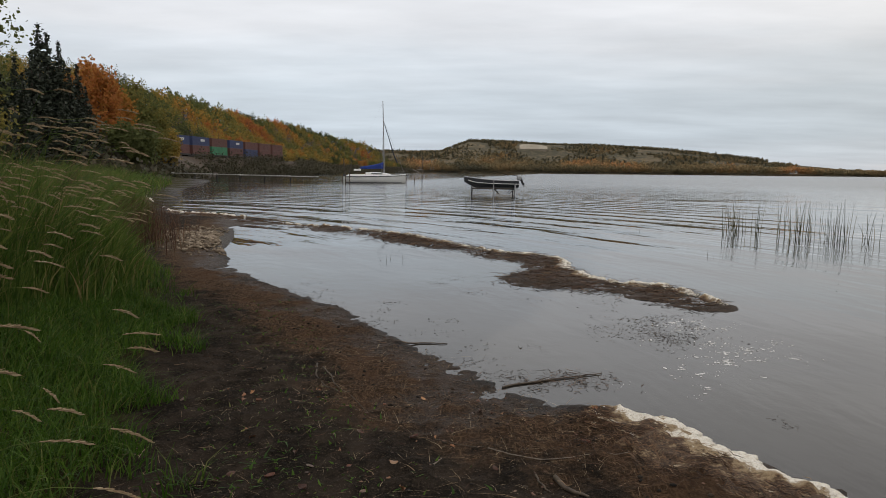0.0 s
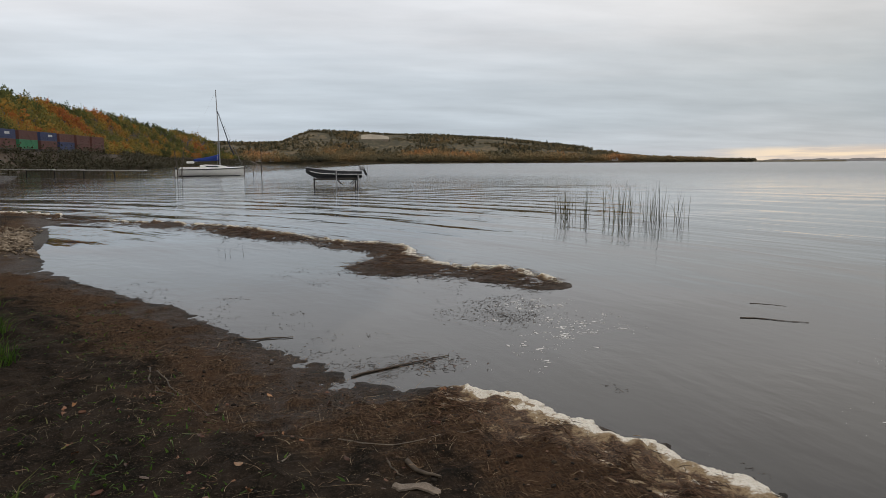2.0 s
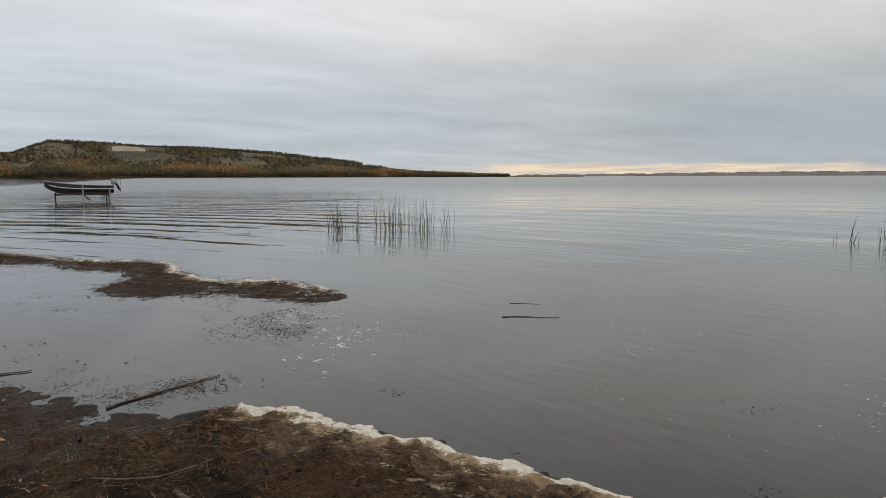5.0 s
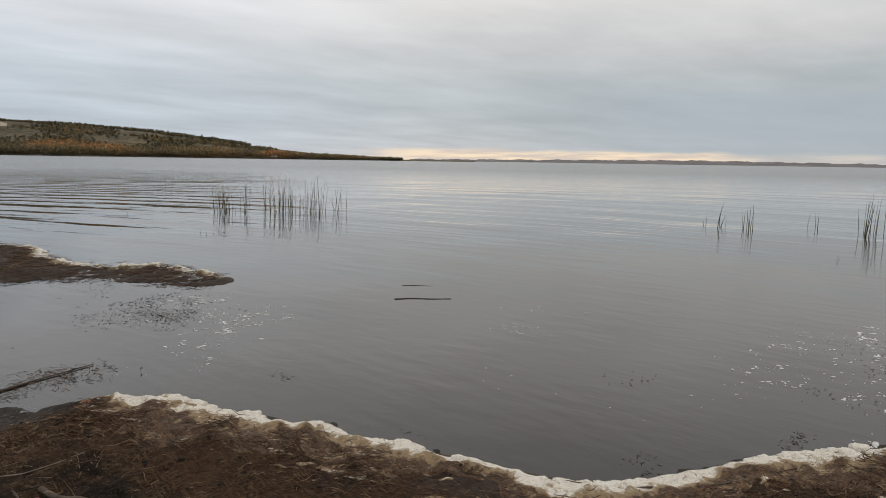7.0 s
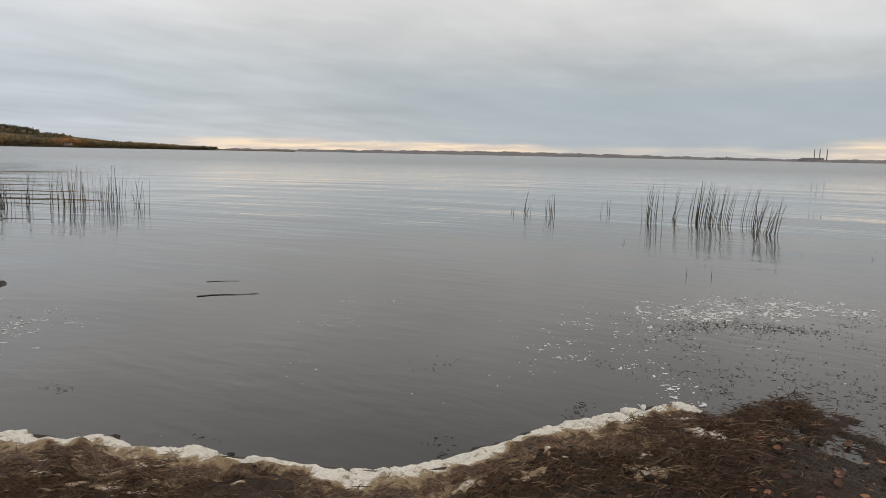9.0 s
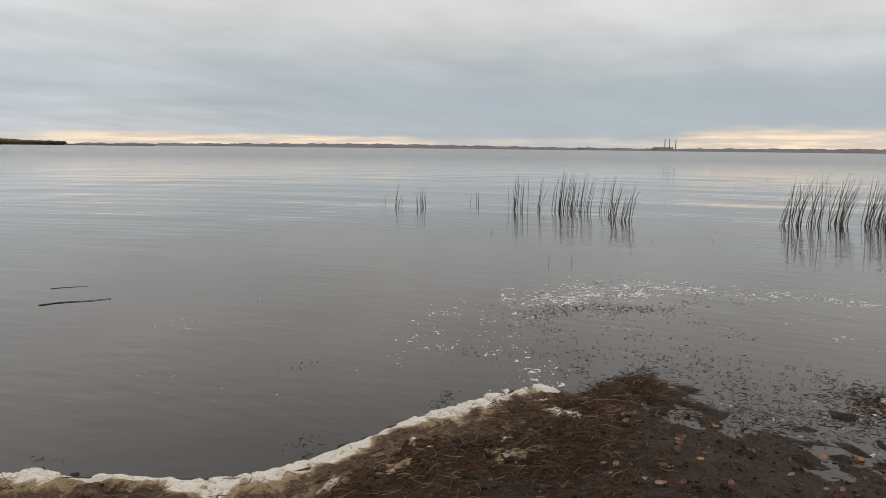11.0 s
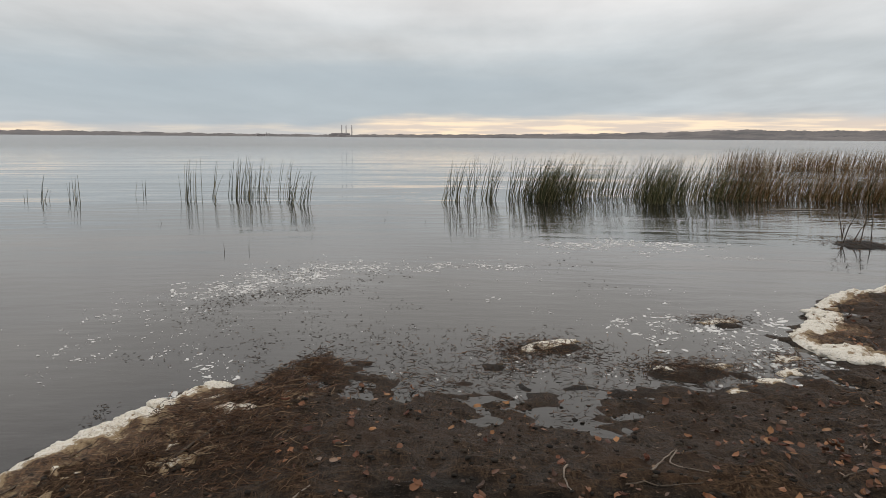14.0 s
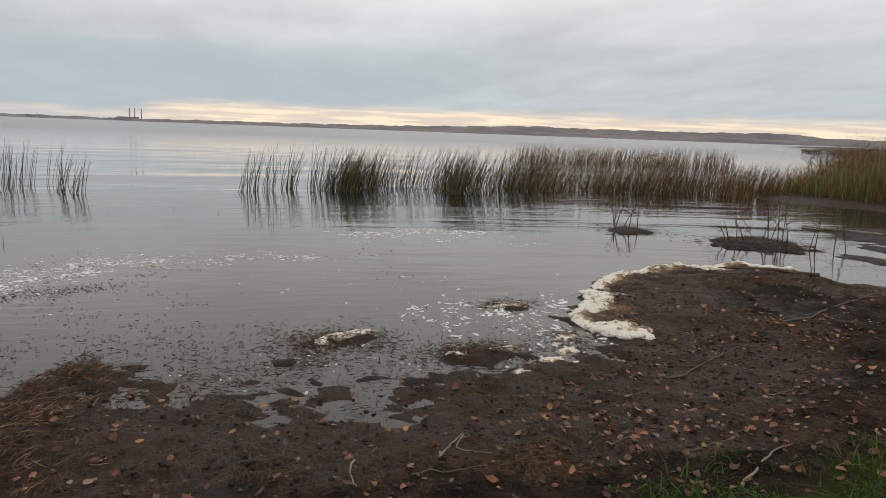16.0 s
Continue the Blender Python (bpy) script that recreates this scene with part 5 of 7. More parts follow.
bed([(17.31, -2.29), (17.17, -2.66), (17.04, -3.06), (17.21, -3.59), (17.39, -4.16)], 1.1, 400, 0.62, 1.18, (0, -0.30), M_reed, "dense bed of green bulrushes bowed by the wind")
bed([(18.03, -4.25), (18.58, -4.87), (18.43, -5.38), (17.94, -5.75)], 1.4, 400, 0.65, 1.30, (0, -0.32), M_reed, "dense bed of green bulrushes bowed by the wind")
bed([(16.69, -5.56), (16.71, -6.12), (17.20, -7.05), (17.56, -8.29)], 1.5, 480, 0.60, 1.24, (0, -0.28), M_reed, "dense bed of green bulrushes bowed by the wind")
bed([(17.55, -7.97), (17.76, -9.02), (17.98, -10.12), (17.85, -11.05), (17.75, -12.68), (17.83, -14.48), (17.70, -15.55)], 1.8, 1750, 0.50, 1.08, (0, -0.26), M_reed_brown, "dense bed of rust-brown autumn reeds bowed by the wind")
bed([(17.55, -7.97), (17.76, -9.02), (17.98, -10.12), (17.85, -11.05), (17.75, -12.68), (17.83, -14.48), (17.70, -15.55)], 1.5, 420, 0.45, 1.0, (0, -0.26), M_reed, "green reeds among the brown reeds")
bed([(35.91, -16.80), (36.65, -20.17), (36.77, -23.68), (36.97, -27.75), (36.24, -30.44)], 3.0, 1900, 0.75, 1.30, (0, -0.25), M_reed_brown, "farther bed of golden-brown reeds")
bed([(15.9, -13.9), (16.4, -15.4), (17.1, -16.9)], 1.5, 620, 0.55, 1.05, (0, -0.24), M_reed_brown, "rust-brown reeds running up to the bank")
# stubs and thin emergent stalks in the open shallows
b = []
for x, y, n, s in ((5.81, 20.34, 2, 0.05), (-1.02, 13.25, 4, 0.25), (-0.10, 15.21, 3, 0.2), (5.40, 14.44, 5, 0.25), (12.79, 4.58, 5, 0.25), (14.22, -0.87, 4, 0.4), (11.87, -2.20, 5, 0.5), (13.54, 0.76, 5, 0.7), (10.14, 2.14, 3, 0.5), (6.33, 0.41, 4, 0.4), (17.72, -1.43, 5, 0.3), (11.82, -3.94, 4, 0.5)):
    b += list(rng.normal(size=(n, 2)) * s + (x, y))
b = np.array(b)
reeds("reed_stubs", b, rng.uniform(0.03, 0.14, len(b)), rng.normal(size=(len(b), 2)) * 0.05, rng.uniform(0.004, 0.008, len(b)), M_debris, "short broken reed stubs poking out of the water", kind="stuff")

# ---------------- grasses ----------------


def sample(n, x0, x1, y0, y1):
    return np.column_stack([rng.uniform(x0, x1, n), rng.uniform(y0, y1, n)])


def turf(P, h0, h1, width, lean, material, name, label, k=4, bend=1.0, scatter=0.6):
    z = ground_z(P)[0]
    n = len(P)
    h = rng.uniform(h0, h1, n) if np.isscalar(h0) else h0 * rng.uniform(0.6, 1.15, n)
    ln = (np.array(lean) + rng.normal(size=(n, 2)) * scatter) * np.reshape(h, (-1, 1))
    V, F = blades(np.column_stack([P, z - 0.01]), h, ln, rng.uniform(0.6, 1.3, n) * width, bend, k)
    return stuff(name, V, F, material, label, "grass")


def kept(P, prob):
    return P[rng.random(len(P)) < prob]


tuft = Bumps(21, 0.5, 2.4, 30)
# short green turf at the foot of the bank
P = np.vstack([sample(76000, -5.5, -0.7, 1.6, 7.5), sample(46000, -9.5, -2.0, 7.0, 19.0)])
g = reach(P, GRASS, True)
P = kept(P, ss(g + 0.18 * tuft(P), -0.12, 0.25) * (g < 2.4))
turf(P, 0.07, 0.24, 0.0095, (0.12, -0.05), M_grass, "bank_grass", "lush short green grass along the beach", 3)
# the trodden grass where the path comes down to the beach
P = sample(17000, -5.0, 2.4, -6.5, 1.7)
g = reach(P, GRASS, True)
P = kept(P, ss(g + 0.2 * tuft(P), 0.0, 0.5) * (0.6 + 0.3 * np.clip(tuft(P * 0.7 + 4), -1, 1)))
turf(P, 0.05, 0.16, 0.012, (0.05, 0.05), M_grass, "path_grass", "short uneven green grass behind the beach", 3, scatter=0.8)
# tall arching leaves on the bank
P = np.vstack([sample(20000, -8.0, -1.6, 3.0, 9.0), sample(26000, -14.0, -3.0, 8.0, 26.0)])
g = reach(P, GRASS, True)
start = np.interp(P[:, 1], [4.5, 5.5, 6.5, 8.0, 14.0], [1.7, 1.25, 0.6, 0.4, 0.35])
P = kept(P, ss(g - start, -0.25, 0.3) * (g < 5.5))
g = reach(P, GRASS, True)
start = np.interp(P[:, 1], [4.5, 5.5, 6.5, 8.0, 14.0], [1.7, 1.25, 0.6, 0.4, 0.35])
hh = 0.40 + 0.85 * ss(g - start, -0.1, 0.6) * (0.85 + 0.25 * np.clip(tuft(P), -1, 1))
turf(P, hh, None, 0.019, (0.24, -0.08), M_tall, "tall_grass", "tall arching green and yellowed grass on the bank", 5, 1.0, 0.30)
# duller growth farther back, and on the bank beyond the inlet
P = np.vstack([sample(9000, -40.0, -10.0, 14.0, 70.0), sample(3000, -12.0, -4.0, -3.0, 6.0)])
g = reach(P, GRASS, True)
P = kept(P, (g > 0.6) & (g < 14))
turf(P, 0.6, 1.4, 0.05, (0.3, -0.1), M_tall, "rough_grass", "rough tall grass along the shore", 4)
P = sample(30000, 11.3, 30.5, -27.2, -13.0)
g = reach(P, GRASS, True)
P = kept(P, (g > -0.6) & (g < 5) & (P[:, 0] > 12.4))
half = len(P) // 2
rise = ss(np.degrees(np.arctan2(P[:, 0], P[:, 1])), 133.2, 138.2)
turf(P[:half], 0.55 + 0.6 * rise[:half], None, 0.016, (0.0, -0.25), M_tall, "inlet_grass", "tall green grass on the bank beyond the inlet", 4)
P2 = P[half:]
P2 = P2[(P2[:, 1] < -15.5) | (P2[:, 0] > 16.3)]
turf(P2, 0.85 + 0.95 * ss(np.degrees(np.arctan2(P2[:, 0], P2[:, 1])), 133.2, 138.2), None, 0.014, (0.0, -0.22), M_reed_brown, "brown_bank_grass", "tall rust-brown grass on the bank beyond the inlet", 4)
# the grassy corner behind the leaf-strewn mud
P = np.vstack([sample(42000, 2.0, 5.0, -6.5, -1.6)])
g = reach(P, GRASS, True)
P = kept(P, ss(g + 0.16 * tuft(P * 1.7), -0.15, 0.35) * 0.85 * (g < 1.8))
turf(P, 0.03, 0.12, 0.0075, (-0.1, 0.1), M_grass, "corner_grass", "short green grass with fallen leaves at the beach's edge", 3, scatter=0.8)
# thin green weeds and dry grass scattered over the mud
b = []
for x, y, s, n in ((-0.74, 4.27, 0.20, 90), (-0.94, 3.68, 0.22, 110), (-1.14, 5.16, 0.25, 70), (-0.55, 3.38, 0.25, 90), (-1.44, 6.25, 0.25, 70), (-1.88, 6.84, 0.3, 90), (-0.59, 2.98, 0.25, 80), (-1.19, 3.18, 0.2, 90), (-2.28, 7.83, 0.4, 120), (2.50, -1.63, 0.12, 60), (2.69, -1.85, 0.12, 50), (-1.49, 4.37, 0.25, 70)):
    b.append(rng.normal(size=(n, 2)) * s + (x, y))
turf(np.vstack(b), 0.015, 0.045, 0.016, (0, 0), M_grass, "mud_weeds", "low green weeds growing thinly out of the mud", 3, 1.0, 1.2)
P = kept(sample(2600, -1.7, 1.0, 2.6, 6.4), 0.6)
turf(P, 0.015, 0.05, 0.004, (0, 0), M_head, "dry_grass_bits", "pale dry grass bits on the mud", 3, 1.0, 2.5)

# seed heads on long stalks, leaning over the beach
stalk, heads = [], []
for i in range(215):
    y = (rng.uniform(2.6, 10.5) if i % 2 else rng.uniform(4.6, 7.2)) if i < 130 else rng.uniform(2.3, 4.2) if i < 142 else rng.uniform(4.6, 7.6)
    gx0 = float(np.interp(y, [2, 3.1, 3.8, 5.1, 6.2, 7.5, 9.0, 10.4], [-1.1, -1.37, -1.59, -2.0, -2.38, -2.78, -3.38, -4.2]))
    x = gx0 - (rng.uniform(1.0, 2.7) if i < 130 else rng.uniform(0.5, 1.1) if i < 142 else rng.uniform(1.0, 2.4))
    h = (rng.uniform(0.7, 1.25) if i % 2 else rng.uniform(1.15, 1.75)) if i < 130 else rng.uniform(0.4, 0.75) if i < 142 else rng.uniform(1.6, 2.3)
    L = rng.uniform(0.35, 0.95) * (1.0 if y > 4 else 0.7)
    a = rng.normal(-0.15, 0.35)
    z = land_z(x, y) if i % 6 == 0 else z if i else 0.4
    t = np.linspace(0, 1, 8)
    px = np.column_stack([x + L * np.cos(a) * t ** 1.8, y + L * np.sin(a) * t ** 1.8, z + h * (t - 0.30 * t ** 4)])
    stalk.append(px)
    e, dn = px[-1], px[-1] - px[-2]
    dn /= np.linalg.norm(dn)
    m = 64
    u = np.linspace(0, 1, m)
    core = e + dn * (u * rng.uniform(0.12, 0.20))[:, None] - np.array([0, 0, 0.04]) * (u ** 2)[:, None]
    fluff = np.sin(np.clip(u * 0.9 + 0.1, 0, 1) * np.pi)[:, None] * 0.0032
    off = rng.normal(size=(m, 3)) * fluff
    heads.append(np.stack([core + off * 0.2, core + off + dn * 0.011, core + off * 1.4 + dn * 0.024], 1))
V, F = tubes(np.array(stalk), np.tile(np.linspace(0.003, 0.0016, 8), (len(stalk), 1)), 3)
stuff("grass_stalks", V, F, M_tall, "long pale grass stalks leaning over the beach", "grass")
hd = np.vstack(heads)
V, F = tubes(hd, np.tile([0.0020, 0.0026, 0.0008], (len(hd), 1)), 3)
stuff("seed_heads", V, F, M_head, "pinkish-brown feathery seed heads of tall grass", "grass")
# dead rust-coloured weeds at the end of the bank
P = np.vstack([rng.normal(size=(650, 2)) * (0.45, 1.0) + (-6.3, 13.4), rng.normal(size=(500, 2)) * (0.5, 1.3) + (-7.6, 16.0), rng.normal(size=(420, 2)) * (0.5, 0.8) + (-5.7, 9.0)])
turf(P, np.where(P[:, 1] < 10.0, 1.5, 0.85), None, 0.012, (0.1, 0), M_rust, "dead_weeds", "dead rust-brown weeds at the edge of the bank", 4, 0.6, 0.35)

# ---------------- foam ----------------
lump_c = Bumps(35, 8.0, 17.0, 60)
edge_a, edge_b, lump_a, lump_b = Bumps(31, 0.8, 5.0), Bumps(32, 0.8, 5.0), Bumps(33, 1.6, 4.5), Bumps(34, 4.5, 10.0)


def foam_ridge(line, outer, inner, height, label, gaps=0.0, dirt0=0.15):
    """A lumpy ridge of foam: from `outer` metres on the lake side to `inner` metres up the beach."""
    q = spline(line, 0.018)
    tan = np.gradient(q, axis=0)
    tan /= np.linalg.norm(tan, axis=1, keepdims=True)
    land_side = np.column_stack([tan[:, 1], -tan[:, 0]])
    m = 36
    v = np.linspace(0, 1, m)
    end = np.minimum(1, np.minimum(np.arange(len(q)), np.arange(len(q))[::-1]) / 14.0)
    o = outer * (0.85 + 0.30 * edge_a(q)) * end
    w_ = inner * (0.85 + 0.28 * np.clip(edge_b(q), -1.4, 1.6)) * end
    P3, dirt = [], []
    for j in range(m):
        s = -o + (o + w_) * v[j]
        p = q - land_side * 0 + land_side * s[:, None]
        u_ = v[j] * (outer + inner) / 0.36
        prof = (1 - (1 - min(1, u_ / 0.16)) ** 2) * (1 - ss(np.array([u_]), 0.22, 0.62)[0] * 0.92)
        lumps = 0.82 + 0.12 * lump_a(p) + 0.05 * lump_b(p)
        h = height * prof * np.clip(lumps, 0.12, 2.0)
        gz_ = np.maximum(ground_z(p)[0], 0.0) if j % 3 == 0 or j == m - 1 else gz_
        skin = 0.0 if j in (0, m - 1) else (0.013 * (1 - v[j] ** 2) + 0.005 * np.clip(lump_b(p) + 0.4 * lump_c(p), -1.2, 1.0)) * (u_ > 0.3)
        hole = gaps * np.clip(edge_b(q * 1.7 + 3.1) + 0.15, 0, 1)
        z = gz_ + skin + h - hole * 0.09 - (0.02 if j in (0, m - 1) else 0)
        P3.append(np.column_stack([p, z]))
        dirt.append(dirt0 - 0.08 + 0.95 * ss(u_ + 0.09 * edge_b(p * 1.3) + 0.05 * lump_b(p), 0.22, 0.85))
    n = len(q)
    i = (np.arange(m - 1)[:, None] * n + np.arange(n - 1)[None]).ravel()
    return stuff("foam_ridge", np.vstack(P3), np.stack([i, i + 1, i + n + 1, i + n], 1), M_foam, label, "foam", True, {"dirt": np.concatenate(dirt)}, kind="stuff")


foam_ridge(BERM, 0.03, 0.50, 0.026, "lumpy cream-white foam washed up along the water's edge")
foam_ridge(FOAM_POINT[:6], 0.05, 0.42, 0.030, "thick cream foam piled on a point of the beach", dirt0=0.22)
foam_ridge(FOAM_POINT[5:], 0.05, 0.30, 0.036, "white foam along the edge of the muddy point")
foam_ridge(SPIT_OUT[2:], 0.10, 0.22, 0.038, "white foam along the weed spit", gaps=0.7)
foam_ridge([(-15.5, 36.0), (-13.2, 31.6), (-11.4, 28.4), (-9.0, 26.6), (-7.2, 25.0)], 0.25, 0.5, 0.06, "white foam on the far end of the beach", gaps=0.7)


ball = bmesh.new()
bmesh.ops.create_icosphere(ball, subdivisions=2, radius=1.0)
ball_v = np.array([v.co[:] for v in ball.verts])
ball_f = np.array([[v.index for v in f.verts] for f in ball.faces])
ball.free()


def froth(line, n, deep, r0, r1, label, dirt0=0.0):
    """Rounded lumps of froth heaped along a line, the freshest and whitest at the water."""
    q_ = spline(line, 0.02)
    tan_ = np.gradient(q_, axis=0)
    tan_ /= np.linalg.norm(tan_, axis=1, keepdims=True)
    inland = np.column_stack([tan_[:, 1], -tan_[:, 0]])
    i_ = rng.integers(0, len(q_), n)
    back = deep * rng.random(n) ** 1.6
    thick = 0.60 + 0.40 * np.clip(edge_a(q_ * 0.8 + 5.0)[i_], -1, 1)
    back = back * thick
    c_ = q_[i_] + inland[i_] * back[:, None] + rng.normal(size=(n, 2)) * 0.008
    r_ = (r0 + (r1 - r0) * rng.random(n) ** 2.2) * (1.0 - 0.45 * back / deep) * thick
    wob_ = 1 + 0.16 * np.sin(ball_v @ rng.normal(size=(3, n)) * 3.0 + rng.uniform(0, 6, n)).T
    V_ = ball_v[None] * wob_[..., None] * r_[:, None, None] * np.array([1.35, 1.35, 0.5])
    base = np.maximum(ground_z(c_)[0], 0.0) + 0.004 + 0.009 * np.exp(-back / 0.08) * rng.random(n)
    V_ = V_ + np.column_stack([c_, base])[:, None]
    d_ = np.repeat(dirt0 - 0.06 + 0.10 * np.clip(edge_b(c_ * 1.4), -1, 1.5) + 0.70 * ss(back / deep + 0.25 * rng.normal(size=n), 0.15, 1.0), len(ball_v))
    F_ = ball_f[None] + (np.arange(n) * len(ball_v))[:, None, None]
    return stuff("foam_lumps", V_.reshape(-1, 3), F_.reshape(-1, 3), M_foam, label, "foam", True, {"dirt": d_})


froth(BERM, 1900, 0.17, 0.018, 0.058, "rounded cream-white lumps of froth along the water's edge")
froth(FOAM_POINT[:6], 620, 0.30, 0.022, 0.075, "thick rounded cream froth heaped on the point", 0.05)
froth(FOAM_POINT[5:], 800, 0.14, 0.018, 0.055, "white lumps of froth round the muddy point")
froth(SPIT_OUT[3:], 2200, 0.20, 0.014, 0.045, "broken white froth along the weed spit")


def foam_patches(C_, r, stretch, aim, dirt, thick, name, label):
    """Ragged thin remains of foam draped over the beach: centres (n, 2), radii (n,)."""
    n, k, rings = len(C_), 14, (0.0, 0.35, 0.65, 0.88, 1.0)
    a = np.linspace(0, 2 * np.pi, k, endpoint=False)[None] + rng.uniform(0, 1, (n, 1))
    edge = r[:, None] * rng.uniform(0.35, 1.35, (n, k))
    V, dv = [], []
    for s in rings:
        ex, ey = np.cos(a) * edge * s * stretch, np.sin(a) * edge * s
        X = C_[:, :1] + ex * np.cos(aim)[:, None] - ey * np.sin(aim)[:, None]
        Y = C_[:, 1:] + ex * np.sin(aim)[:, None] + ey * np.cos(aim)[:, None]
        p = np.column_stack([X.ravel(), Y.ravel()])
        z = np.maximum(ground_z(p)[0], 0.0).reshape(n, k)
        V.append(np.stack([X, Y, z + thick * (1 - s ** 3) * (1 + 0.35 * lump_b(p).reshape(n, k) * (s > 0)) - 0.004 * (s == 1.0)], 2))
        dv.append(np.full((n, k), dirt + 0.45 * s ** 2))
    V = np.stack(V, 1)
    m = len(rings)
    i = (np.arange(n)[:, None, None] * m * k + np.arange(m - 1)[None, :, None] * k)
    j, j2 = np.arange(k), (np.arange(k) + 1) % k
    F = np.stack([i + j, i + j2, i + k + j2, i + k + j], -1).reshape(-1, 4)[:, ::-1]
    return stuff(name, V.reshape(-1, 3), F, M_foam, label, "foam", True, {"dirt": np.stack(dv, 1).ravel()})


q = spline(BERM, 0.02)
way_ = np.column_stack([np.gradient(q[:, 1]), -np.gradient(q[:, 0])])
way_ /= np.linalg.norm(way_, axis=1, keepdims=True)
i = rng.integers(0, len(q), 70)
C_ = q[i] + way_[i] * (0.16 + 0.55 * rng.random((70, 1)) ** 1.3)
foam_patches(C_, 0.02 + 0.085 * rng.random(70) ** 1.5, 2.4, np.arctan2(np.gradient(q[:, 1]), np.gradient(q[:, 0]))[i] + rng.normal(size=70) * 0.25, 0.50, 0.004, "foam_remains", "dirty tan remains of foam among the stalks on the beach")
C_ = np.array([(5.45, -1.08), (5.56, -1.26), (5.35, -0.93), (6.16, -2.78), (6.12, -2.64), (4.97, -2.21), (4.87, -1.81), (4.85, -2.67), (5.12, -2.76), (4.66, -2.45), (4.42, -2.09), (4.08, 0.87), (4.26, 1.05)])
foam_patches(C_, np.array([0.13, 0.08, 0.06, 0.10, 0.07, 0.08, 0.05, 0.10, 0.09, 0.08, 0.06, 0.08, 0.07]), 1.6, rng.uniform(-1.4, -0.8, len(C_)), 0.08, 0.014, "islet_foam", "white foam caught on the little weed islets")
fleck_V, fleck_F, off = [], [], 0


def flecks(x, y, sx, sy, n, r0, r1, turn=0.0):
    """Flat patches of foam floating on the water."""
    global off
    c, s = math.cos(radians(turn)), math.sin(radians(turn))
    n = int(n * 0.8)
    n_par = max(2, n // 11)
    par = rng.normal(size=(n_par, 2)) * (sx, sy)
    p = par[rng.integers(0, n_par, n)] + rng.normal(size=(n, 2)) * (0.10 * sx + 0.03, 0.10 * sy + 0.03) + (rng.random((n, 1)) < 0.25) * rng.normal(size=(n, 2)) * (sx, sy) * 0.8
    p = p @ np.array([[c, s], [-s, c]]) + (x, y)
    p = p[reach(p, LAND, True) < 0.04]
    n = len(p)
    k = 6
    a = np.linspace(0, 2 * np.pi, k, endpoint=False)[None] + rng.uniform(0, 1, (n, 1))
    r = 0.36 * (r0 * 0.7 + (r1 * 1.1 - r0) * rng.random((n, 1)) ** 4.0)
    rr = r * rng.uniform(0.45, 1.3, (n, k))
    d = rng.uniform(0, np.pi, (n, 1))
    ex, ey = np.cos(a) * rr * 1.6, np.sin(a) * rr * 0.62
    X, Y = p[:, :1] + ex * np.cos(d) - ey * np.sin(d), p[:, 1:] + ex * np.sin(d) + ey * np.cos(d)
    lift_ = rng.uniform(0.0012, 0.0045, (n, 1)) * np.ones_like(X)
    for zz in (lift_, -0.01 + 0 * lift_):
        fleck_V.append(np.stack([X, Y, zz], 2).reshape(-1, 3))
    top = off + np.arange(n * k).reshape(n, k)
    bot = top + n * k
    fleck_F.append(np.concatenate([np.stack([top[:, 0], top[:, 1], top[:, 2], top[:, 3]], 1), np.stack([top[:, 0], top[:, 3], top[:, 4], top[:, 5]], 1)]))
    nxt = np.roll(top, -1, 1)
    fleck_F.append(np.stack([bot, np.roll(bot, -1, 1), nxt, top], -1).reshape(-1, 4))
    off += 2 * n * k


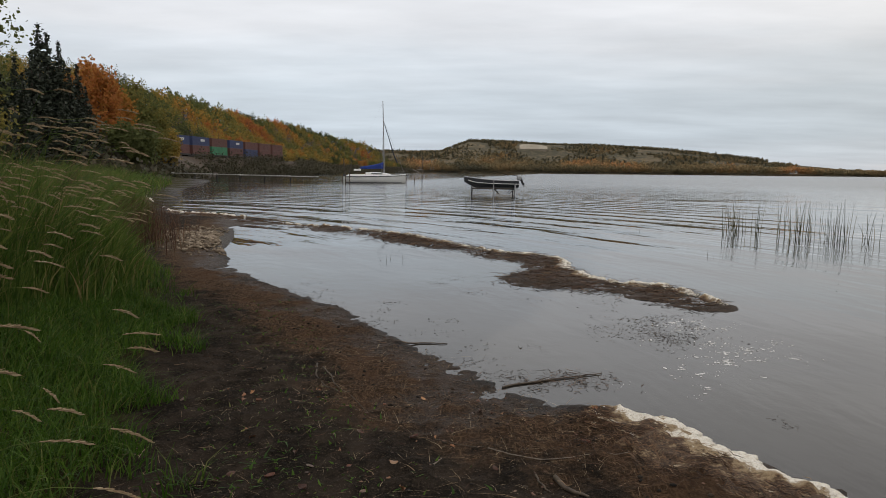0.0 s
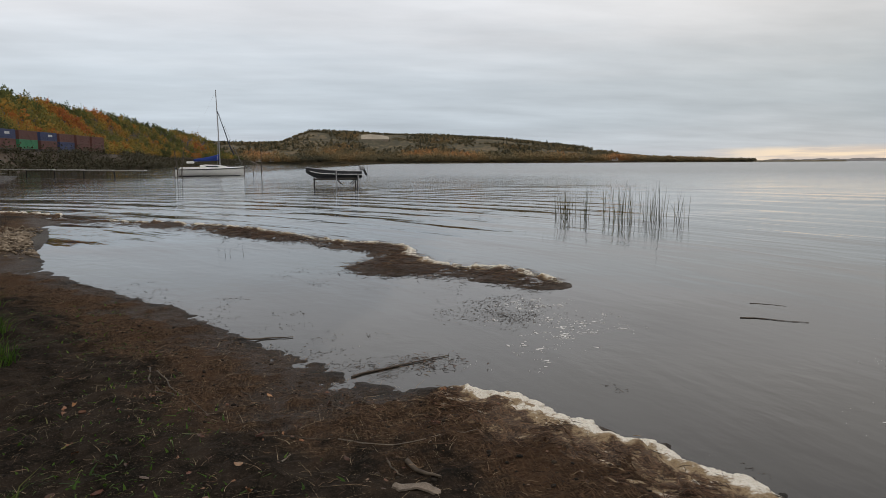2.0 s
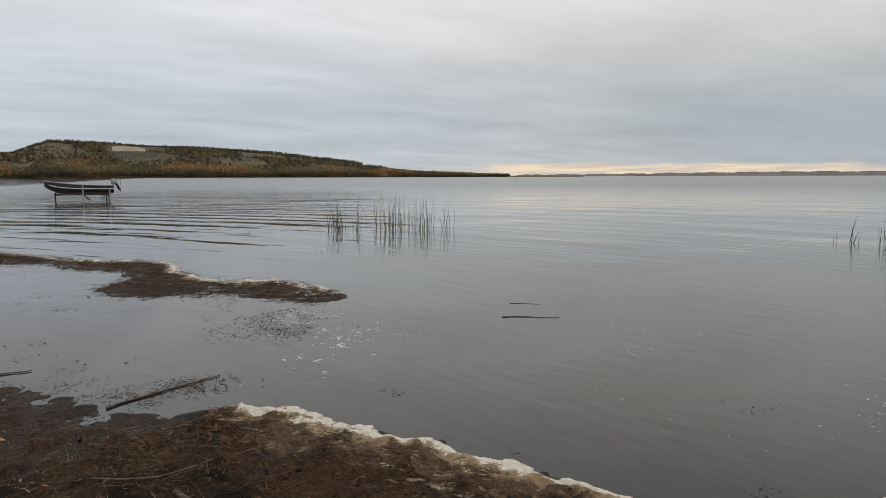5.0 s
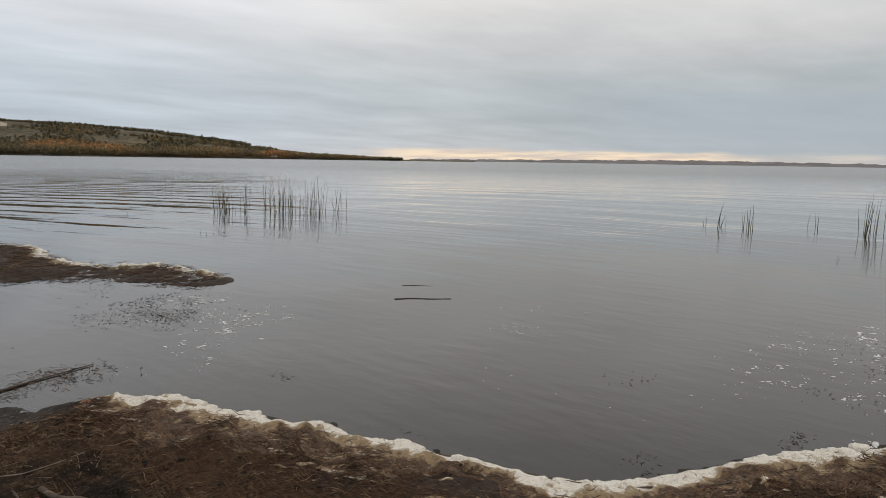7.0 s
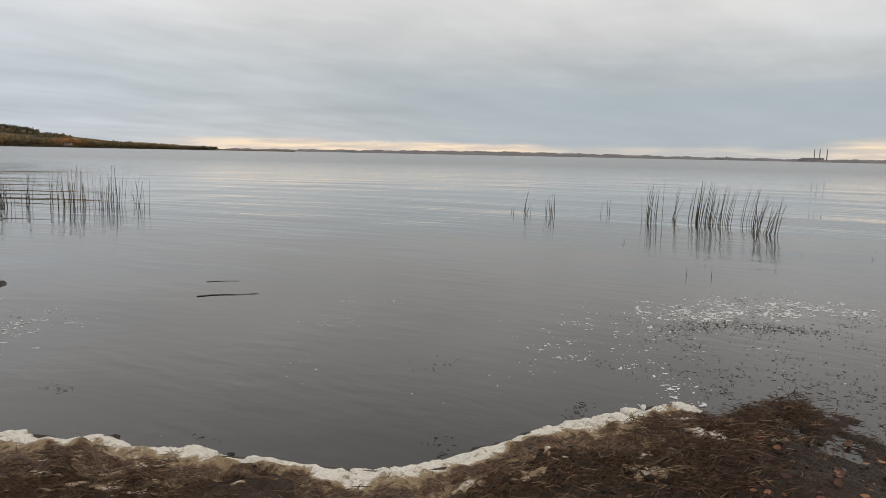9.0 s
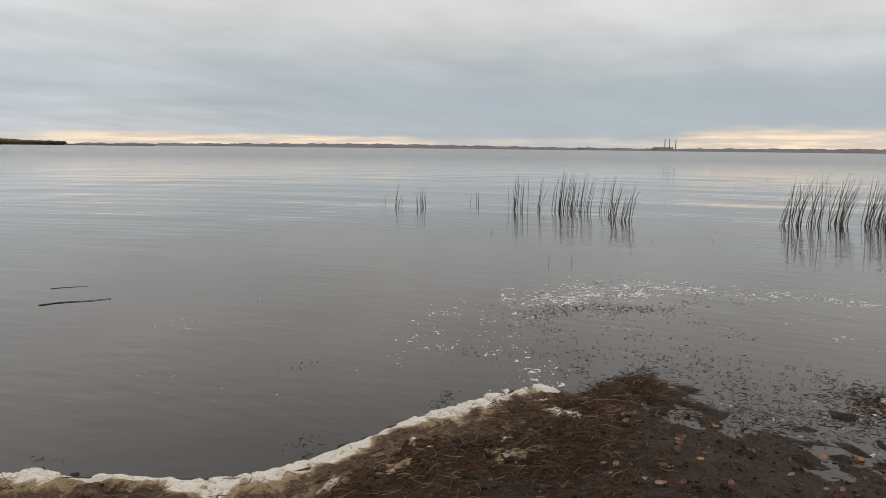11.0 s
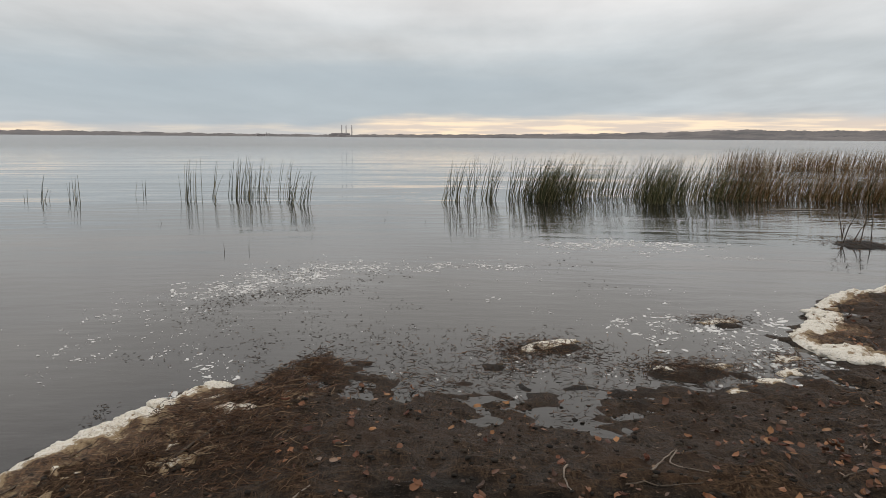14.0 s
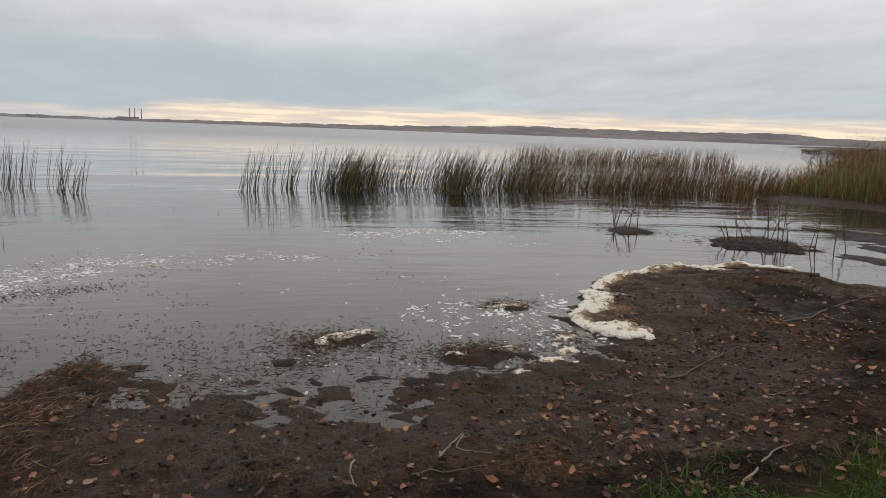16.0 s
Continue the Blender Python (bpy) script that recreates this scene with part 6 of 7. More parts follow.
for args in ((2.72, 6.89, 0.28, 0.42, 170, 0.006, 0.06, 0), (2.53, 5.94, 0.22, 0.16, 80, 0.006, 0.07, 0), (3.06, 6.62, 0.25, 0.3, 70, 0.006, 0.05, 0), (1.99, 5.32, 0.12, 0.1, 22, 0.008, 0.06, 0), (1.59, 5.53, 0.3, 0.12, 24, 0.005, 0.03, 0),
             (4.64, 4.53, 0.25, 0.35, 45, 0.006, 0.030, 0), (6.16, 4.43, 0.3, 0.3, 22, 0.006, 0.03, 0), (5.12, 2.41, 0.35, 0.35, 60, 0.008, 0.05, 0), (5.67, 2.14, 0.6, 0.4, 150, 0.006, 0.045, 0), (6.49, 2.16, 0.7, 0.45, 170, 0.006, 0.05, 0),
             (7.50, 1.72, 0.55, 0.30, 200, 0.007, 0.075, 20), (8.32, 1.37, 0.45, 0.35, 190, 0.008, 0.09, 0), (8.61, 0.37, 0.4, 0.7, 150, 0.008, 0.08, 0), (8.46, -0.82, 0.45, 0.7, 160, 0.008, 0.07, 0), (7.84, -1.74, 0.5, 0.6, 60, 0.006, 0.05, 0),
             (5.17, 1.35, 0.45, 0.16, 130, 0.008, 0.06, 25), (4.85, 1.25, 0.2, 0.1, 50, 0.01, 0.09, 0), (10.51, -2.78, 0.35, 0.75, 190, 0.012, 0.11, 0), (9.99, -3.79, 0.4, 0.4, 60, 0.01, 0.06, 0),
             (6.03, -2.60, 0.45, 0.45, 240, 0.008, 0.085, 0), (5.40, -2.84, 0.4, 0.25, 170, 0.01, 0.09, 0), (4.94, -2.62, 0.3, 0.35, 120, 0.008, 0.07, 0), (5.18, -1.16, 0.4, 0.35, 90, 0.008, 0.05, 0), (6.41, -3.23, 0.2, 0.2, 16, 0.03, 0.13, 0),
             (4.89, -0.80, 0.2, 0.5, 60, 0.006, 0.04, 0), (6.26, -0.41, 1.5, 1.2, 90, 0.005, 0.03, 0), (3.84, 3.71, 1.0, 1.0, 20, 0.005, 0.022, 0), (8.77, -10.65, 0.5, 0.6, 60, 0.01, 0.12, 0), (-0.99, 9.90, 1.2, 2.0, 26, 0.006, 0.03, 0)):
    flecks(*args)


def band(line, width, n, r0, r1):
    """A drifted streak of foam along a line."""
    q_ = spline(line, 0.05)
    for c_ in q_[rng.integers(0, len(q_), max(3, n // 9))]:
        flecks(*(c_ + rng.normal(size=2) * width), 0.13, 0.06, 22, r0, r1, rng.uniform(-40, 40))


band([(6.74, 2.17), (7.21, 2.20), (7.42, 1.80), (7.92, 1.42), (8.41, 1.12), (8.63, 0.61)], 0.12, 520, 0.008, 0.08)
band([(8.48, 1.10), (8.6, 0.3), (8.7, -0.4), (8.6, -1.2)], 0.14, 260, 0.008, 0.08)
band([(10.4, -1.9), (10.6, -3.0), (10.65, -4.1)], 0.16, 260, 0.012, 0.12)
band([(2.80, 7.9), (2.80, 7.3), (2.86, 6.6), (2.76, 6.0)], 0.11, 150, 0.008, 0.065)
band([(6.15, -2.1), (5.6, -2.5), (5.1, -2.5)], 0.24, 130, 0.01, 0.08)
band([(5.97, -2.6), (6.06, -3.2)], 0.16, 45, 0.02, 0.12)
stuff("foam_flecks", np.vstack(fleck_V), np.vstack(fleck_F), M_fleck, "scattered white foam flecks floating on the shallows", "foam")

# ---------------- washed-up stalks, floating debris, crumbs of soil ----------------


def litter(P, z, l0, l1, r0, r1, material, name, label, rise=0.012, aim=None):
    n = len(P)
    k = 4
    a = rng.uniform(0, 2 * np.pi, n) if aim is None else aim + rng.normal(size=n) * 0.75
    curl = rng.normal(size=n) * 0.6
    L = rng.uniform(l0, l1, n)
    t = np.linspace(-0.5, 0.5, k)[None]
    ang = a[:, None] + curl[:, None] * t
    step = L[:, None] / (k - 1)
    X = P[:, :1] + np.cumsum(np.cos(ang) * step, 1) - np.cos(a)[:, None] * L[:, None] / 2
    Y = P[:, 1:] + np.cumsum(np.sin(ang) * step, 1) - np.sin(a)[:, None] * L[:, None] / 2
    Zz = np.asarray(z)[:, None] + np.abs(rng.normal(size=(n, 1))) * rise + rng.normal(size=(n, k)) * rise * 0.35
    r = rng.uniform(r0, r1, (n, 1)) * np.array([[0.6, 1, 0.95, 0.3]])
    V, F = tubes(np.stack([X, Y, Zz], 2), r, 3)
    return stuff(name, V, F, material, label, "plant litter")


P = np.vstack([sample(24000, -2.5, 5.4, -0.8, 7.5), sample(7000, 3.0, 7.8, -7.6, -0.5)])
zz, weed_, _, low_, _, d_, g_ = ground_z(P)
P = P[(rng.random(len(P)) < (0.12 + 0.75 * ss(weed_, 0.35, 0.9)) * 0.85 * np.where(P[:, 1] < 0.2, 0.5, 1.0)) & (d_ > -0.03) & (g_ < 0.1) & (reach(P, BERM) > 0.30)]
litter(P, ground_z(P)[0], 0.02, 0.10, 0.0010, 0.0022, M_straw, "washed_up_stalks", "matted brown reed stalks washed up on the beach")
# the thatch tongue and the wrack behind the foam are thick with stalks
q = spline([(3.31, 0.67), (3.85, 0.81), (4.40, 0.78), (5.00, 0.57)], 0.02)
P = np.vstack([q[rng.integers(0, len(q), 2500)] + rng.normal(size=(2500, 2)) * (0.16, 0.17)])
litter(P, ground_z(P)[0] + 0.004, 0.03, 0.16, 0.0012, 0.0030, M_straw, "thatch_stalks", "tangled brown stalks on a tongue of thatch", 0.007, -0.25)
q = spline(BERM, 0.02)
land_v = np.column_stack([np.gradient(q[:, 1]), -np.gradient(q[:, 0])])
land_v /= np.linalg.norm(land_v, axis=1, keepdims=True)
i = rng.integers(0, len(q), 3400)
P = q[i] + land_v[i] * np.maximum(0.18 + 0.40 * rng.random((3400, 1)), rng.normal(0.58, 0.25, (3400, 1))) + rng.normal(size=(3400, 2)) * 0.02
bare = rng.random(3400) < 0.45 + 0.8 * ss(tuft(P * 2.2), -0.4, 0.7)
P, i = P[bare], i[bare]
along = np.arctan2(np.gradient(q[:, 1]), np.gradient(q[:, 0]))[i]
litter(P, ground_z(P)[0] + 0.020, 0.02, 0.11, 0.0012, 0.0028, M_straw, "wrack_stalks", "line of tangled stalks behind the foam", 0.016, along)
# strands laid along the muddy margin
q = spline(MUD_SIDE[2:-1], 0.02)
i = rng.integers(0, len(q), 1000)
side = np.column_stack([np.gradient(q[:, 1]), -np.gradient(q[:, 0])])
side /= np.linalg.norm(side, axis=1, keepdims=True)
P = q[i] + side[i] * rng.normal(-0.02, 0.24, (1000, 1)) + rng.normal(size=(1000, 2)) * 0.03
kp = rng.random(1000) < 0.15 + ss(tuft(P * 1.6), -0.2, 0.6)
P, i = P[kp], i[kp]
litter(P, np.maximum(ground_z(P)[0], 0.0) + 0.004, 0.02, 0.09, 0.0012, 0.0026, M_straw, "margin_stalks", "brown stalks laid along the muddy water's edge", 0.008, np.arctan2(np.gradient(q[:, 1]), np.gradient(q[:, 0]))[i])
# the spit is a floating mat of stalks
poly = SPIT_OUT + SPIT_IN
P = np.vstack([sample(26000, -1.5, 4.1, 8.4, 18.5), sample(30000, -11, 0.5, 15, 28)])
sd = reach(P, poly, True)
P = P[rng.random(len(P)) < ss(sd + 0.12 * tuft(P * 1.4), -0.25, 0.30) * 0.75]
litter(P, np.maximum(ground_z(P)[0], 0.0) + 0.006, 0.05, 0.26, 0.0016, 0.0038, M_straw, "spit_stalks", "mat of brown stalks forming a low spit in the shallows", 0.02)
deb = []
for x, y, sx, sy, n in ((2.47, 7.39, 0.40, 0.40, 420), (2.08, 7.01, 0.35, 0.3, 150), (1.09, 5.54, 0.30, 0.14, 120), (0.75, 5.45, 0.25, 0.2, 110), (0.30, 6.24, 0.3, 0.3, 130), (-0.50, 7.53, 0.5, 0.5, 150), (-1.39, 8.82, 0.5, 0.6, 120), (0.89, 10.49, 0.5, 0.5, 160), (-0.30, 14.62, 0.8, 1.0, 120), (1.58, 8.50, 0.7, 0.8, 70),
                         (6.41, 0.87, 0.7, 0.6, 330), (7.23, 1.35, 0.8, 0.35, 200), (8.15, 0.82, 0.5, 0.6, 140), (5.42, 0.03, 0.5, 0.5, 150), (5.53, -0.43, 0.3, 0.3, 130), (5.31, 1.21, 0.3, 0.2, 110), (6.04, 1.78, 0.8, 0.5, 140), (5.31, -1.02, 0.3, 0.4, 260), (4.92, -1.99, 0.25, 0.40, 220), (4.80, -0.62, 0.3, 0.5, 260),
                         (5.21, -2.62, 0.4, 0.3, 110), (8.55, -1.00, 0.8, 1.0, 70), (11.79, -2.57, 1.0, 1.5, 40), (8.99, -8.10, 0.7, 0.7, 200), (10.61, -6.79, 0.4, 0.4, 60), (9.71, -11.63, 1.2, 1.0, 150), (7.43, -8.12, 0.8, 0.8, 120), (2.30, 3.44, 0.12, 0.4, 50), (3.19, 1.98, 0.35, 0.1, 60), (4.02, 1.60, 0.3, 0.06, 40)):
    par = rng.normal(size=(max(2, n // 14), 2)) * (sx, sy) * 1.1
    deb.append(par[rng.integers(0, len(par), n)] + rng.normal(size=(n, 2)) * (0.16 * sx + 0.02, 0.16 * sy + 0.02) + (x, y))
for line_, n in (([(6.63, 1.77), (7.02, 1.62), (7.22, 1.27), (7.43, 0.73)], 520), ([(2.77, 8.16), (2.3, 7.7), (2.3, 6.8), (2.7, 7.3)], 520), ([(4.66, 0.1), (4.9, -0.2), (4.75, -0.6)], 260), ([(5.9, 0.9), (5.6, 0.4), (5.3, -0.3)], 200)):
    q = spline(line_, 0.05)
    deb.append(q[rng.integers(0, len(q), n)] + rng.normal(size=(n, 2)) * 0.11)
q = spline(LAGOON[3:-3], 0.05)
deb.append(q[rng.integers(0, len(q), 620)] + rng.normal(size=(620, 2)) * (0.12, 0.16))
P = np.vstack(deb)
P = P[(P[:, 1] > -0.1) | (P[:, 0] > 7.0) | (rng.random(len(P)) < 0.42)]
litter(P, np.maximum(ground_z(P)[0], 0.0) + 0.001, 0.006, 0.038, 0.0008, 0.0024, M_debris, "floating_debris", "dark bits of reed and weed floating in the shallows", 0.004)

mats = []
for x, y, sx, sy, n in ((5.36, -1.02, 0.17, 0.26, 900), (4.94, -0.76, 0.12, 0.2, 220), (4.92, -1.99, 0.13, 0.27, 900), (6.17, -2.73, 0.09, 0.17, 300), (5.08, -2.80, 0.15, 0.12, 220), (8.99, -8.10, 0.42, 0.46, 1300), (10.61, -6.79, 0.26, 0.30, 450), (9.71, -11.63, 0.8, 0.7, 500), (1.14, 5.56, 0.16, 0.12, 150), (0.70, 5.40, 0.2, 0.14, 240), (5.05, 0.58, 0.16, 0.07, 300), (4.65, -0.22, 0.25, 0.16, 320), (4.54, -1.09, 0.25, 0.3, 260), (4.71, -2.72, 0.25, 0.3, 260), (4.95, -1.44, 0.3, 0.3, 160), (5.15, -0.16, 0.35, 0.2, 160), (5.58, -0.65, 0.2, 0.2, 110), (5.34, -2.34, 0.3, 0.25, 130)):
    n = int(n * (0.85 if sx < 0.2 or x > 7 else 0.30))
    mats.append(rng.normal(size=(n, 2)) * (sx, sy) + (x, y))
P = np.vstack(mats)
litter(P, np.maximum(ground_z(P)[0], 0.0) + 0.004, 0.015, 0.075, 0.0012, 0.0030, M_straw, "weed_mats", "brown weed mats stranded on little islets", 0.014)

# crumbs and clods of dark soil
ico = bmesh.new()
bmesh.ops.create_icosphere(ico, subdivisions=1, radius=1.0)
iv = np.array([v.co[:] for v in ico.verts])
itri = np.array([[v.index for v in f.verts] for f in ico.faces])
ico.free()


def lumps(P, z, r0, r1, flatten, name, material, label, category, power=2.0):
    n = len(P)
    r = r0 + (r1 - r0) * rng.random(n) ** power
    V = iv[None] * rng.uniform(0.6, 1.3, (n, len(iv), 1)) * r[:, None, None] * np.array([1, 1, flatten])
    a = rng.uniform(0, 2 * np.pi, n)
    c, s = np.cos(a)[:, None], np.sin(a)[:, None]
    V = np.stack([V[..., 0] * 1.25 * c - V[..., 1] * s, V[..., 0] * 1.25 * s + V[..., 1] * c, V[..., 2]], 2) + np.column_stack([P, z + r * flatten * 0.35])[:, None]
    F = itri[None] + (np.arange(n) * len(iv))[:, None, None]
    return stuff(name, V.reshape(-1, 3), F.reshape(-1, 3), material, label, category, True)


M_clod = strands("soil_clods", [(0.0, (0.014, 0.012, 0.010)), (0.6, (0.034, 0.027, 0.020)), (1.0, (0.075, 0.056, 0.038))], 0.95)
P = np.vstack([sample(2600, -2.6, 3.0, 2.2, 7.5), sample(8000, 1.8, 5.0, -7.0, 1.6)])
zz, _, _, low_, _, d_, g_ = ground_z(P)
ok = (d_ > 0.05) & (g_ < 0.2)
lumps(P[ok], zz[ok], 0.003, 0.017, 0.55, "soil_clods", M_clod, "dark crumbs and clods of mud on the beach", "soil", 3.0)
M_gravel = strands("gravel_stones", [(0.0, (0.085, 0.062, 0.042)), (0.5, (0.19, 0.145, 0.10)), (1.0, (0.36, 0.29, 0.21))], 0.8)
P = rng.normal(size=(3600, 2)) * (0.38, 1.1) + (-5.75, 16.4)
P[:, 0] -= (P[:, 1] - 16.4) * 0.30
P = P[reach(P, LAND, True) > -0.1]
lumps(P, ground_z(P)[0], 0.012, 0.055, 0.65, "gravel", M_gravel, "pale pebbles heaped at the end of the beach", "gravel", 1.6)

# ---------------- sticks and driftwood ----------------


def stick(points, r, material, label, name="stick", wob=0.012):
    """A crooked stick through a few points of the plan, lying on what is under it."""
    q = np.array(points, float)
    s = spline(q, max(0.04, np.linalg.norm(q[-1] - q[0]) / 9)) if len(q) > 2 else np.linspace(q[0], q[-1], 8)
    s = s + rng.normal(size=s.shape) * wob
    z = np.maximum(ground_z(s)[0], 0.0)
    z = np.convolve(np.pad(z, 1, "edge"), [0.3, 0.4, 0.3], "valid") + r * 0.8
    mid = s.mean(0)
    base = Vector((*mid, float(z.min())))
    V, F = tubes([np.column_stack([s, z]) - np.array(base)], [r * np.linspace(1.0, 0.45, len(s))], 7)
    ob = tagged(new(name, np_mesh(name, V, F, material, True)), label, "stick", "sticks on the beach")
    ob.location = base
    return ob


DARK, PALE = "dark wet stick lying on the mud", "pale bleached stick lying on the mud"
stick([(0.48, 5.32), (0.92, 5.54), (1.37, 5.72)], 0.009, M_stick, "long dark stick reaching from the beach into the shallows", wob=0.006)
stick([(-1.03, 5.63), (-0.94, 5.16), (-0.72, 4.77)], 0.007, M_stick, DARK)
stick([(-0.95, 5.50), (-0.79, 5.01), (-0.51, 4.55)], 0.006, M_stick, DARK)
stick([(-0.34, 5.01), (-0.14, 4.65)], 0.005, M_stick, DARK)
stick([(-0.04, 3.65), (0.01, 3.82)], 0.005, M_pale_wood, PALE, wob=0.003)
stick([(0.60, 3.48), (0.66, 3.34), (0.73, 3.20)], 0.015, M_stick, "short thick weathered driftwood stick", wob=0.003)
stick([(0.50, 3.49), (0.56, 3.33)], 0.006, M_stick, DARK, wob=0.004)
stick([(-0.46, 6.62), (-0.20, 6.72), (0.05, 6.68)], 0.010, M_stick, DARK)
stick([(-0.30, 4.17), (0.10, 3.97), (0.40, 3.92)], 0.004, M_stick, DARK)
stick([(0.30, 3.87), (0.75, 3.71), (1.10, 3.85)], 0.004, M_pale_wood, PALE)
stick([(1.78, 3.90), (1.92, 3.63), (2.05, 3.35), (2.30, 2.93), (2.76, 1.99)], 0.006, M_stick, "long thin dark reed stem lying along the foam", wob=0.008)
stick([(2.76, 1.94), (3.29, 1.57), (4.03, 1.32)], 0.006, M_stick, "long thin dark reed stem lying along the foam", wob=0.006)
stick([(3.31, -0.81), (3.18, -0.78), (3.03, -0.78)], 0.006, M_pale_wood, PALE, wob=0.004)
stick([(3.26, -1.19), (3.37, -1.27), (3.50, -1.38)], 0.006, M_pale_wood, PALE, wob=0.004)
stick([(3.48, -1.38), (3.36, -1.31), (3.27, -1.36), (3.22, -1.43)], 0.005, M_pale_wood, "curled pale twig on the mud", wob=0.002)
stick([(3.12, -1.04), (3.08, -1.21), (3.10, -1.39)], 0.005, M_stick, DARK)
stick([(2.94, -0.89), (2.82, -1.05)], 0.006, M_pale_wood, PALE, wob=0.003)
stick([(3.22, -2.03), (3.36, -2.45)], 0.005, M_stick, DARK)
stick([(3.04, -2.28), (3.11, -2.57), (3.25, -2.92)], 0.006, M_stick, DARK)
stick([(3.95, -2.86), (4.24, -3.36), (4.54, -3.90)], 0.009, M_stick, DARK)
stick([(4.81, -4.52), (5.18, -5.44), (5.60, -6.39)], 0.010, M_stick, "long dark branch lying across the mud")
stick([(3.59, -3.29), (3.69, -3.74)], 0.006, M_stick, DARK)
stick([(2.70, -2.35), (2.86, -2.62), (2.99, -2.89)], 0.008, M_pale_wood, PALE)
stick([(2.74, 0.53), (3.00, 0.38), (3.13, 0.32)], 0.007, M_pale_wood, PALE, wob=0.004)
stick([(3.35, 1.03), (3.72, 0.90), (4.03, 1.00)], 0.009, M_stick, "forked root lying on the thatch")
stick([(6.72, -6.86), (7.07, -6.40), (7.38, -5.94)], 0.022, M_stick, "dark waterlogged pole at the point's edge")
stick([(9.48, -11.05), (10.15, -10.90), (10.89, -10.72)], 0.03, M_pale_wood, "pale washed-up log on the far mud", wob=0.01)
stick([(15.77, -7.97), (15.70, -8.80), (15.80, -9.25)], 0.012, M_pale_wood, "pale log lying in front of the reeds", wob=0.01)

for pts_, r_ in (([(4.72, 6.40), (4.92, 6.30), (5.08, 6.14), (5.26, 6.02)], 0.006), ([(5.32, 7.04), (5.46, 6.94), (5.60, 6.78)], 0.0035)):
    stick(pts_, r_, M_stick, "dark waterlogged stick floating on the lake", wob=0.006)

# the flat pale board half sunk in the mud
board = thing("driftwood_board", (0.60, 3.17, land_z(0.60, 3.17) + 0.012), "split flat piece of pale driftwood on the mud", "driftwood", turn=-35)
bm = bmesh.new()
rows = []
for i_, f in enumerate(np.linspace(-0.5, 0.5, 12)):
    wide = 0.030 * (1 - 1.3 * max(0, abs(f) - 0.28)) * rng.uniform(0.75, 1.1)
    mid_ = 0.010 * math.sin(f * 5) + rng.normal() * 0.002
    up_ = 0.010 * math.sin(f * 7 + 1)
    rows.append([bm.verts.new((f * 0.24 + rng.normal() * 0.004, mid_ + a_ * wide, up_ + b_)) for a_, b_ in ((-1, -0.008), (1, -0.008), (1.0, 0.004), (0.35, 0.010), (-0.4, 0.007), (-1, 0.003))])
for r0_, r1_ in zip(rows, rows[1:]):
    for k_ in range(6):
        bm.faces.new((r0_[k_], r1_[k_], r1_[(k_ + 1) % 6], r0_[(k_ + 1) % 6]))
bm.faces.new(rows[0][::-1])
bm.faces.new(rows[-1])
bmesh.ops.recalc_face_normals(bm, faces=bm.faces)
part("plank", bm, M_pale_wood, board)

# bare twigs standing on the little mud islets
for cx, cy, n, h, word in ((8.85, -8.19, 7, 0.62, "bare thin twigs growing from a muddy islet"), (9.21, -7.73, 5, 0.42, "bare thin twigs growing from a muddy islet"), (10.60, -6.70, 6, 0.42, "bare twigs on a small islet in the shallows"), (8.50, -8.65, 4, 0.5, "bare thin twigs growing from a muddy islet")):
    paths, rad = [], []
    for i in range(n):
        x, y = rng.normal(size=2) * 0.13
        l = rng.normal(size=2) * 0.13
        hh_ = h * rng.uniform(0.55, 1.1)
        p0, p1, p2 = np.array([x, y, -0.03]), np.array([x + l[0] * 0.4, y + l[1] * 0.4, hh_ * 0.5]), np.array([x + l[0], y + l[1], hh_])
        paths.append([p0, p1, p2])
        rad.append([0.010, 0.007, 0.003])
        for _ in range(2):
            s = p0 + (p2 - p0) * rng.uniform(0.35, 0.8)
            e = s + np.array([*(rng.normal(size=2) * 0.12), rng.uniform(0.05, 0.16)])
            paths.append([s, (s + e) / 2 + rng.normal(size=3) * 0.01, e])
            rad.append([0.006, 0.004, 0.002])
    V, F = tubes(np.array(paths), np.array(rad), 4)
    ob = tagged(new("bare_twigs", np_mesh("bare_twigs", V, F, M_debris)), word, "twigs", "twigs on the islets", "stuff")
    ob.location = (cx, cy, max(land_z(cx, cy), 0.0))

# tall dry weeds above the bank beyond the inlet
paths, rad = [], []
for i in range(26):
    x, y = rng.uniform(16.8, 19.2), rng.uniform(-19.9, -18.2)
    z = land_z(x, y)
    h = rng.uniform(0.9, 1.4)
    l = rng.normal(size=2) * 0.2
    paths.append([(x, y, z), (x + l[0] * 0.4, y + l[1] * 0.4, z + h * 0.6), (x + l[0], y + l[1], z + h)])
    rad.append([0.012, 0.010, 0.004])
    for _ in range(5):
        f = rng.uniform(0.6, 1.0)
        s = np.array([x + l[0] * f, y + l[1] * f, z + h * f])
        e = s + np.array([*(rng.normal(size=2) * 0.14), rng.uniform(0.05, 0.2)])
        paths.append([s, (s + e) / 2, e])
        rad.append([0.006, 0.008, 0.006])
V, F = tubes(np.array(paths), np.array(rad), 4)
stuff("dry_weeds", V, F, M_shrub, "tall dry weeds above the bank grass", "weeds")

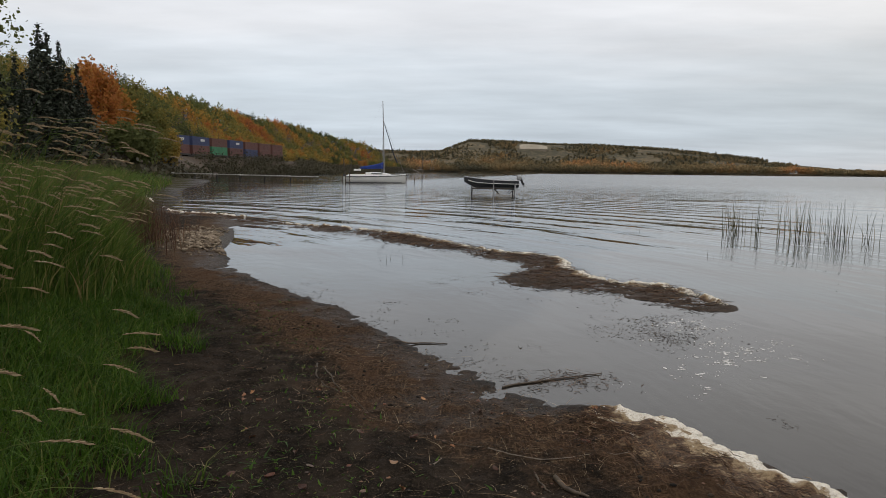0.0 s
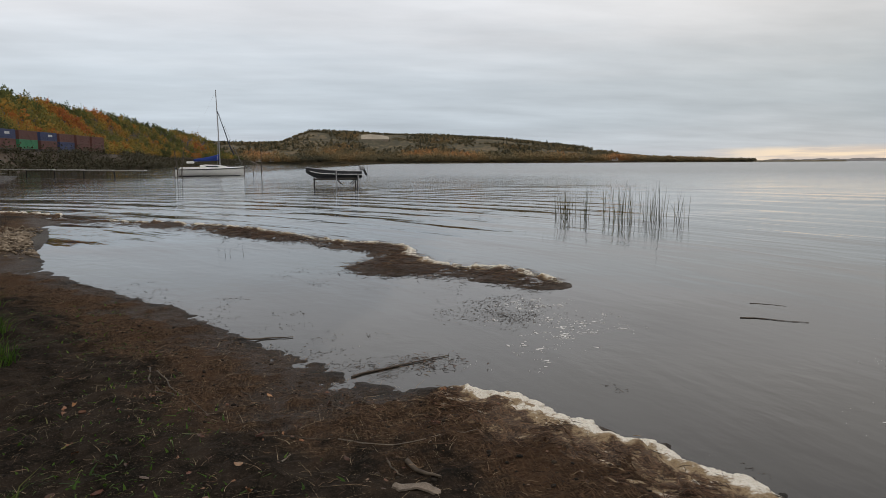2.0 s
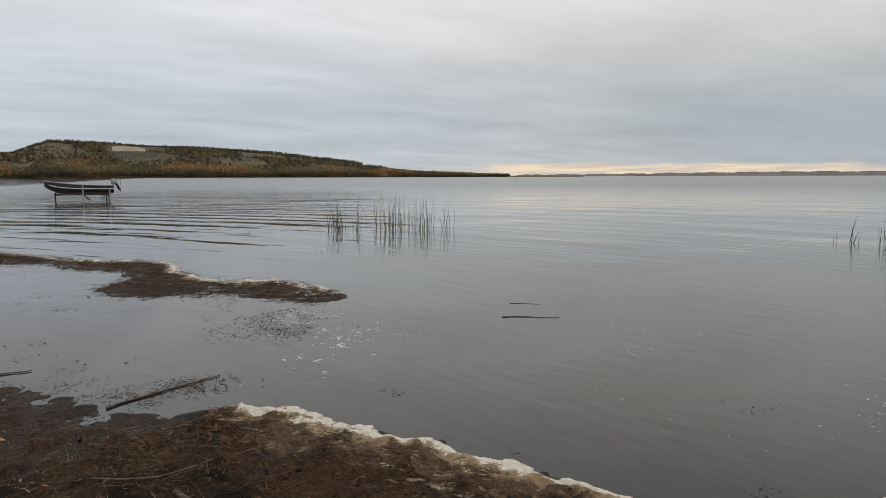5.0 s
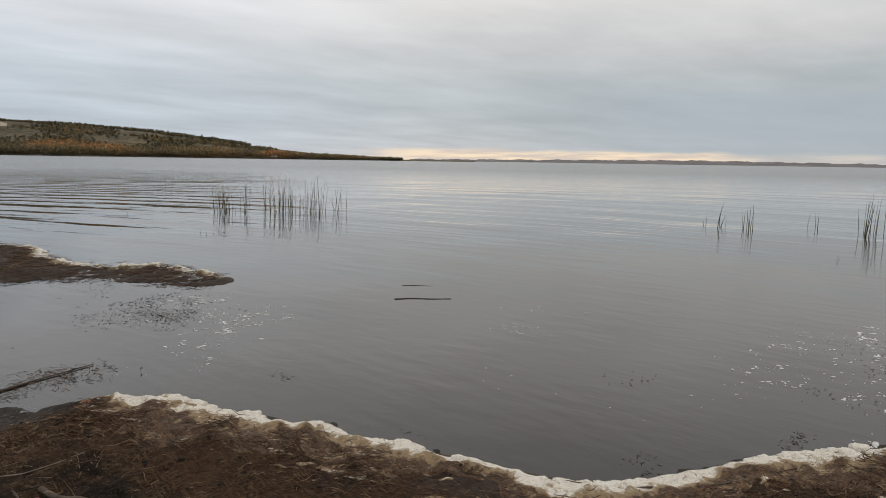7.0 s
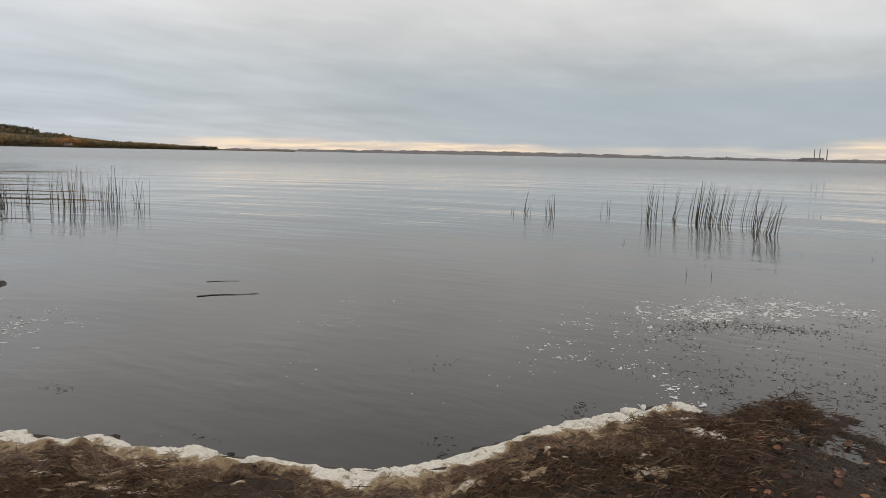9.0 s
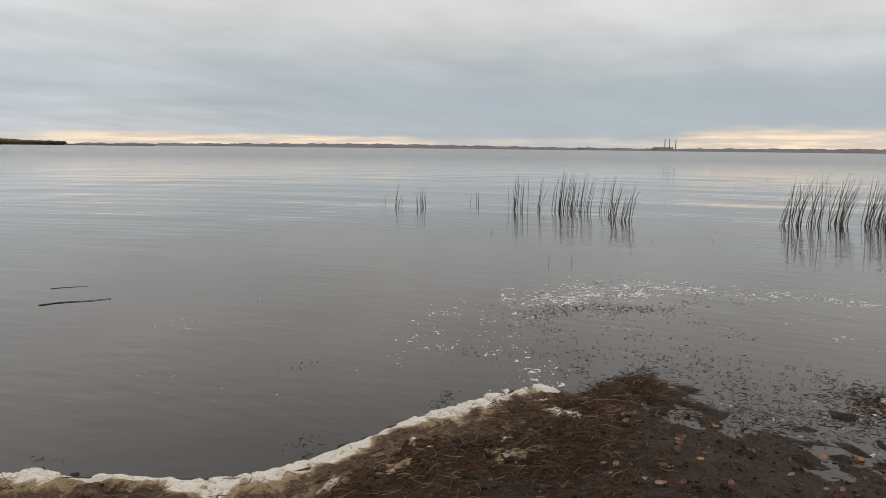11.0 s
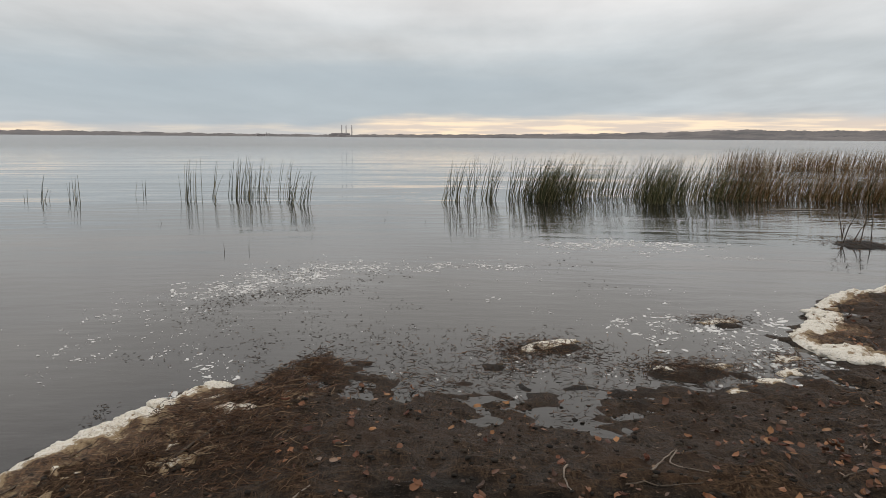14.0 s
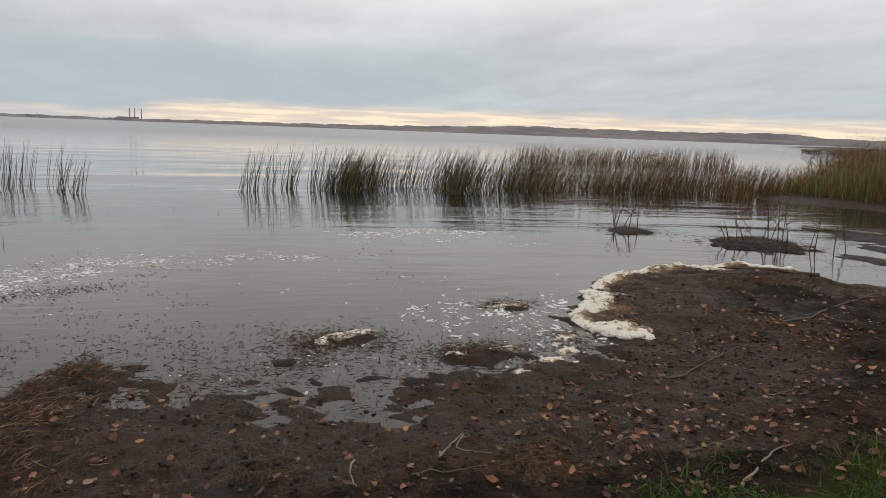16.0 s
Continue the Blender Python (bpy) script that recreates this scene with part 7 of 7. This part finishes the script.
# a low dock beyond the reeds
far_dock = thing("dock", (*polar(134.92, 150), 0.0), "low dark dock reaching into the lake beyond the reeds", "dock", turn=-40)
for i in range(6):
    part("deck_section", box(2.9, 1.8, 0.2, (-8 + 3 * i, 0, 0.5), 0.03), M_stick, far_dock)
    for y in (-0.8, 0.8):
        part("post", rod_mesh("post", [(-9.3 + 3 * i, y, -1), (-9.3 + 3 * i, y, 0.7)], 0.09, M_steel, sides=6), None, far_dock)

# ---------------- fallen leaves ----------------


def leaf_mesh(seed, length, wide, curl):
    """One ovate leaf with a midrib fold, a curled edge and a stalk."""
    r = np.random.default_rng(seed)
    bm = bmesh.new()
    rows = []
    for f in np.linspace(0, 1, 8):
        w_ = wide * (math.sin(math.pi * min(1, f * 0.96 + 0.02)) ** 0.8) * (1.25 - 0.5 * f) * 0.5 + 0.0004
        row = []
        for s in (-1, -0.5, 0, 0.5, 1):
            x = (f - 0.5) * length
            y = s * w_ * r.uniform(0.92, 1.06)
            z = curl * (abs(s) ** 1.5) * 0.35 * wide + curl * 0.28 * length * (f - 0.45) ** 2 * 2 + r.normal() * 0.0012
            row.append(bm.verts.new((x, y, z)))
        rows.append(row)
    for a, b in zip(rows, rows[1:]):
        for i in range(4):
            bm.faces.new((a[i], b[i], b[i + 1], a[i + 1]))
    x0 = -0.5 * length
    st_ = [[bm.verts.new((x0 - d, y, 0.001 + z)) for y, z in ((-0.0007, 0), (0.0007, 0), (0, 0.0013))] for d in (0.0, length * 0.35)]
    for i in range(3):
        bm.faces.new((st_[0][i], st_[1][i], st_[1][(i + 1) % 3], st_[0][(i + 1) % 3]))
    me = bpy.data.meshes.new("fallen_leaf")
    for fc in bm.faces:
        fc.smooth = True
    bm.to_mesh(me)
    bm.free()
    me.materials.append(M_leaf)
    return me


kinds = [leaf_mesh(i, l, w_, c) for i, (l, w_, c) in enumerate(((0.075, 0.055, 0.7), (0.062, 0.050, -0.5), (0.080, 0.048, 1.1), (0.055, 0.046, 0.25), (0.070, 0.058, -0.9)))]
spots = [(-1.77, 4.99), (-1.75, 4.52), (-0.61, 4.50), (-0.16, 4.04), (-0.23, 3.87), (-0.49, 3.54), (-0.67, 3.21), (-0.54, 3.11), (0.44, 3.19), (0.22, 4.60), (-0.40, 4.71), (-1.13, 3.31), (3.13, 0.98), (2.85, 0.56), (2.91, 0.27), (3.13, -0.13), (3.37, -0.81), (3.35, -1.19), (2.95, -1.32)]
spots += [tuple(p) for p in np.vstack([sample(62, 2.42, 3.77, -2.34, 0.56), sample(18, 3.34, 4.84, -0.23, 0.87), sample(55, 2.77, 4.67, -4.89, -1.49), sample(36, 4.22, 7.22, -6.67, -3.37), sample(16, 3.29, 5.29, -7.88, -4.38), sample(10, -1.2, 1.2, 3.0, 5.0), sample(9, 2.59, 3.04, -3.19, -1.69)])]
for i, (x, y) in enumerate(spots[:298]):
    z, _, _, _, _, d_, g_ = ground_z(np.array([[x, y]]))
    if d_[0] < -0.15:
        continue
    ob = tagged(new("fallen_leaf", kinds[int(rng.integers(0, 5))]), "fallen orange-brown leaf lying on dark mud", "leaf", "fallen leaves")
    s = rng.uniform(0.38, 0.78)
    ob.matrix_world = pose(x, y, max(z[0], 0) + 0.012 + 0.02 * (g_[0] > 0.1), rng.normal() * 14, rng.normal() * 14, rng.uniform(0, 360)) @ Matrix.Diagonal((s, s, s, 1))

# smaller and older leaves, too many to count
P = np.vstack([sample(300, 3.02, 5.62, -5.25, -1.65), sample(300, 4.12, 7.42, -6.86, -3.26), sample(130, 2.33, 4.63, -2.34, 0.66), sample(170, 2.52, 3.72, -3.94, -1.84), sample(40, -1.4, 1.4, 2.7, 5.0)])
zz, _, _, _, _, d_, g_ = ground_z(P)
ok = (d_ > -0.05) & (g_ < 0.5)
P, zz = P[ok], np.maximum(zz[ok], 0.0)
n = len(P)
u, v = np.meshgrid(np.linspace(-1, 1, 5), np.array([-1.0, 0.0, 1.0]), indexing="ij")
u, v = u.ravel()[None], v.ravel()[None]
length, broad = rng.uniform(0.010, 0.026, (n, 1)), rng.uniform(0.5, 0.8, (n, 1))
lx_, ly_ = u * length, v * length * broad * np.sqrt(np.maximum(1.02 - u ** 2, 0)) * rng.uniform(0.9, 1.1, (n, 15))
lz_ = length * (rng.normal(0.1, 0.35, (n, 1)) * v ** 2 + rng.normal(0.1, 0.35, (n, 1)) * u ** 2) + length * (u * rng.normal(size=(n, 1)) + v * rng.normal(size=(n, 1))) * 0.22
turn_ = rng.uniform(0, 2 * np.pi, (n, 1))
V = np.stack([P[:, :1] + lx_ * np.cos(turn_) - ly_ * np.sin(turn_), P[:, 1:] + lx_ * np.sin(turn_) + ly_ * np.cos(turn_), zz[:, None] + 0.012 + lz_], 2).reshape(-1, 3)
cell = np.array([[r * 3 + c, r * 3 + 3 + c, r * 3 + 4 + c, r * 3 + 1 + c] for r in range(4) for c in range(2)])
M_old_leaf = strands("old_fallen_leaves", [(0.0, (0.060, 0.030, 0.020)), (0.35, (0.15, 0.070, 0.040)), (0.7, (0.30, 0.135, 0.062)), (0.9, (0.42, 0.21, 0.085)), (1.0, (0.24, 0.18, 0.14))], 0.5)
stuff("leaf_litter", V, (cell[None] + (np.arange(n) * 15)[:, None, None]).reshape(-1, 4), M_old_leaf, "many small orange and brown fallen leaves on dark mud", "leaf litter", True)

# crumbled leaf bits trodden into the mud
P = np.vstack([sample(1100, 2.27, 4.87, -6.26, 1.04), sample(520, 4.12, 7.32, -6.67, -3.37), sample(220, -1.6, 1.8, 2.6, 5.2)])
zz, _, _, _, _, d_, g_ = ground_z(P)
ok = (d_ > 0.0) & (g_ < 0.4)
V, Fc = cards(np.column_stack([P, zz + 0.006])[ok], rng.uniform(0.006, 0.022, ok.sum()), 0.8)
M_bits = strands("leaf_bits", [(0.0, (0.045, 0.026, 0.018)), (0.5, (0.12, 0.062, 0.036)), (0.85, (0.24, 0.115, 0.055)), (1.0, (0.30, 0.24, 0.18))], 0.6)
stuff("leaf_fragments", V, Fc, M_bits, "brown crumbled leaf bits on the mud", "leaf litter")
